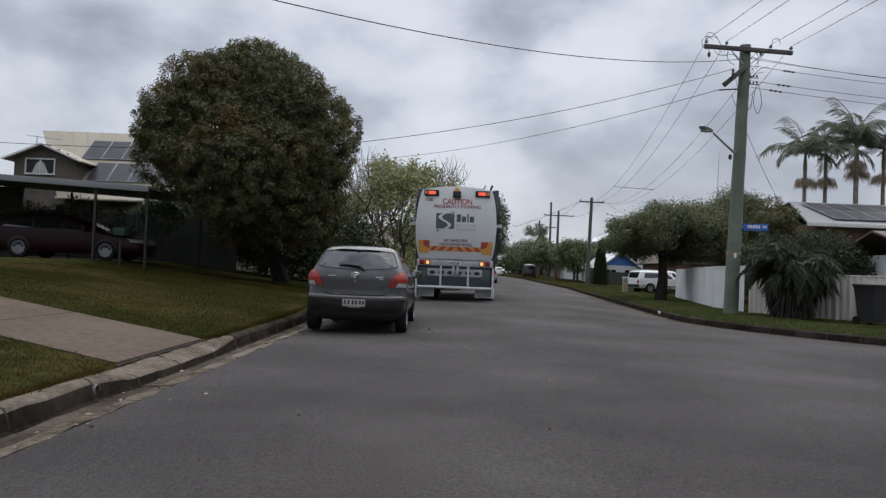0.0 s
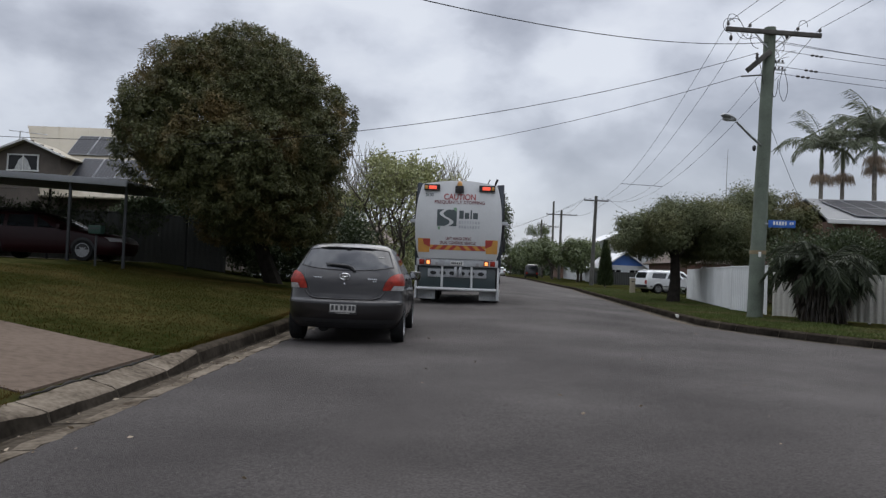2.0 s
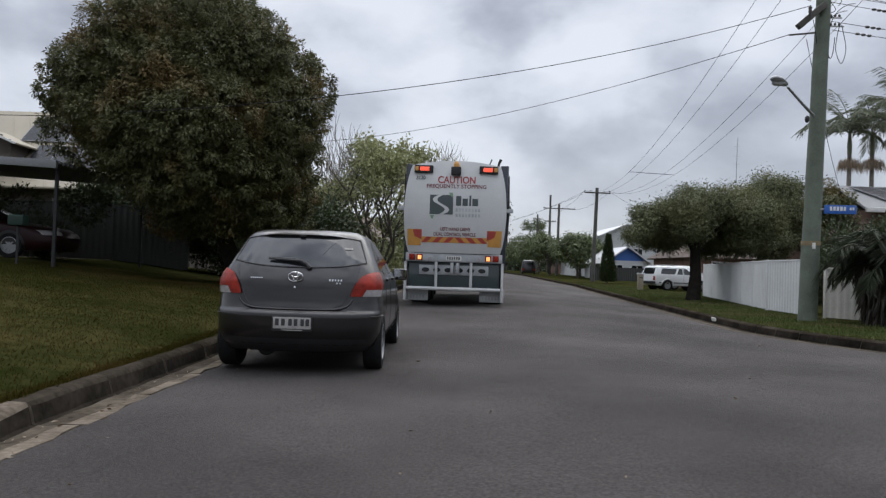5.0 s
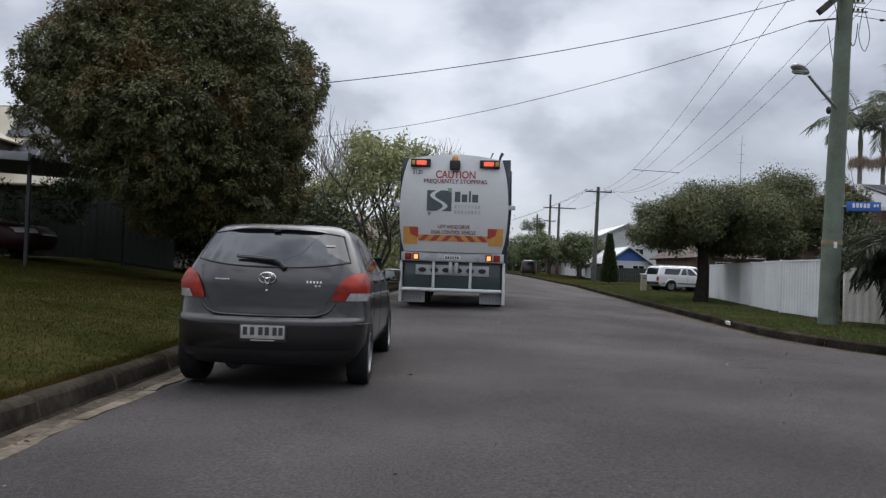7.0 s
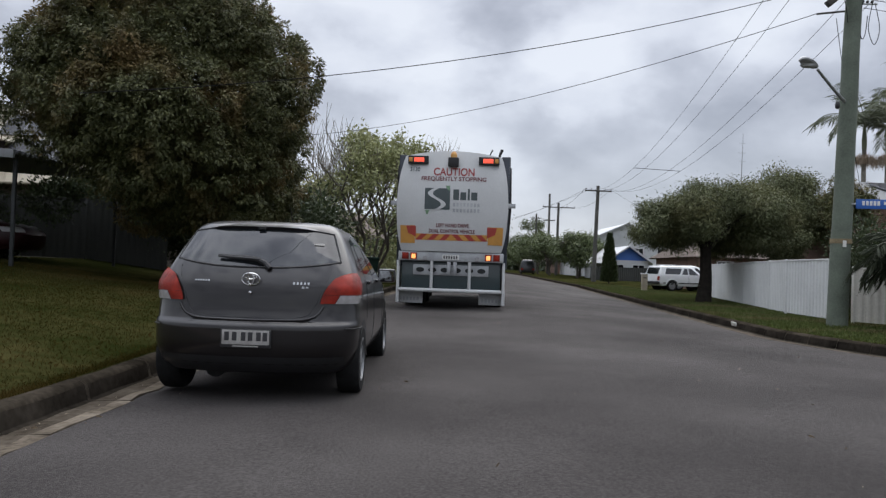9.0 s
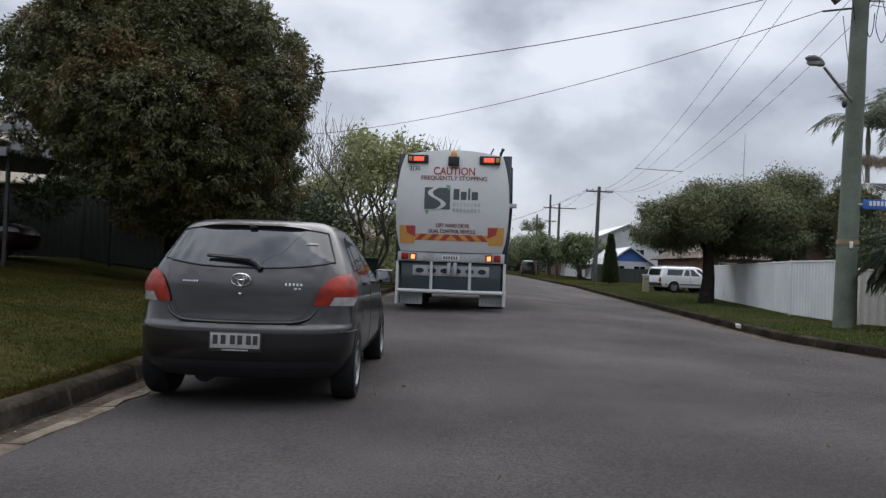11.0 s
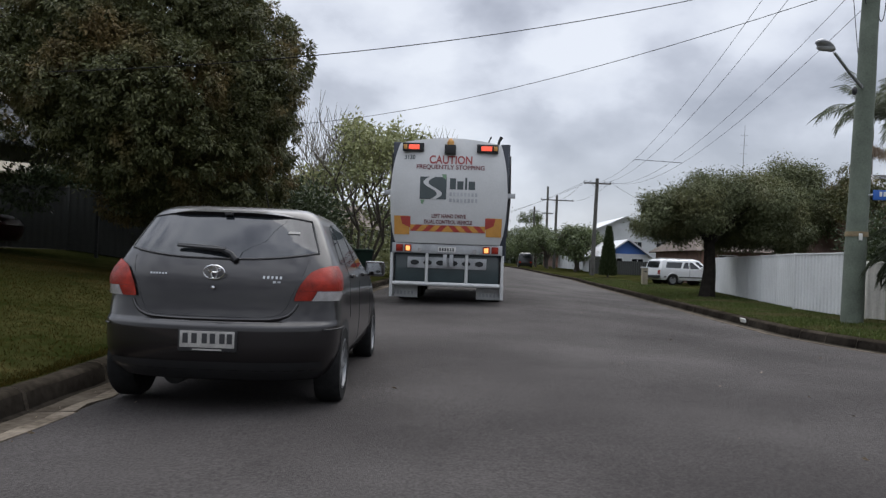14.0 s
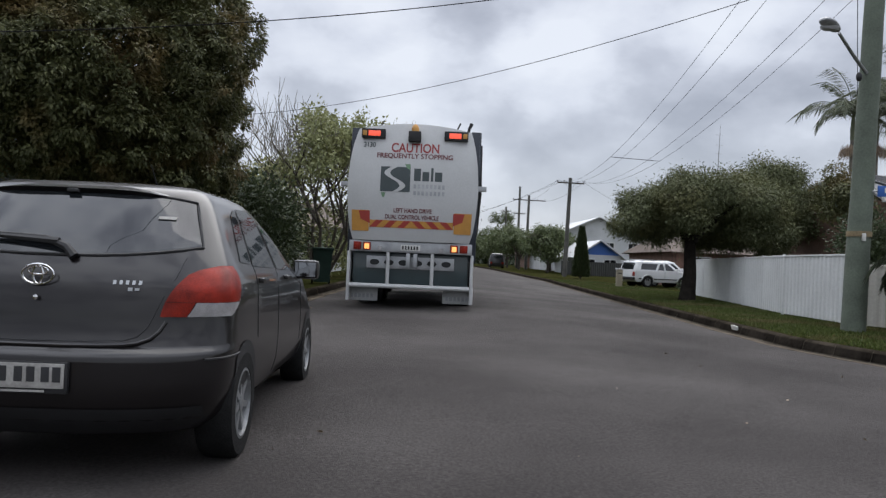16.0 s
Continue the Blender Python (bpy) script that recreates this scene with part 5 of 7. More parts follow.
        bm = bmesh.new(); box(bm, sd * 0.97 - 0.04, sd * 0.97 + 0.04, -0.185, -0.165, 3.31, 3.41, 0.008)
        part("lens", bm, AMBER_MARK, h)
        bm = bmesh.new(); box(bm, sd * 1.33 - 0.10, sd * 1.33 + 0.10, 0.10, 0.20, 2.34, 2.44, 0.01)
        part("bracket", bm, STEEL, t)
        # lower lamps in the bar
        for x0, m in ((1.03, RED_LENS), (0.845, AMBER_LIT)):
            bm = bmesh.new(); box(bm, sd * x0 - 0.075, sd * x0 + 0.075, -0.085, -0.055, 1.11, 1.26, 0.012)
            lp = part("tail_lamp", bm, RED_LENS, t)
            bm = bmesh.new(); box(bm, sd * x0 - 0.045, sd * x0 + 0.045, -0.094, -0.08, 1.13, 1.23, 0.008)
            part("lens", bm, m, lp, "lit amber indicator" if m is AMBER_LIT else "")
        bm = bmesh.new(); box(bm, sd * 0.59 - 0.04, sd * 0.59 + 0.04, -0.09, -0.055, 1.10, 1.19, 0.01)
        part("reversing_lamp", bm, CLEAR_LENS, t)
        # side skirt, mud flap, uprights
        bm = bmesh.new(); box(bm, sd * 1.20 - 0.03, sd * 1.20 + 0.03, 0.0, 0.5, 0.12, 1.08, 0.01)
        part("side_skirt", bm, TRUCK_WHITE, t)
        bm = bmesh.new(); box(bm, sd * 0.95 - 0.30, sd * 0.95 + 0.30, 0.42, 0.44, 0.10, 0.44, 0.006)
        part("mud_flap", bm, TRUCK_WHITE, t, "pale mud flap with grey bars")
        for k in range(6):
            bm = bmesh.new(); box(bm, sd * 0.95 - 0.24 + 0.08 * k, sd * 0.95 - 0.19 + 0.08 * k, 0.405, 0.418, 0.16, 0.24)
            part("name_bar", bm, STEEL, t)
        bm = bmesh.new(); tube(bm, [(sd * 0.43, -0.03, 1.08), (sd * 0.43, -0.03, 0.42)], 0.035, 8)
        part("upright", bm, TRUCK_WHITE, t)
        # rear corner frame and packing arm beside the hopper
        bm = bmesh.new()
        box(bm, sd * 1.18 - 0.09, sd * 1.18 + 0.09, 0.22, 0.75, 0.95, 3.52, 0.02)
        box(bm, sd * 1.22 - 0.05, sd * 1.22 + 0.08, 0.4, 1.1, 2.5, 3.55, 0.02)
        part("corner_frame", bm, NAVY, t)
        bm = bmesh.new(); tube(bm, [(sd * 1.28, 0.5, 3.3), (sd * 1.29, 0.55, 2.3), (sd * 1.27, 0.8, 1.5)], [0.05, 0.06, 0.035], 8)
        part("hydraulic_ram", bm, BLACK, t)
    bm = bmesh.new(); box(bm, -1.19, 1.19, -0.06, 0.12, 1.08, 1.29, 0.015)
    part("lamp_bar", bm, STEEL, t, "pale grey bar that carries the lamps")
    bm = bmesh.new(); box(bm, -0.19, 0.19, -0.075, -0.06, 1.12, 1.23, 0.004)
    pl = part("number_plate", bm, PLATE, t, "number plate with plain dark bars")
    for k in range(6):
        bm = bmesh.new(); box(bm, -0.165 + 0.056 * k, -0.13 + 0.056 * k, -0.08, -0.074, 1.14, 1.21)
        part("plate_mark", bm, DARKMARK, pl)
    bm = bmesh.new(); tube(bm, [(-1.16, -0.03, 0.42), (1.16, -0.03, 0.42)], 0.045, 8)
    part("under_run_bar", bm, TRUCK_WHITE, t)
    bm = bmesh.new(); box(bm, -1.13, 1.13, 0.14, 0.3, 0.38, 1.08, 0.02)
    part("rear_panel", bm, TEAL, t)
    bm = bmesh.new(); box(bm, -0.86, 0.86, 0.08, 0.135, 0.76, 1.0, 0.01)
    sp = part("slotted_plate", bm, STEEL, t, "steel plate with dark oval slots")
    for k in range(6):
        bm = bmesh.new(); lathe(bm, [(0.075, 0), (0.075, 0.01)], 16, m=pose(-0.70 + 0.28 * k, 0.085, 0.88, 90) @ Matrix.Diagonal((1.25, 0.75, 1, 1)))
        part("slot", bm, UNDER, sp)
    for px in (-0.04, 0.10):
        bm = bmesh.new(); box(bm, px - 0.04, px + 0.04, -0.05, 0.1, 0.80, 1.07, 0.01)
        part("hitch", bm, STEEL, t)
    bm = bmesh.new(); box(bm, -0.12, 0.12, -0.24, 0.06, 3.22, 3.42, 0.015)
    h = part("camera_box", bm, BLACK, t)
    bm = bmesh.new(); lathe(bm, [(0.07, 3.42), (0.075, 3.48), (0.055, 3.54), (0.02, 3.57)], 16, m=pose(0, -0.1, 0))
    part("beacon", bm, AMBER_MARK, h, "small amber beacon")
    for px, r in ((-0.70, 0.012), (0.80, 0.014), (1.02, 0.03)):
        bm = bmesh.new(); tube(bm, [(px, 0.1, 3.4), (px + 0.02, 0.1, 3.55), (px + 0.07, 0.12, 3.66)], [r, r, r * 1.3], 7)
        part("hook", bm, BLACK, t)
    # packer body, rounded, then the frame and the cab
    bm = bmesh.new()
    sec = [(-1.18, 1.0), (-1.25, 1.5), (-1.26, 2.4), (-1.18, 3.1), (-0.95, 3.42), (-0.4, 3.52), (0.4, 3.52), (0.95, 3.42), (1.18, 3.1), (1.26, 2.4), (1.25, 1.5), (1.18, 1.0)]
    sheet(bm, lambda yy, k: Vector((sec[int(k)][0] * (1 - 0.04 * (yy > 5.4)), yy, sec[int(k)][1])), [0.3, 0.9, 2.0, 3.5, 5.0, 5.5], [float(k) for k in range(12)])
    ends = [[bm.verts.new((px * (1 if yy < 1 else 0.96), yy, z)) for px, z in sec] for yy in (0.3, 5.5)]
    bm.faces.new(ends[0]); bm.faces.new(ends[1][::-1])
    part("packer_body", bm, TEAL, t, "dark glossy rounded body")
    for yy in (1.3, 2.7, 4.1):
        for sd in (1, -1):
            bm = bmesh.new(); tube(bm, [(sd * 1.19, yy, 1.0), (sd * 1.265, yy, 1.5), (sd * 1.275, yy, 2.4), (sd * 1.19, yy, 3.1)], 0.03, 6)
            part("body_rib", bm, NAVY, t)
    bm = bmesh.new(); box(bm, -0.5, 0.5, 0.3, 8.0, 0.7, 1.0, 0.02)
    part("chassis", bm, UNDER, t)
    for px in (-1.15, 1.15):
        bm = bmesh.new(); tube(bm, [(px, 5.65, 0.9), (px, 5.65, 3.45), (0, 5.65, 3.5)], 0.06, 8)
        part("hoop", bm, BLACK, t)
    bm = bmesh.new(); box(bm, -1.15, 1.15, 6.0, 8.1, 0.75, 3.0, 0.12)
    cab = part("cab", bm, TRUCK_WHITE, t, "white cab")
    bm = bmesh.new(); box(bm, -1.02, 1.02, 8.085, 8.11, 1.75, 2.75, 0.008)
    part("windscreen", bm, GLASS, cab)
    for sd in (1, -1):
        bm = bmesh.new(); box(bm, sd * 1.152 - 0.006, sd * 1.152 + 0.006, 6.6, 7.9, 1.85, 2.7, 0.004)
        part("side_window", bm, GLASS, cab)
        bm = bmesh.new(); box(bm, sd * 1.36 - 0.09, sd * 1.36 + 0.09, 7.7, 7.85, 1.75, 2.35, 0.03)
        tube(bm, [(sd * 1.12, 7.8, 2.4), (sd * 1.4, 7.8, 2.38)], 0.02, 6)
        part("mirror", bm, BLACK, cab)
        for yy in (1.75, 3.05, 7.0):
            wheel(t, 0.5, 0.3 if yy > 5 else 0.52, pose(sd * (1.08 if yy > 5 else 0.97), yy, 0.5, 0, 0, 0 if sd > 0 else 180), STEEL, 9)
        bm = bmesh.new(); box(bm, sd * 0.95 - 0.25, sd * 0.95 + 0.25, 4.2, 5.6, 0.5, 1.0, 0.05)
        part("fuel_tank", bm, STEEL, t)


rubbish_truck()


def wagon():
    x, y = -14.35, 24.5
    car("station_wagon", "dark maroon station wagon parked under the carport", pose(x, y, verge_z(-11.5, y) - 0.01, 0, 0, -90), WAGON_ROWS, MAROON, (0.98, 3.72), 0.32,
        glass=[("side", (0.45, 0.98), (1.35, 0.96), (1.30, 1.30), (0.72, 1.27)), ("side", (1.45, 0.96), (2.25, 0.95), (2.15, 1.32), (1.42, 1.31)), ("side", (2.35, 0.95), (3.2, 0.93), (2.55, 1.30), (2.27, 1.32)), ("front", -0.6, 0.6, 0.98, 1.33)],
        lamps=[("rear", RED_LENS, 0.5, 0.8, 0.6, 0.85), ("front", CLEAR_LENS, 0.42, 0.82, 0.60, 0.72)], mirror=(0.84, 3.05, 0.98), spokes=8)


wagon()

FOURWD_ROWS = [(0.35, 0.1, 4.35, 0.78, 0.2, 0.4), (0.5, 0.0, 4.4, 0.84, 0.2, 0.45), (0.8, 0.0, 4.4, 0.855, 0.2, 0.45), (1.0, 0.02, 4.3, 0.855, 0.2, 0.5), (1.08, 0.03, 3.9, 0.85, 0.2, 0.5), (1.14, 0.04, 3.3, 0.84, 0.2, 0.4),
               (1.3, 0.08, 3.15, 0.80, 0.2, 0.4), (1.5, 0.14, 2.9, 0.75, 0.2, 0.4), (1.66, 0.2, 2.7, 0.70, 0.2, 0.35), (1.72, 0.35, 2.5, 0.6, 0.2, 0.3), (1.74, 0.7, 2.2, 0.4, 0.2, 0.3)]


def four_wheel_drives():
    glass = [("side", (0.42, 1.17), (1.50, 1.16), (1.72, 1.57), (0.58, 1.57)), ("side", (1.66, 1.16), (2.12, 1.15), (2.10, 1.57), (1.88, 1.57)), ("side", (2.22, 1.14), (3.12, 1.14), (2.70, 1.58), (2.22, 1.58)), ("rear", -0.62, 0.62, 1.15, 1.6)]
    x, y = 12.9, 51.2
    t, sh = car("four_wheel_drive", "white older four-wheel drive with roof bars on the verge", pose(x, y, verge_z(x, y), 0, 0, -72) @ Matrix.Diagonal((0.94, 0.94, 0.86, 1)), FOURWD_ROWS, WHITE_PAINT, (0.95, 3.55), 0.36, glass=glass,
                lamps=[("rear", RED_LENS, 0.6, 0.8, 0.72, 1.0), ("front", CLEAR_LENS, 0.45, 0.78, 0.8, 0.95)], nr=6.0, mirror=(0.85, 3.0, 1.2))
    for yy in (0.7, 1.5, 2.3):
        bm = bmesh.new(); tube(bm, [(-0.62, yy, 1.74), (-0.6, yy, 1.80), (0.6, yy, 1.80), (0.62, yy, 1.74)], 0.022, 6)
        part("roof_bar", bm, STEEL, t)
    for y0, z0, z1 in ((-0.05, 0.46, 0.66),):
        bm = bmesh.new(); box(bm, -0.82, 0.82, y0 - 0.08, y0 + 0.1, z0, z1, 0.03)
        part("rear_bumper", bm, BLACK, t)
    for sd in (1, -1):
        part("sill_strip", sh.flank_patch([(0.3, 0.52), (4.0, 0.52), (4.0, 0.59), (0.3, 0.59)], sd, 0.006), BLACK, t)
        bm = bmesh.new(); tube(bm, [(sd * 0.62, 0.5, 1.80), (sd * 0.62, 2.6, 1.80)], 0.022, 6)
        part("roof_rail", bm, STEEL, t)
        part("shut_line", sh.flank_patch([(2.155, 0.60), (2.175, 0.60), (2.175, 1.60), (2.155, 1.60)], sd, 0.006), BLACK, t)
        for yy in (0.95, 3.55):
            bm = bmesh.new()
            tube(bm, [sh.point(sh.s_flank(yy + 0.46 * math.cos(a), 0.36 + 0.46 * math.sin(a)), 0.36 + 0.46 * math.sin(a), 0.012, sd) for a in linspace(0.15, math.pi - 0.15, 13)], 0.035, 6)
            part("wheel_flare", bm, WHITE_PAINT, t)
    x, y = 14.2, 53.9
    car("four_wheel_drive", "second white four-wheel drive parked behind the first", pose(x, y, verge_z(x, y), 0, 0, -72) @ Matrix.Diagonal((0.94, 0.94, 0.9, 1)), [(a, *b) for a, *b in FOURWD_ROWS], WHITE_PAINT, (0.95, 3.55), 0.36, glass=glass,
        lamps=[("rear", RED_LENS, 0.6, 0.8, 0.72, 1.0), ("front", CLEAR_LENS, 0.45, 0.78, 0.8, 0.95)], nr=6.0, mirror=(0.85, 3.0, 1.2))
    x, y = 1.75, 42.3
    car("parked_suv", "white sport utility car parked ahead of the utility truck", pose(x, y, road_z(x, y), 0, 0, -4), [(a * 0.96, *b) for a, *b in FOURWD_ROWS], WHITE_PAINT, (0.9, 3.5), 0.35, glass=glass,
        lamps=[("rear", RED_LENS, 0.45, 0.82, 0.88, 1.05)], nr=3.0)


four_wheel_drives()


def utility():
    """Tray-back utility: cab, flat alloy tray with drop sides, wheels and mud flaps."""
    x, y = 0.02, 35.0
    t = thing("utility_truck", "white tray-back utility with a grey alloy tray parked at the kerb", "utility vehicle", pose(x, y, road_z(x, y + 2), 0, 0, -4))
    rows = [(0.4, 2.3, 4.9, 0.78, 0.1, 0.4), (0.6, 2.3, 5.0, 0.83, 0.1, 0.45), (0.85, 2.3, 4.95, 0.84, 0.1, 0.5), (1.0, 2.3, 4.6, 0.83, 0.1, 0.5), (1.08, 2.3, 4.0, 0.81, 0.1, 0.45), (1.3, 2.34, 3.7, 0.75, 0.12, 0.4), (1.52, 2.4, 3.4, 0.68, 0.14, 0.4), (1.60, 2.5, 3.2, 0.6, 0.15, 0.3), (1.63, 2.7, 3.0, 0.4, 0.1, 0.2)]
    sh = Shell(rows, 5.0)
    cab = part("cab", sh.body(), WHITE_PAINT, t)
    part("rear_window", sh.rear_patch(-0.56, 0.56, 1.14, 1.48, 0.005, 9, 5), GLASS, cab)
    for sd in (1, -1):
        part("side_window", sh.flank_patch([(2.6, 1.1), (3.75, 1.1), (3.3, 1.46), (2.65, 1.46)], sd), GLASS, cab)
        for yy in (1.05, 4.1):
            wheel(t, 0.34, 0.22, pose(sd * 0.70, yy, 0.34, 0, 0, 0 if sd > 0 else 180), STEEL, 6)
        bm = bmesh.new(); box(bm, sd * 0.72 - 0.16, sd * 0.72 + 0.16, 0.55, 0.57, 0.2, 0.62)
        part("mud_flap", bm, BLACK, t)
        bm = bmesh.new(); box(bm, sd * 0.915 - 0.02, sd * 0.915 + 0.02, 0.04, 2.2, 0.82, 1.12, 0.008)
        part("drop_side", bm, STEEL, t)
        bm = bmesh.new(); box(bm, sd * 0.72 - 0.13, sd * 0.72 + 0.13, -0.01, 0.03, 0.58, 0.70, 0.01)
        part("tail_lamp", bm, RED_LENS, t)
        bm = bmesh.new(); box(bm, sd * 0.98 - 0.08, sd * 0.98 + 0.08, 3.5, 3.6, 1.08, 1.3, 0.02)
        part("mirror", bm, BLACK, t)
        bm = bmesh.new(); tube(bm, [(sd * 0.8, 2.18, 1.1), (sd * 0.78, 2.18, 1.72)], 0.025, 6)
        part("rack_post", bm, STEEL, t)
    bm = bmesh.new(); box(bm, -0.92, 0.92, 0.0, 2.22, 0.74, 0.82, 0.01)
    part("tray", bm, STEEL, t)
    bm = bmesh.new(); box(bm, -0.92, 0.92, -0.02, 0.02, 0.80, 1.12, 0.008)
    part("tailboard", bm, STEEL, t, "grey alloy tailboard")
    bm = bmesh.new(); tube(bm, [(-0.8, 2.18, 1.72), (0.8, 2.18, 1.72)], 0.025, 6)
    part("rack_bar", bm, STEEL, t)
    bm = bmesh.new(); box(bm, -0.72, 0.72, 0.2, 4.4, 0.42, 0.72, 0.02)
    part("chassis", bm, UNDER, t)
    bm = bmesh.new(); box(bm, -0.18, 0.18, -0.02, 0.0, 0.58, 0.70)
    part("number_plate", bm, PLATE, t)


utility()
VAN_ROWS = [(0.3, 0.05, 4.6, 0.82, 0.15, 0.4), (0.5, 0.0, 4.7, 0.88, 0.15, 0.45), (1.0, 0.0, 4.65, 0.88, 0.15, 0.5), (1.2, 0.02, 4.1, 0.86, 0.15, 0.45), (1.6, 0.06, 3.7, 0.80, 0.15, 0.4), (1.85, 0.12, 3.4, 0.72, 0.15, 0.4), (1.95, 0.3, 3.1, 0.5, 0.15, 0.3)]
for name, label, x, y, rz, rows, paint in [("van", "dark van parked far down the street", 11.6, 101, -5, VAN_ROWS, BLACK_CAR),
                                           ("car", "white car far down the street", 9.4, 128, -5, HATCH_ROWS, WHITE_PAINT), ("car", "silver car parked far down the street", 3.0, 54, -4, WAGON_ROWS, SILVER),
                                           ("car", "dark car parked far down the street", 3.7, 64, -4, HATCH_ROWS, BLACK_CAR), ("car", "white car parked far down the street", 4.4, 74, -4, WAGON_ROWS, WHITE_PAINT)]:
    k = 1.7 if rows is VAN_ROWS else 1.36
    car(name, label, pose(x, y, road_z(x, y), 0, 0, rz), rows, paint, (0.8, 3.3), 0.31, glass=[("rear", -0.58, 0.58, k * 0.82 - 0.05, k - 0.03), ("side", (0.9, k * 0.78), (2.4, k * 0.76), (2.0, k - 0.04), (1.1, k - 0.04))],
        lamps=[("rear", RED_LENS, 0.55, 0.82, 0.65, 0.88)], group="far cars")

# ---- poles, wires ----
TIMBER = material("pole_timber", (0.115, 0.135, 0.105), 0.9, var=0.14, scale=2.0, fine=30, bump=0.4)
GREY_TIMBER = material("grey_pole_timber", (0.075, 0.073, 0.064), 0.9, var=0.16, scale=2.0, fine=30, bump=0.4)
ARM = material("crossarm_timber", (0.075, 0.07, 0.062), 0.9, var=0.2, scale=4, fine=40, bump=0.3)
WIRE = material("wire", (0.010, 0.010, 0.011), 0.8, var=0.1, scale=4, fine=50, bump=0, spec=0.15)
AMBER_BAND = material("faded_amber_band", (0.20, 0.15, 0.08), 0.7, var=0.2, scale=4, fine=40, bump=0.1)
CERAMIC = material("insulator", (0.045, 0.04, 0.038), 0.3, var=0.1, scale=8, fine=60, bump=0.02)
LAMP_LENS = material("frosted_lens", (0.42, 0.43, 0.44), 0.3, var=0.06, scale=10, fine=80, bump=0.05)
LAMP_GREY = material("weathered_lamp_grey", (0.30, 0.31, 0.32), 0.4, 0.2, var=0.12, scale=8, fine=60, bump=0.05)
SIGN_BLUE = material("sign_blue", (0.018, 0.095, 0.36), 0.45, var=0.05, scale=5, fine=60, bump=0.02)


def rounded(pts, n=6):
    """A soft line through the points."""
    p = [Vector(pts[0]), *map(Vector, pts), Vector(pts[-1])]
    out = []
    for a, b, c, d in zip(p, p[1:], p[2:], p[3:]):
        for k in range(n):
            u = k / n
            out.append(0.5 * (2 * b + (c - a) * u + (2 * a - 5 * b + 4 * c - d) * u * u + (3 * b - a - 3 * c + d) * u ** 3))
    return out + [p[-1]]


def power_pole(label, foot, top, r0, r1, arm_z, arm, turn, extra=False):
    t = thing("power_pole", label, "power pole", pose(*foot), "power poles")
    d = Vector(top) - Vector(foot)
    bm = bmesh.new()
    n = 14
    tube(bm, [d * (k / n) + Vector((0.006 * math.sin(k * 1.7), 0, -0.3 if k == 0 else 0)) for k in range(n + 1)], [r0 + (r1 - r0) * k / n for k in range(n + 1)], 18)
    part("pole", bm, TIMBER if extra else GREY_TIMBER, t)
    k = (arm_z - foot[2]) / d.z
    c = d * k + Vector((0, -r1 - 0.06, 0))
    m = Matrix.Translation(c) @ pose(0, 0, 0, 0, turn[1], turn[0])
    bm = bmesh.new(); box(bm, -arm / 2, arm / 2, -0.05, 0.05, -0.06, 0.06, 0.012)
    a = part("crossarm", bm, ARM, t, at=m)
    for px in (-0.48, -0.25, 0.25, 0.48):
        bm = bmesh.new()
        lathe(bm, [(0.012, 0.05), (0.012, 0.10), (0.045, 0.11), (0.04, 0.14), (0.045, 0.16), (0.03, 0.19), (0.012, 0.20)], 10, m=pose(px * arm, 0, 0))
        part("insulator", bm, CERAMIC, a)
    for sd in (1, -1):
        bm = bmesh.new(); tube(bm, [(sd * 0.5, 0.0, -0.05), (sd * 0.10, 0.03, -0.42)], 0.016, 6)
        part("brace", bm, STEEL, a)
    return t, m, d


t, m, d = power_pole("green-stained timber power pole with a crossarm and street light", (8.64, 22.55, 0.12), (8.80, 22.35, 8.22), 0.215, 0.155, 8.03, 2.55, (-5.0, 4.0), True)
# fittings below the arm: a stub arm, service brackets, loops of slack cable
bm = bmesh.new(); box(bm, -0.42, 0.42, -0.07, 0.07, -0.07, 0.07, 0.015)
part("stub_arm", bm, ARM, t, at=pose(-0.20, -0.34, 7.12, 0, -42, 0))
bm = bmesh.new(); tube(bm, [(0.0, -0.1, 6.80), (-0.46, 0.22, 6.83)], 0.022, 6)
part("service_bracket", bm, ARM, t)
bm = bmesh.new(); lathe(bm, [(0.012, 7.02), (0.03, 7.12), (0.045, 7.18), (0.03, 7.22), (0.045, 7.26), (0.012, 7.32)], 10, m=pose(-0.29, -0.45, 0))
part("insulator", bm, CERAMIC, t)
for z, L in ((7.15, 0.55), (6.95, 0.6)):
    bm = bmesh.new(); tube(bm, [(0.1, -0.15, z), (L, -0.25, z - 0.03)], 0.02, 6)
    br = part("service_bracket", bm, STEEL, t)
    for k in range(4):
        bm = bmesh.new(); lathe(bm, [(0.01, 0), (0.03, 0.02), (0.03, 0.05), (0.01, 0.07)], 8, m=pose(0.22 + 0.1 * k, -0.2, z))
        part("insulator", bm, CERAMIC, br)
for pts in ([(-0.75, -0.2, 8.05), (-0.5, -0.28, 7.75), (-0.25, -0.25, 7.8), (0.0, -0.2, 7.6)], [(0.55, -0.2, 7.95), (0.25, -0.25, 7.6), (0.4, -0.25, 7.3), (0.15, -0.2, 7.2)], [(0.5, -0.25, 6.95), (0.42, -0.25, 6.4), (0.55, -0.25, 6.05), (0.66, -0.25, 6.4), (0.55, -0.25, 6.95)],
            [(-1.05, -0.2, 8.2), (-1.0, -0.25, 8.42), (-0.8, -0.25, 8.38), (-0.6, -0.22, 8.1), (-0.45, -0.2, 7.85)], [(-0.2, -0.3, 7.25), (-0.1, -0.3, 6.85), (-0.02, -0.25, 6.5)]):
    bm = bmesh.new(); tube(bm, rounded(pts), 0.008, 5)
    part("slack_cable", bm, WIRE, t)


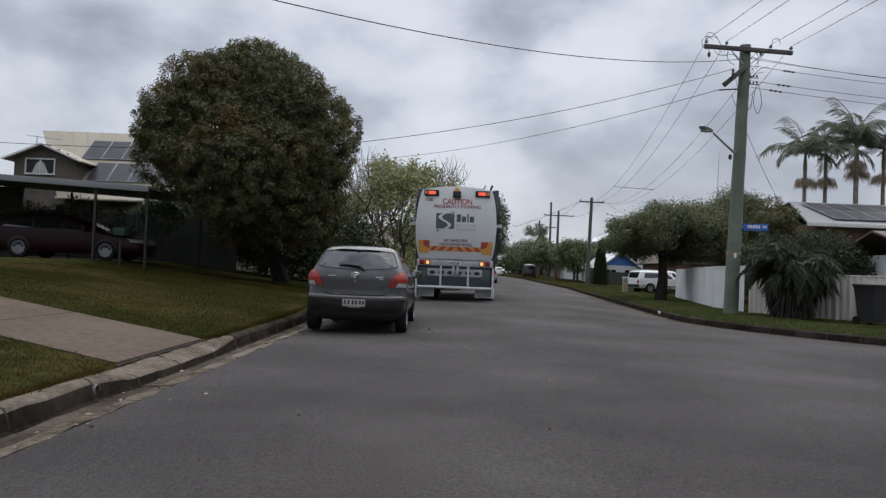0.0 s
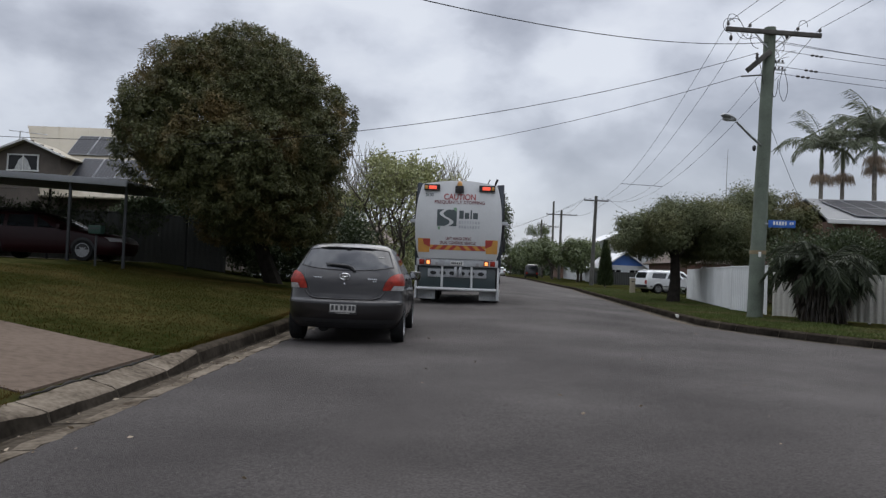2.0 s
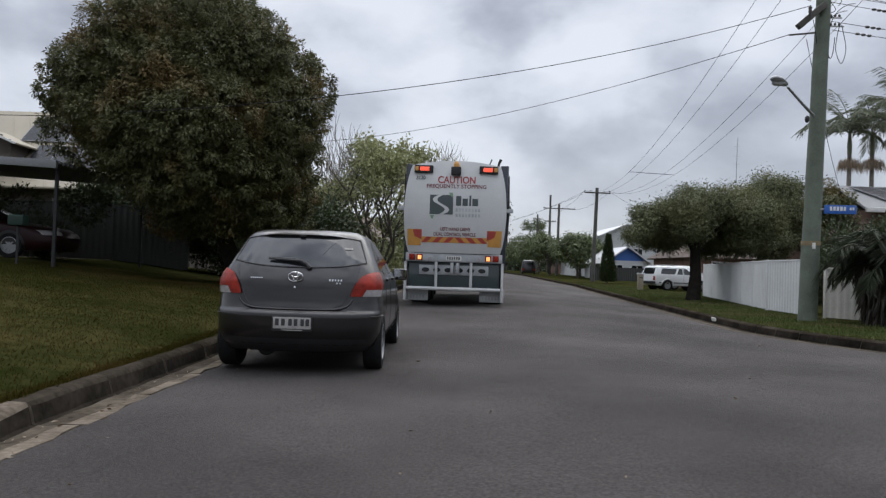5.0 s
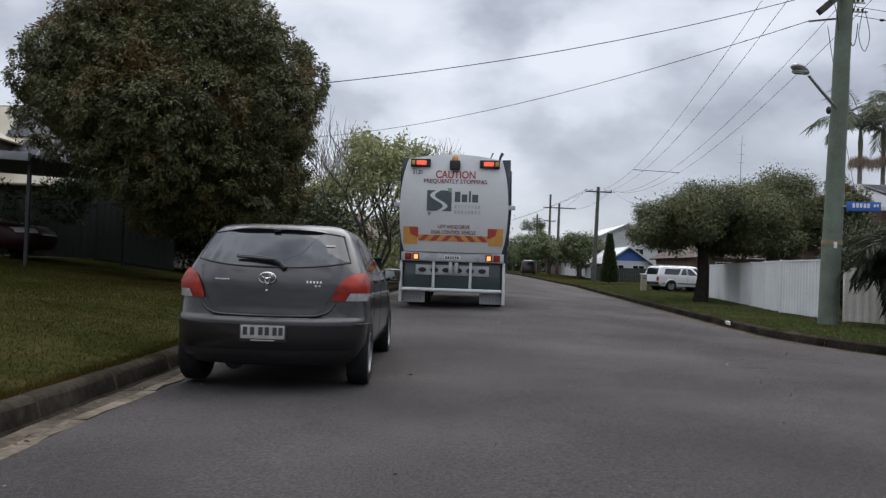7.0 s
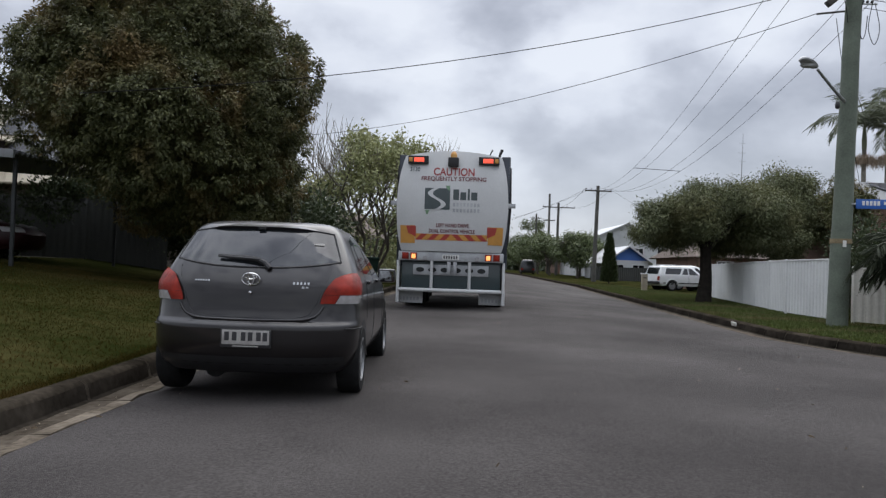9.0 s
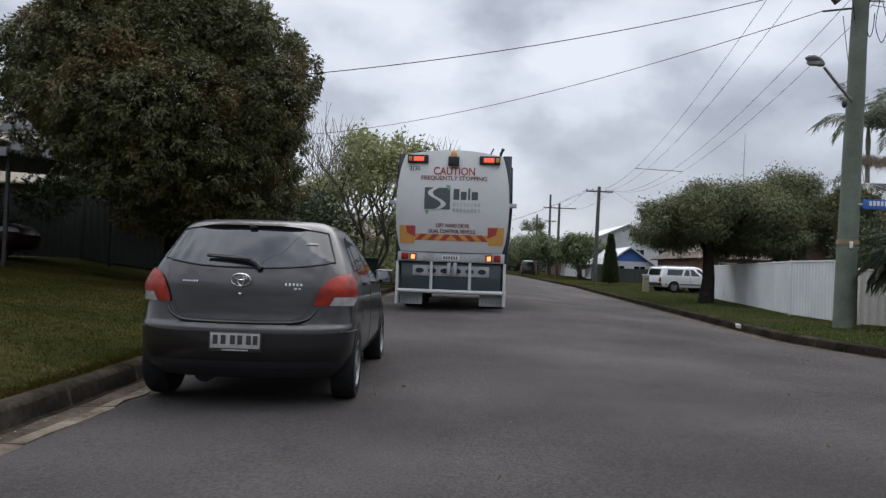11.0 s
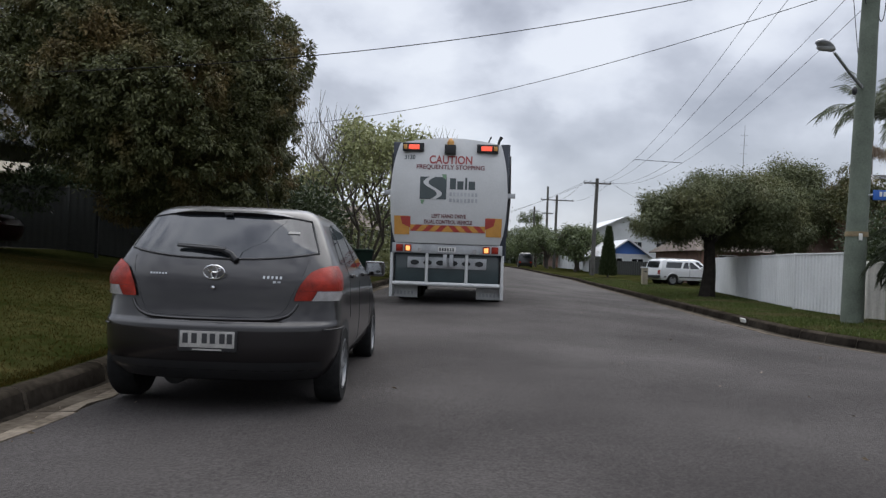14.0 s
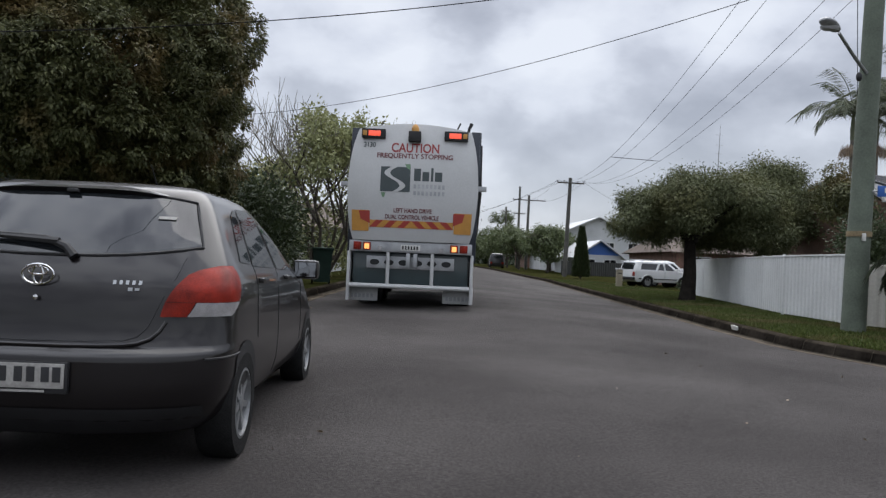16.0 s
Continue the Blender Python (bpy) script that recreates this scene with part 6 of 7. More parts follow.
def loop(cx, cz, rx, rz, a0, a1, y=-0.24, r=0.008):
    """A turn of slack cable in the plane of the crossarm."""
    bm = bmesh.new(); tube(bm, [(cx + rx * math.cos(a), y, cz + rz * math.sin(a)) for a in linspace(a0, a1, 13)], r, 5)
    part("slack_cable", bm, WIRE, t)


loop(-1.0, 8.12, 0.17, 0.20, 0.5, 5.2)
loop(-0.86, 8.10, 0.22, 0.22, 0.2, 2.9)
loop(-0.55, 8.05, 0.26, 0.30, 3.2, 5.6)
loop(-0.18, 7.78, 0.22, 0.28, 2.4, 4.8)
loop(0.30, 7.72, 0.24, 0.20, -0.2, 3.0)
loop(0.38, 7.55, 0.16, 0.18, -1.0, 2.6)
loop(1.05, 8.20, 0.12, 0.13, -0.4, 3.6)
loop(0.75, 6.75, 0.60, 0.55, 1.7, 3.1)
loop(0.85, 6.70, 0.62, 0.75, 1.6, 3.0, -0.3)
loop(0.28, 6.85, 0.10, 0.70, 3.3, 6.0, -0.28, 0.009)
for px in (-0.93, 0.62):
    bm = bmesh.new(); lathe(bm, [(0.012, 0.0), (0.012, -0.05), (0.04, -0.08), (0.05, -0.14), (0.03, -0.2), (0.012, -0.22)], 10, m=pose(px, -0.2, 7.98 + 0.07 * px))
    part("insulator", bm, CERAMIC, t)
bm = bmesh.new(); box(bm, -0.035, 0.035, -0.27, -0.24, 1.72, 1.86, 0.006)
part("tag", bm, PLATE, t)
bm = bmesh.new(); lathe(bm, [(0.218, 1.80), (0.219, 1.80), (0.217, 1.90), (0.214, 1.90)], 20, m=pose(0.035, -0.045, 0))
part("band", bm, AMBER_BAND, t, "faded amber band")
# street light on its arm
lamp = thing("street_light", "grey street light on a short arm on the pole", "street light", pose(8.68, 22.4, 5.05))
bm = bmesh.new(); tube(bm, [(-0.1, -0.1, -0.12), (-0.55, -0.42, 0.10), (-1.05, -0.80, 0.36)], [0.035, 0.03, 0.028], 8)
part("arm", bm, STEEL, lamp)
bm = bmesh.new()
hm = pose(-1.28, -0.96, 0.42, 0, 8, 37)
lathe(bm, [(0.03, 0.26), (0.07, 0.2), (0.105, 0.05), (0.115, -0.12), (0.09, -0.26), (0.03, -0.31)], 14, "X", m=hm @ Matrix.Diagonal((1, 1.15, 0.62, 1)))
part("lamp_head", bm, LAMP_GREY, lamp)
bm = bmesh.new(); lathe(bm, [(0.02, -0.07), (0.075, -0.055), (0.10, -0.02), (0.105, 0.0)], 14, m=pose(-1.33, -1.0, 0.385) @ Matrix.Diagonal((1.6, 1.0, 1, 1)))
part("lens", bm, LAMP_LENS, lamp)
bm = bmesh.new(); lathe(bm, [(0.02, -0.1), (0.05, -0.06), (0.05, 0.02), (0.02, 0.06)], 10, m=pose(-0.33, -0.26, -0.22))
part("photocell", bm, BLACK, lamp)
# street name blade
sign = thing("street_sign", "blue street name sign with white bars on the pole", "sign", pose(8.84, 22.25, 2.66, 0, 0, -8))
bm = bmesh.new(); box(bm, 0.0, 0.70, -0.012, 0.012, 0.0, 0.20, 0.004)
part("blade", bm, SIGN_BLUE, sign)
for k in range(5):
    bm = bmesh.new(); box(bm, 0.12 + 0.075 * k, 0.17 + 0.075 * k, -0.017, -0.012, 0.07, 0.165)
    part("letter_bar", bm, PLATE, sign)
for k in range(2):
    bm = bmesh.new(); box(bm, 0.55 + 0.06 * k, 0.59 + 0.06 * k, -0.017, -0.012, 0.09, 0.15)
    part("letter_bar", bm, PLATE, sign)
bm = bmesh.new(); tube(bm, [(-0.25, 0.15, 0.1), (0.05, 0.02, 0.1)], 0.02, 6)
part("bracket", bm, STEEL, sign)

t2, m2, d2 = power_pole("timber power pole with a crossarm further down the street", (13.8, 72, 0.1), (14.0, 72, 8.65), 0.2, 0.14, 8.2, 2.3, (-3, 1))
power_pole("timber power pole further down the street", (15.0, 100, 0.3), (15.1, 100, 9.6), 0.2, 0.14, 9.0, 4.0, (-3, 1))
power_pole("timber power pole further down the street", (15.9, 113, 0.3), (15.9, 113, 12.0), 0.2, 0.14, 8.2, 1.6, (-3, 1))
power_pole("timber power pole further down the street", (17.4, 138, 0.4), (17.4, 138, 11.0), 0.2, 0.14, 10.2, 1.6, (-3, 1))


def wire(a, b, sag, r=0.012, label="dark overhead wire strung from the power pole"):
    a, b, r = Vector(a), Vector(b), r * 0.78
    n = 26
    bm = bmesh.new()
    tube(bm, [a.lerp(b, k / n) - Vector((0, 0, sag * 4 * (k / n) * (1 - k / n))) for k in range(n + 1)], r, 5)
    return tagged(new("overhead_wire", mesh_of("overhead_wire", bm, WIRE)), label, "cable", "overhead wires")


STREET_SAG = 1.85
arm1 = [Vector((8.64, 22.55, 0.12)) + (m @ Vector((px * 2.55, 0, 0.2))) for px in (-0.48, -0.25, 0.25, 0.48)]
arm2 = [Vector((13.8, 72, 0.1)) + (m2 @ Vector((px * 2.35, 0, 0.2))) for px in (-0.48, -0.25, 0.25, 0.48)]
for a, b in zip(arm1, arm2):
    wire(a, b, STREET_SAG, 0.0085)
    wire(a, a + Vector((1.5, -34, 1.0)), 0.5, 0.009, "dark overhead wire running back over the street")
wire((8.75, 22.3, 7.8), (-8.24, 5.0, 4.71), 0.90, 0.011, "thick dark service cable crossing the street")
wire((8.35, 22.1, 7.425), (-6.04, 19.08, 3.855), 0.43, 0.010, "dark service cable passing through the mango tree")
wire((-8.72, 21.98, 3.26), (-6.2, 24.8, 2.85), 0.06, 0.008, "thin cord from the carport to the mango tree")
wire((-7.2, 24.1, 4.75), (-30.0, 27.5, 6.0), 0.35, 0.012, "dark service cable passing the carport house")
wire((8.2, 22.8, 6.968), (-6.0, 37.88, 6.41), 0.51, 0.011, "dark service cable crossing to the far house")
for dz, e in ((7.85, (26, 26.5, 8.3)), (7.6, (26, 25.8, 8.1)), (7.15, (27, 24.5, 7.2)), (6.95, (27, 24, 6.8)), (7.8, (27, 27, 8.6))):
    wire((8.95, 22.3, dz), e, 0.35, 0.009, "dark overhead wire along the side street")
for dz, e, k0 in ((7.6, (26, 25.8, 8.1), 0.066), (7.15, (27, 24.5, 7.2), 0.05), (6.95, (27, 24, 6.8), 0.036)):
    for j in range(3):
        k = k0 + 0.008 * j
        p = Vector((8.95, 22.3, dz)).lerp(Vector(e), k) - Vector((8.64, 22.55, 0.12 + 0.35 * 4 * k * (1 - k)))
        bm = bmesh.new(); lathe(bm, [(0.01, -0.05), (0.028, -0.04), (0.032, 0.0), (0.028, 0.04), (0.01, 0.05)], 10, "X", m=Matrix.Translation(p))
        part("insulator", bm, CERAMIC, t)
wire((8.45, 22.45, 6.75), (15.6, 33.8, 3.9), 0.3, 0.010, "thin service cable to the corner house")
for px, b in ((-0.48, (14.2, 100, 9.1)), (0.48, (16.2, 100, 9.1)), (-0.25, (4.0, 110, 6.8)), (-0.4, (3.5, 108, 6.2))):
    wire(Vector((13.8, 72, 0.1)) + (m2 @ Vector((px * 2.35, 0, 0.2))), b, 0.7, 0.014)
wire(Vector((13.8, 72, 0.1)) + (m2 @ Vector((1.0, 0, 0.2))), (22.5, 76, 6.2), 0.4, 0.012)
bm = bmesh.new(); tube(bm, [arm1[k].lerp(arm2[k], 0.455) - Vector((0, 0, STREET_SAG * 4 * 0.455 * 0.545)) for k in (0, 1, 2, 3)], 0.014, 5)
tagged(new("spreader_bar", mesh_of("spreader_bar", bm, WIRE)), "thin spreader bar holding the street wires apart", "cable")

# ---- fences ----
FENCE_WHITE = material("white_steel_sheet", (0.60, 0.61, 0.60), 0.5, var=0.06, scale=0.8, fine=20, bump=0.03, per="object", spread=0.06)
FENCE_CREAM = material("cream_steel_sheet", (0.46, 0.44, 0.39), 0.55, var=0.07, scale=0.8, fine=20, bump=0.03, per="object", spread=0.06)
FENCE_GREEN = material("dark_green_sheet", (0.028, 0.030, 0.026), 0.6, var=0.12, scale=0.8, fine=20, bump=0.04, per="object", spread=0.1)


def sheet_fence(name, label, path, h, mat, panel=2.35, rib=0.014):
    """Ribbed steel panels between posts, with a capping rail, following the ground."""
    t = thing(name, label, "fence", Matrix())
    for a, b in zip(path, path[1:]):
        a, b = Vector(a), Vector(b)
        n = max(1, round((b - a).length / panel))
        for k in range(n):
            p, q = a.lerp(b, k / n), a.lerp(b, (k + 1) / n)
            d = (q - p).normalized()
            nr = Vector((-d.y, d.x))
            z = verge_z(p.x, p.y)
            dz = verge_z(q.x, q.y) - z
            L = (q - p).length
            bm = bmesh.new()
            m = int(L / 0.19) * 4
            def fn(u, v, p=p, d=d, nr=nr, L=L, dz=dz, z=z):
                w = rib * (1 if int(round(u * m)) % 4 in (1, 2) else -1)
                s = p + d * (0.03 + (L - 0.06) * u) + nr * w
                return (s.x, s.y, z + dz * u + 0.03 + (h - 0.06) * v)
            sheet(bm, fn, linspace(0, 1, m + 1), [0, 1])
            part("panel", bm, mat, t, flat=True)
            bm = bmesh.new(); box(bm, -0.03, 0.03, -0.025, 0.025, -0.1, h + 0.02, 0.006, pose(p.x, p.y, z, 0, 0, math.degrees(math.atan2(d.y, d.x))))
            part("post", bm, mat, t)
            bm = bmesh.new(); box(bm, 0.03, L - 0.03, -0.022, 0.022, h - 0.04, h, 0.006, Matrix.Translation((p.x, p.y, z)) @ Matrix.Rotation(math.atan2(d.y, d.x), 4, "Z") @ Matrix.Rotation(-math.atan2(dz, L), 4, "Y"))
            part("capping", bm, mat, t)
    return t


sheet_fence("steel_fence", "tall white ribbed steel fence along the verge", [(12.6, 40.6), (11.65, 35.8), (9.95, 27.7), (9.72, 24.2)], 1.52, FENCE_WHITE)
sheet_fence("steel_fence", "cream ribbed steel fence along the side street", [(9.85, 24.1), (11.3, 21.6), (13.2, 18.4), (17.5, 15.8), (30, 15.4)], 1.30, FENCE_CREAM)
sheet_fence("steel_fence", "dark green ribbed steel fence behind the lawn", [(-22, 27.6), (-7.85, 28.7)], 1.78, FENCE_GREEN, rib=0.005)

sheet_fence("steel_fence", "low dark fence before the blue gabled house", [(14.7, 77.5), (21.0, 77.5)], 1.3, FENCE_GREEN)


def wheelie_bin(x, y, rz, body, lid, label):
    t = thing("wheelie_bin", label, "bin", pose(x, y, verge_z(x, y), 0, 0, rz))
    bm = bmesh.new()
    sec = [(0.22, 0.24, 0.06), (0.24, 0.27, 0.5), (0.28, 0.32, 0.95), (0.30, 0.34, 1.0)]
    sheet(bm, lambda k, a: (sec[int(k)][0] * max(-1, min(1, 1.5 * math.cos(a))), sec[int(k)][1] * max(-1, min(1, 1.5 * math.sin(a))), sec[int(k)][2]), [0.0, 1.0, 2.0, 3.0], linspace(0, 2 * math.pi, 25))
    part("tub", bm, body, t)
    bm = bmesh.new(); box(bm, -0.31, 0.31, -0.37, 0.36, 1.0, 1.06, 0.025)
    part("lid", bm, lid, t)
    for sd in (1, -1):
        bm = bmesh.new(); lathe(bm, [(0.1, -0.025), (0.1, 0.025)], 16, "X", m=pose(sd * 0.25, 0.26, 0.1))
        part("wheel", bm, RUBBER, t)
    bm = bmesh.new(); tube(bm, [(-0.22, 0.34, 0.98), (-0.2, 0.42, 1.0), (0.2, 0.42, 1.0), (0.22, 0.34, 0.98)], 0.018, 6)
    part("handle", bm, BLACK, t)


GREEN_BIN = material("green_bin_plastic", (0.014, 0.032, 0.024), 0.6, spec=0.25, var=0.1, scale=4, fine=60, bump=0.05)
wheelie_bin(11.35, 19.9, 20, BLACK, BLACK, "black wheelie bin beside the cream fence")
wheelie_bin(-2.15, 31.0, 10, GREEN_BIN, GREEN_BIN, "dark green wheelie bin at the kerb")

# ---- houses ----
ROOF_CREAM = material("cream_roof_sheet", (0.25, 0.22, 0.16), 0.55, var=0.06, scale=0.5, fine=18, bump=0.05)
BOARDS = material("brown_boards", (0.075, 0.062, 0.05), 0.8, var=0.15, scale=1.2, fine=24, bump=0.2)
SOLAR = material("solar_cells", (0.016, 0.017, 0.022), 0.5, var=0.12, scale=6, fine=60, bump=0.02, spec=0.25)
WALL_WHITE = material("white_wall", (0.45, 0.46, 0.46), 0.8, var=0.06, scale=0.8, fine=30, bump=0.08)
WALL_BLUE = material("blue_wall", (0.045, 0.12, 0.36), 0.7, var=0.08, scale=0.8, fine=30, bump=0.08)
BRICK = material("brown_brick", (0.13, 0.075, 0.055), 0.9, var=0.2, scale=2, fine=30, bump=0.3)
ROOF_GREY = material("grey_roof_sheet", (0.16, 0.165, 0.17), 0.55, var=0.08, scale=0.6, fine=18, bump=0.05)
ROOF_PALE = material("pale_roof_sheet", (0.52, 0.53, 0.54), 0.5, var=0.06, scale=0.6, fine=18, bump=0.05)
ROOF_TILE = material("brown_roof_tile", (0.10, 0.075, 0.06), 0.85, var=0.2, scale=2, fine=22, bump=0.35)
GUTTER = material("white_gutter", (0.55, 0.55, 0.53), 0.5, var=0.05, scale=2, fine=40, bump=0.02)
FRAME_GREY = material("panel_frame", (0.20, 0.205, 0.215), 0.5, 0.3, var=0.1, scale=5, fine=60, bump=0.02, spec=0.3)
CURTAIN = material("curtain", (0.38, 0.38, 0.37), 0.9, var=0.2, scale=5, fine=40, bump=0.1)


def slab(bm, a, b, c, d, th):
    """A sloping roof sheet through four corners with thickness th."""
    vs = [Vector(p) for p in (a, b, c, d)]
    n = (vs[1] - vs[0]).cross(vs[3] - vs[0]).normalized()
    if n.z < 0:
        n = -n
    lo = [bm.verts.new(v - n * th) for v in vs]
    hi = [bm.verts.new(v) for v in vs]
    bm.faces.new(hi); bm.faces.new(lo[::-1])
    for k in range(4):
        bm.faces.new((hi[k], hi[(k + 1) % 4], lo[(k + 1) % 4], lo[k]))
    return bm


def solar_array(parent, origin, ux, uy, nx, ny, w, h):
    """Framed solar panels laid on a roof plane."""
    o, ux, uy = Vector(origin), Vector(ux).normalized(), Vector(uy).normalized()
    n = ux.cross(uy)
    for i in range(nx):
        for j in range(ny):
            p = o + ux * i * (w + 0.03) + uy * j * (h + 0.03)
            m = Matrix.Translation(p) @ Matrix((ux, uy, n)).transposed().to_4x4()
            bm = bmesh.new(); box(bm, 0, w, 0, h, 0.05, 0.09, 0.006)
            f = part("solar_panel", bm, FRAME_GREY, parent, at=m)
            cells = bmesh.new()
            for a in range(6):
                for b in range(10):
                    box(cells, 0.03 + a * (w - 0.06) / 6 + 0.004, 0.03 + (a + 1) * (w - 0.06) / 6 - 0.004, 0.03 + b * (h - 0.06) / 10 + 0.004, 0.03 + (b + 1) * (h - 0.06) / 10 - 0.004, 0.088, 0.094)
            part("cell_grid", cells, SOLAR, f)


def window(parent, x0, x1, z0, z1, y, bays=2, frame=GUTTER, glass=HOUSE_GLASS):
    bm = bmesh.new()
    for a, b, c, e in ((x0 - 0.06, x1 + 0.06, z1, z1 + 0.06), (x0 - 0.08, x1 + 0.08, z0 - 0.07, z0), (x0 - 0.06, x0, z0, z1), (x1, x1 + 0.06, z0, z1)):
        box(bm, a, b, y - 0.05, y + 0.06, c, e, 0.006)
    for k in range(1, bays):
        xm = x0 + (x1 - x0) * k / bays
        box(bm, xm - 0.025, xm + 0.025, y - 0.04, y + 0.04, z0, z1)
    w = part("window", bm, frame, parent)
    for k in range(bays):
        a, b = x0 + (x1 - x0) * k / bays, x0 + (x1 - x0) * (k + 1) / bays
        bm = bmesh.new(); box(bm, a + 0.01, b - 0.01, y - 0.01, y + 0.0, z0 + 0.01, z1 - 0.01)
        part("pane", bm, glass, w)
    return w


def boards(parent, x0, x1, z0, z1, y, mat, pitch=0.19, clip=None):
    """Lapped boards on a wall that faces -y; clip(z) gives the run of a gable."""
    z = z0
    while z < z1 - 0.02:
        a, b = clip(z + pitch / 2) if clip else (x0, x1)
        if b - a > 0.1:
            bm = bmesh.new()
            vs = [bm.verts.new(p) for p in ((a, y - 0.022, z), (b, y - 0.022, z), (b, y - 0.004, z + pitch), (a, y - 0.004, z + pitch), (a, y, z), (b, y, z))]
            bm.faces.new((vs[0], vs[1], vs[2], vs[3])); bm.faces.new((vs[0], vs[4], vs[5], vs[1]))
            part("board", bm, mat, parent, flat=True)
        z += pitch


def left_house():
    t = thing("house", "two-storey brown weatherboard house with a cream roof and solar panels", "house", Matrix())
    eave, ridge = (35.9, 3.925), (40.5, 7.85)
    bm = bmesh.new(); box(bm, -27.0, -10.5, 36.8, 45.0, 0.6, 4.3)
    part("wall", bm, BOARDS, t)
    boards(t, -27.0, -10.5, 2.2, 4.3, 36.8, BOARDS)
    bm = bmesh.new(); slab(bm, (-18.58, eave[0], eave[1]), (-10.0, eave[0], eave[1]), (-10.0, ridge[0], ridge[1]), (-21.9, ridge[0], ridge[1]), 0.08)
    slab(bm, (-21.9, ridge[0], ridge[1]), (-10.0, ridge[0], ridge[1]), (-10.0, 44.8, 4.2), (-21.9, 44.8, 4.2), 0.08)
    part("roof", bm, ROOF_CREAM, t, "cream ribbed sheet roof")
    k = 0
    while k < 15:
        u = k / 15
        bm = bmesh.new(); tube(bm, [(-18.58 + 8.58 * u, eave[0], eave[1] + 0.02), (-21.9 + 11.9 * u, ridge[0], ridge[1] + 0.02)], 0.022, 4)
        part("roof_rib", bm, ROOF_CREAM, t)
        k += 1
    bm = bmesh.new(); tube(bm, [(-18.65, eave[0] - 0.04, eave[1] - 0.05), (-10.0, eave[0] - 0.04, eave[1] - 0.05)], 0.07, 8)
    part("gutter", bm, ROOF_CREAM, t)
    # gabled bay
    gx, gz, gy = -19.55, 6.5, 36.4
    bm = bmesh.new()
    vs = [bm.verts.new(p) for p in ((-21.0, gy, 1.0), (-18.0, gy, 1.0), (-18.0, gy, 5.85), (gx, gy, gz - 0.1), (-21.0, gy, 5.85), (-21.0, 41, 1.0), (-18.0, 41, 1.0), (-18.0, 41, 5.85), (gx, 41, gz - 0.1), (-21.0, 41, 5.85))]
    for q in ((0, 1, 2, 3, 4), (9, 8, 7, 6, 5), (1, 6, 7, 2), (0, 4, 9, 5)):
        bm.faces.new([vs[i] for i in q])
    bay = part("bay", bm, BOARDS, t)
    boards(t, -21.0, -18.0, 4.2, 6.45, gy, BOARDS, 0.19, lambda z: (-21.0, -18.0) if z < 5.85 else (gx - (gz - z) / (gz - 5.85) * 1.45, gx + (gz - z) / (gz - 5.85) * 1.55))
    bm = bmesh.new()
    slab(bm, (-21.4, gy - 0.35, 5.72), (gx, gy - 0.35, gz), (gx, 40.0, gz), (-21.4, 40.0, 5.72), 0.07)
    slab(bm, (-17.65, gy - 0.35, 5.72), (gx, gy - 0.35, gz), (gx, 40.0, gz), (-17.65, 40.0, 5.72), 0.07)
    part("bay_roof", bm, ROOF_CREAM, t)
    for e in (-21.42, -17.63):
        bm = bmesh.new(); tube(bm, [(e, gy - 0.37, 5.69), (gx, gy - 0.37, gz - 0.02)], 0.06, 4)
        part("bargeboard", bm, GUTTER, t)
    w = window(bay, -20.4, -19.05, 5.08, 5.75, gy - 0.03)
    for sd in (1, -1):
        bm = bmesh.new()
        vs = [bm.verts.new(p) for p in ((-19.725 + sd * 0.40, gy - 0.045, 5.09), (-19.725 + sd * 0.03, gy - 0.045, 5.09), (-19.725 + sd * 0.03, gy - 0.045, 5.70), (-19.725 + sd * 0.20, gy - 0.045, 5.55))]
        bm.faces.new(vs)
        part("curtain", bm, CURTAIN, w)
    up = Vector((0, ridge[0] - eave[0], ridge[1] - eave[1]))
    solar_array(t, (-18.75, 38.45, 6.10), (1, 0, 0), up, 4, 1, 1.0, 1.75)
    solar_array(t, (-17.75, 36.95, 4.82), (1, 0, 0), up, 5, 1, 1.0, 1.65)
    bm = bmesh.new()
    tube(bm, [(-20.3, 37, 6.3), (-20.3, 37, 7.0)], 0.025, 6)
    tube(bm, [(-20.8, 37, 7.0), (-19.0, 37, 6.85)], 0.015, 5)
    for k in range(6):
        tube(bm, [(-20.7 + 0.3 * k, 36.75, 6.99 - 0.025 * k), (-20.7 + 0.3 * k, 37.25, 6.99 - 0.025 * k)], 0.009, 4)
    part("aerial", bm, STEEL, t)


left_house()


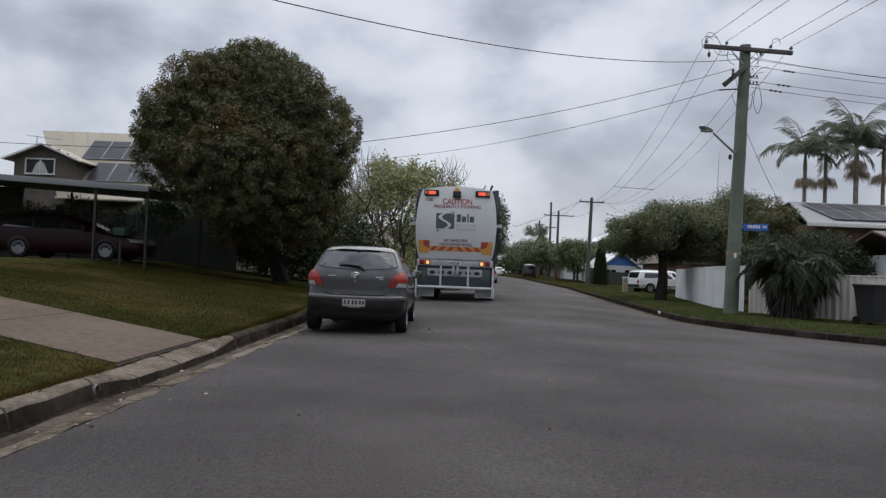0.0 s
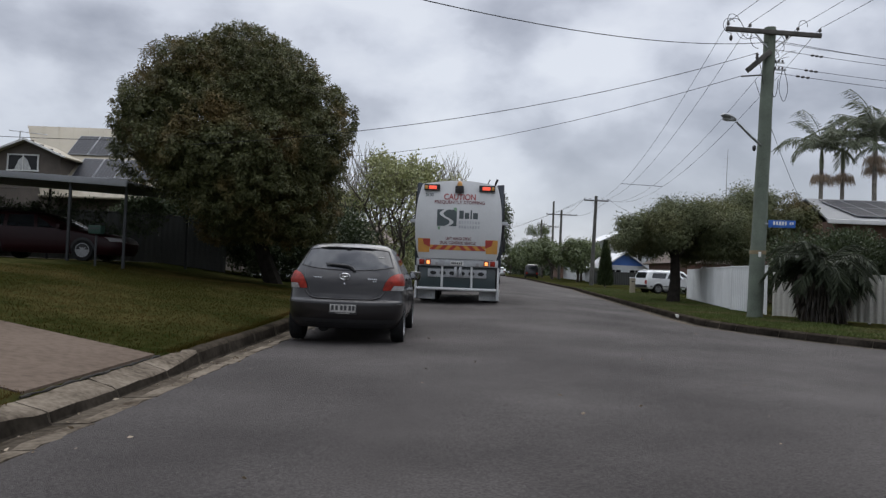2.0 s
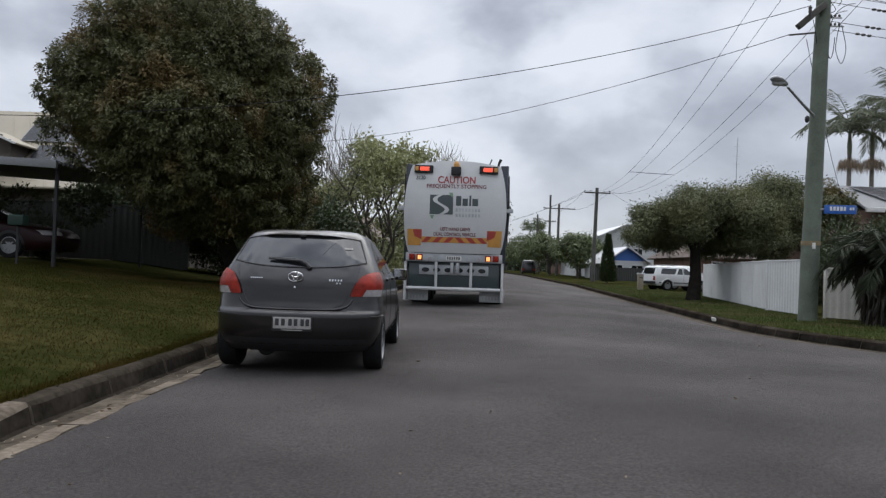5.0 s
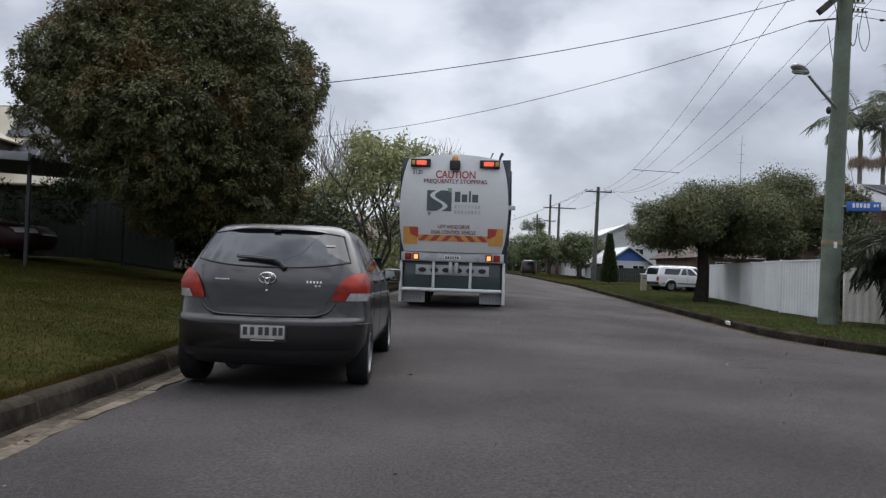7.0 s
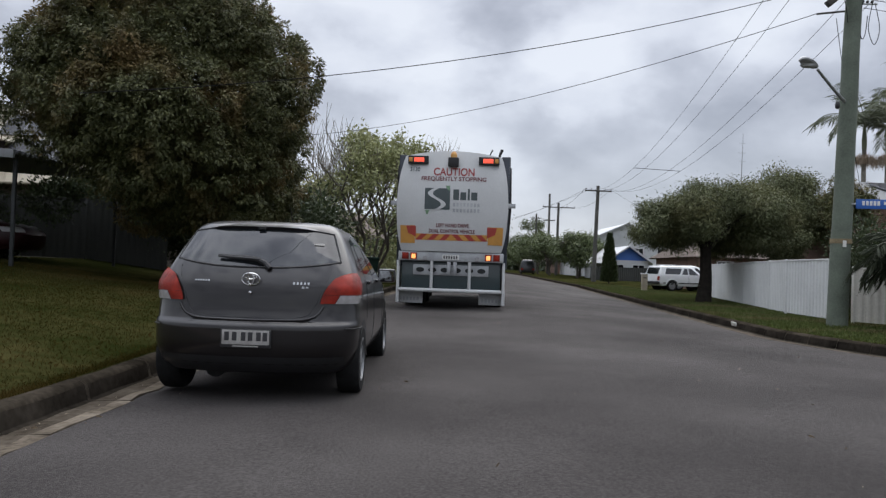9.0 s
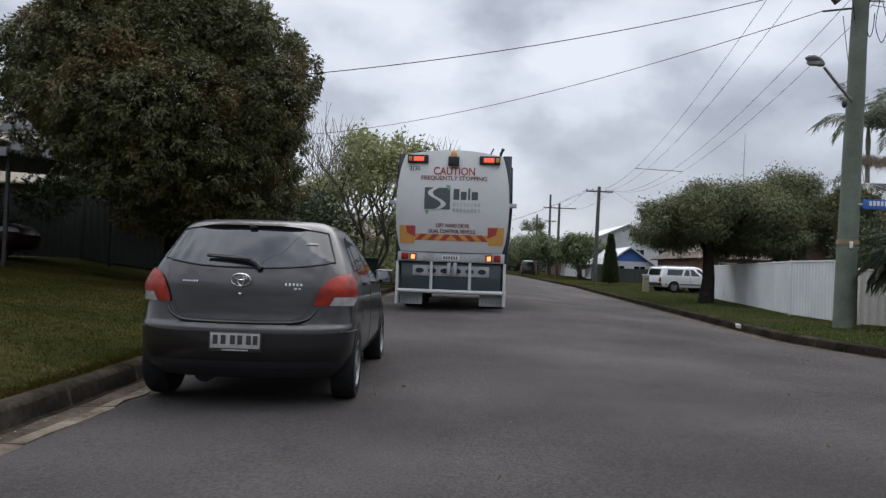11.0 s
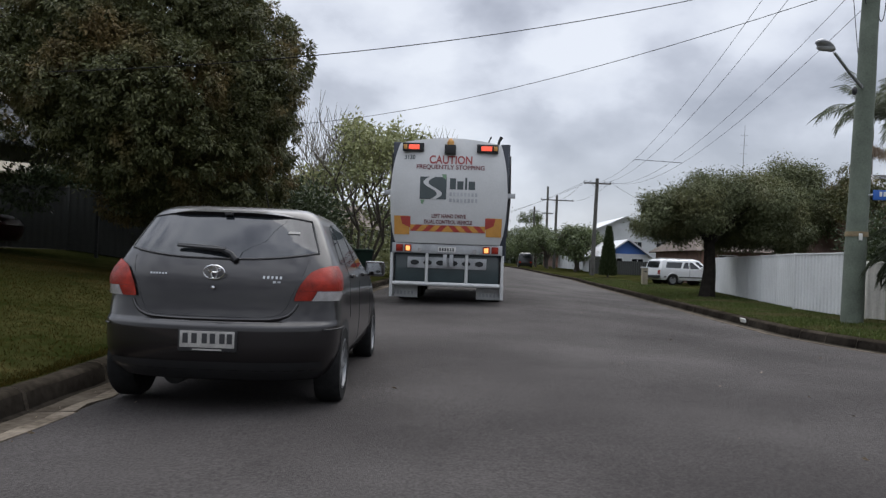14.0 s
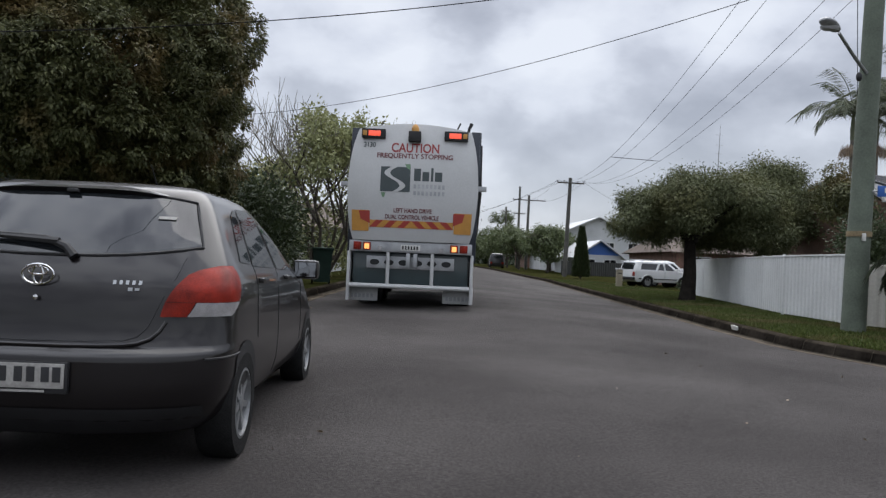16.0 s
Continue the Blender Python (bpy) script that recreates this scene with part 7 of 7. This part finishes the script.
def carport():
    t = thing("carport", "flat-roofed dark steel carport beside the lawn", "carport", Matrix())
    bm = bmesh.new()
    slab(bm, (-21.0, 22.9, 3.86), (-8.75, 22.0, 3.27), (-8.75, 27.6, 3.27), (-21.0, 27.6, 3.86), 0.04)
    part("roof", bm, ROOF_GREY, t)
    bm = bmesh.new()
    a, b = Vector((-21.0, 22.88, 3.76)), Vector((-8.7, 21.97, 3.18))
    for p, q in ((a, b),):
        d = q - p
        box(bm, 0, d.length, -0.04, 0.04, -0.09, 0.09, 0.008, Matrix.Translation(p) @ d.to_track_quat("X", "Z").to_matrix().to_4x4())
    part("fascia", bm, ROOF_GREY, t)
    for k in range(28):
        y = 22.1 + 0.2 * k
        bm = bmesh.new(); tube(bm, [(-8.72, y, 3.22), (-8.72, y + 0.1, 3.25)], 0.03, 5)
        part("sheet_edge", bm, ROOF_GREY, t)
    for x, y in ((-10.35, 22.2), (-8.85, 22.3), (-13.6, 22.45), (-8.85, 27.3), (-13.6, 27.3)):
        z = verge_z(x, y)
        bm = bmesh.new(); box(bm, x - 0.035, x + 0.035, y - 0.035, y + 0.035, z - 0.05, 3.2 + (-8.7 - x) * 0.048, 0.006)
        part("post", bm, UNDER, t)
    bm = bmesh.new(); box(bm, -21.0, -15.3, 27.15, 27.25, 0.6, 3.55, 0.01)
    part("back_wall", bm, FENCE_GREEN, t, "dark closed wall of the carport")


carport()
box_post = thing("letterbox", "small dark green letterbox on a post at the lawn", "letterbox", pose(-9.3, 21.6, verge_z(-9.3, 21.6)))
bm = bmesh.new(); tube(bm, [(0, 0, -0.1), (0, 0, 0.85)], 0.03, 8)
part("post", bm, UNDER, box_post)
bm = bmesh.new(); box(bm, -0.17, 0.17, -0.14, 0.14, 0.85, 1.08, 0.03)
part("box", bm, GREEN_BIN, box_post)
bm = bmesh.new(); box(bm, -0.12, 0.12, -0.146, -0.14, 0.98, 1.01)
part("slot", bm, BLACK, box_post)


def corner_house():
    t = thing("house", "low brown brick corner house with a grey solar-panelled roof", "house", Matrix())
    bm = bmesh.new(); box(bm, 16.6, 33, 33.5, 42, -0.1, 3.9)
    part("wall", bm, BRICK, t)
    bm = bmesh.new()
    slab(bm, (15.9, 32.9, 3.85), (33.6, 32.9, 3.85), (33.6, 37.6, 5.25), (17.2, 37.6, 5.25), 0.08)
    slab(bm, (15.9, 42.5, 3.85), (33.6, 42.5, 3.85), (33.6, 37.6, 5.25), (17.2, 37.6, 5.25), 0.08)
    part("roof", bm, ROOF_GREY, t)
    bm = bmesh.new(); box(bm, 15.85, 33.7, 32.78, 32.92, 3.70, 3.88, 0.02)
    part("gutter", bm, GUTTER, t)
    up = Vector((0, 4.7, 1.4))
    solar_array(t, (17.4, 33.5, 4.04), (1, 0, 0), up, 9, 2, 1.0, 1.75)
    window(t, 18.5, 20.5, 1.3, 2.6, 33.46)
    window(t, 23, 25, 1.3, 2.6, 33.46)
    # low roof nearer the side street
    s = thing("shed", "low grey-roofed shed behind the cream fence", "shed", Matrix())
    bm = bmesh.new(); box(bm, 14.5, 22, 22.5, 27, 0, 2.2)
    part("wall", bm, WALL_WHITE, s)
    bm = bmesh.new(); slab(bm, (14.1, 22.0, 2.2), (22.6, 22.0, 2.2), (22.6, 24.8, 3.0), (14.1, 24.8, 3.0), 0.06); slab(bm, (14.1, 27.5, 2.2), (22.6, 27.5, 2.2), (22.6, 24.8, 3.0), (14.1, 24.8, 3.0), 0.06)
    part("roof", bm, ROOF_TILE, s)


corner_house()


def gable_house(name, label, x0, x1, y0, y1, eave, ridge, wall, roof, gable=None, along="y", group=""):
    """A plain house; along: the way its ridge runs. The gable may have a colour of its own."""
    t = thing(name, label, "house", Matrix(), group)
    z = min(verge_z(x, y) for x in (x0, x1) for y in (y0, y1)) - 0.3
    bm = bmesh.new(); box(bm, x0, x1, y0, y1, z, eave)
    part("wall", bm, wall, t)
    o = 0.45
    if along == "y":
        xm = (x0 + x1) / 2
        for y in (y0, y1):
            bm = bmesh.new()
            bm.faces.new([bm.verts.new(p) for p in ((x0, y, eave), (x1, y, eave), (xm, y, ridge - 0.1))])
            part("gable", bm, gable or wall, t)
        bm = bmesh.new()
        s = (ridge - eave) / (xm - x0)
        slab(bm, (x0 - o, y0 - o, eave - s * o), (xm, y0 - o, ridge), (xm, y1 + o, ridge), (x0 - o, y1 + o, eave - s * o), 0.07)
        slab(bm, (x1 + o, y0 - o, eave - s * o), (xm, y0 - o, ridge), (xm, y1 + o, ridge), (x1 + o, y1 + o, eave - s * o), 0.07)
        part("roof", bm, roof, t)
        for e in (x0 - o, x1 + o):
            bm = bmesh.new(); tube(bm, [(e, y0 - o - 0.02, eave - s * o - 0.02), (xm, y0 - o - 0.02, ridge - 0.02)], 0.09, 4)
            part("bargeboard", bm, ROOF_PALE, t)
    else:
        ym = (y0 + y1) / 2
        bm = bmesh.new()
        s = (ridge - eave) / (ym - y0)
        slab(bm, (x0 - o, y0 - o, eave - s * o), (x1 + o, y0 - o, eave - s * o), (x1 + o - 1.5, ym, ridge), (x0 - o + 1.5, ym, ridge), 0.07)
        slab(bm, (x0 - o, y1 + o, eave - s * o), (x1 + o, y1 + o, eave - s * o), (x1 + o - 1.5, ym, ridge), (x0 - o + 1.5, ym, ridge), 0.07)
        for x, xi in ((x0 - o, x0 - o + 1.5), (x1 + o, x1 + o - 1.5)):
            bm.faces.new([bm.verts.new(p) for p in ((x, y0 - o, eave - s * o), (x, y1 + o, eave - s * o), (xi, ym, ridge))])
        part("roof", bm, roof, t)
    n = max(2, int((x1 - x0) / 2.6))
    for k in range(n):
        xc = x0 + (x1 - x0) * (k + 0.5) / n
        window(t, xc - 0.55, xc + 0.55, max(z + 1.2, eave - 1.6), eave - 0.45, y0 - 0.03)
    return t


gable_house("house", "white house with a bright blue gable down the street", 16.6, 20.6, 79, 90, 2.35, 3.75, WALL_WHITE, ROOF_PALE, WALL_BLUE)
gable_house("house", "tall white house with a pale roof down the street", 17.5, 29, 98, 112, 4.6, 7.2, WALL_WHITE, ROOF_PALE)
gable_house("house", "low brown house behind the feathery tree", 17.5, 27.5, 56, 66, 2.5, 4.0, BRICK, ROOF_TILE, along="x")
gable_house("house", "white house behind the spring tree", -14.5, -4.0, 54, 64, 3.0, 4.6, WALL_WHITE, ROOF_TILE, along="x")
gable_house("house", "pale house behind the parked cars", -6.0, -0.4, 80, 90, 3.0, 4.8, WALL_WHITE, ROOF_GREY, along="x")
gable_house("house", "brown brick house far down the street", 19, 29, 125, 136, 3.0, 5.0, BRICK, ROOF_TILE, along="x")

pillar = thing("letterbox_pillar", "pale plastered letterbox pillar at the edge of the verge", "letterbox", pose(12.0, 49.5, verge_z(12.0, 49.5)))
bm = bmesh.new(); box(bm, -0.15, 0.15, -0.15, 0.15, -0.1, 0.95, 0.015)
part("shaft", bm, ROOF_CREAM, pillar)
bm = bmesh.new(); box(bm, -0.19, 0.19, -0.19, 0.19, 0.95, 1.02, 0.02)
part("cap", bm, ROOF_PALE, pillar)
bm = bmesh.new(); box(bm, -0.10, 0.10, -0.157, -0.15, 0.72, 0.77)
part("slot", bm, BLACK, pillar)

# tall radio mast beyond the trees
mast = thing("radio_mast", "thin radio mast with short rods above the treetops", "aerial", pose(21.7, 60, 0.1))
bm = bmesh.new(); tube(bm, [(0, 0, 0), (0, 0, 9.0), (0.05, 0, 11.3)], [0.045, 0.03, 0.015], 6)
part("mast", bm, STEEL, mast)
for z in (9.3, 9.9, 10.6):
    bm = bmesh.new(); tube(bm, [(-0.25, 0, z), (0.25, 0, z)], 0.012, 4)
    part("rod", bm, STEEL, mast)

# ---- lawn blades ----


def lawn_blades():
    """Short mown blades over the near lawn, sparser where it is dry."""
    rng = np.random.default_rng(7)
    n = 170000
    x, y = rng.uniform(-9.5, -2.86, n), rng.uniform(3.0, 24.0, n)
    edge = rng.uniform(0, 1, n) < 0.12
    x[edge] = -2.9 - np.abs(rng.normal(size=edge.sum())) * 0.06
    pts = []
    for a, b in zip(x, y):
        a = min(a, x_left(b) - 0.47)
        # the driveway stays clear, and so does the crossing in the kerb
        v = (b - 7.02) - (-2.97 - a) * 0.3265
        if 0.0 < v < 2.42 or (a > -2.98 and 6.6 < b < 9.7):
            continue
        pts.append((a, b, verge_z(a, b) - 0.005))
    pts = np.array(pts)
    d = rng.normal(size=pts.shape) * 0.45
    d[:, 2] = 0.8
    me = leaf_mesh("grass", pts, d, 0.030, 0.0055, BLADE, rng, 0.2, 0.5)
    tagged(new("grass", me), "short mown grass with dry straw-coloured blades", "grass", kind="stuff")


BLADE = leaf_material("grass_blade", (0.023, 0.022, 0.005), (0.051, 0.038, 0.010), (0.080, 0.050, 0.018), 0.5, 0.0, 0.9)
lawn_blades()


def verge_blades():
    """Greener, longer grass on the verge across the street, up to the fences."""
    rng = np.random.default_rng(8)
    pts = []
    for y in rng.uniform(11.5, 62.0, 70000):
        left = x_right(y) + 0.52
        if y < 21.2:
            cx, cy, a, b = CORNER
            left = cx - (a - 0.52) * math.sqrt(max(0.0, 1 - ((y - cy) / (b - 0.52)) ** 2))
        right = 9.7 if y < 27.7 else 9.95 + (y - 27.7) * 0.2 if y < 40.6 else 13.5
        if right > left:
            x = rng.uniform(left, right)
            pts.append((x, y, verge_z(x, y) - 0.005))
    pts = np.array(pts)
    d = rng.normal(size=pts.shape) * 0.45
    d[:, 2] = 0.8
    me = leaf_mesh("verge_grass", pts, d, 0.06, 0.014, VERGE_BLADE, rng, 0.2, 0.5)
    tagged(new("verge_grass", me), "green mown grass on the verge across the street", "grass", kind="stuff")


VERGE_BLADE = leaf_material("verge_blade", (0.040, 0.060, 0.014), (0.095, 0.115, 0.036), (0.110, 0.095, 0.045), 0.6, 0.1)
verge_blades()


def litter():
    """Fallen leaves and grit along the gutter and on the road."""
    rng = np.random.default_rng(17)
    pts = []
    for k in range(190):
        y = rng.uniform(1.5, 24)
        x = x_left(y) + (abs(rng.normal()) * 0.25 - 0.25 if k % 3 else rng.uniform(0.1, 8))
        pts.append((x, y, road_z(max(x, x_left(y)), y) + 0.006))
    d = rng.normal(size=(len(pts), 3)); d[:, 2] *= 0.12
    tagged(new("leaf_litter", leaf_mesh("leaf_litter", np.array(pts), d, 0.038, 0.018, LITTER, rng, 0.15, 0.6)), "scattered dry leaves in the gutter and on the road", "litter", kind="stuff")


LITTER = leaf_material("dry_leaf", (0.08, 0.055, 0.03), (0.30, 0.24, 0.17))
litter()

# ---- kerbs ----
build_kerbs()
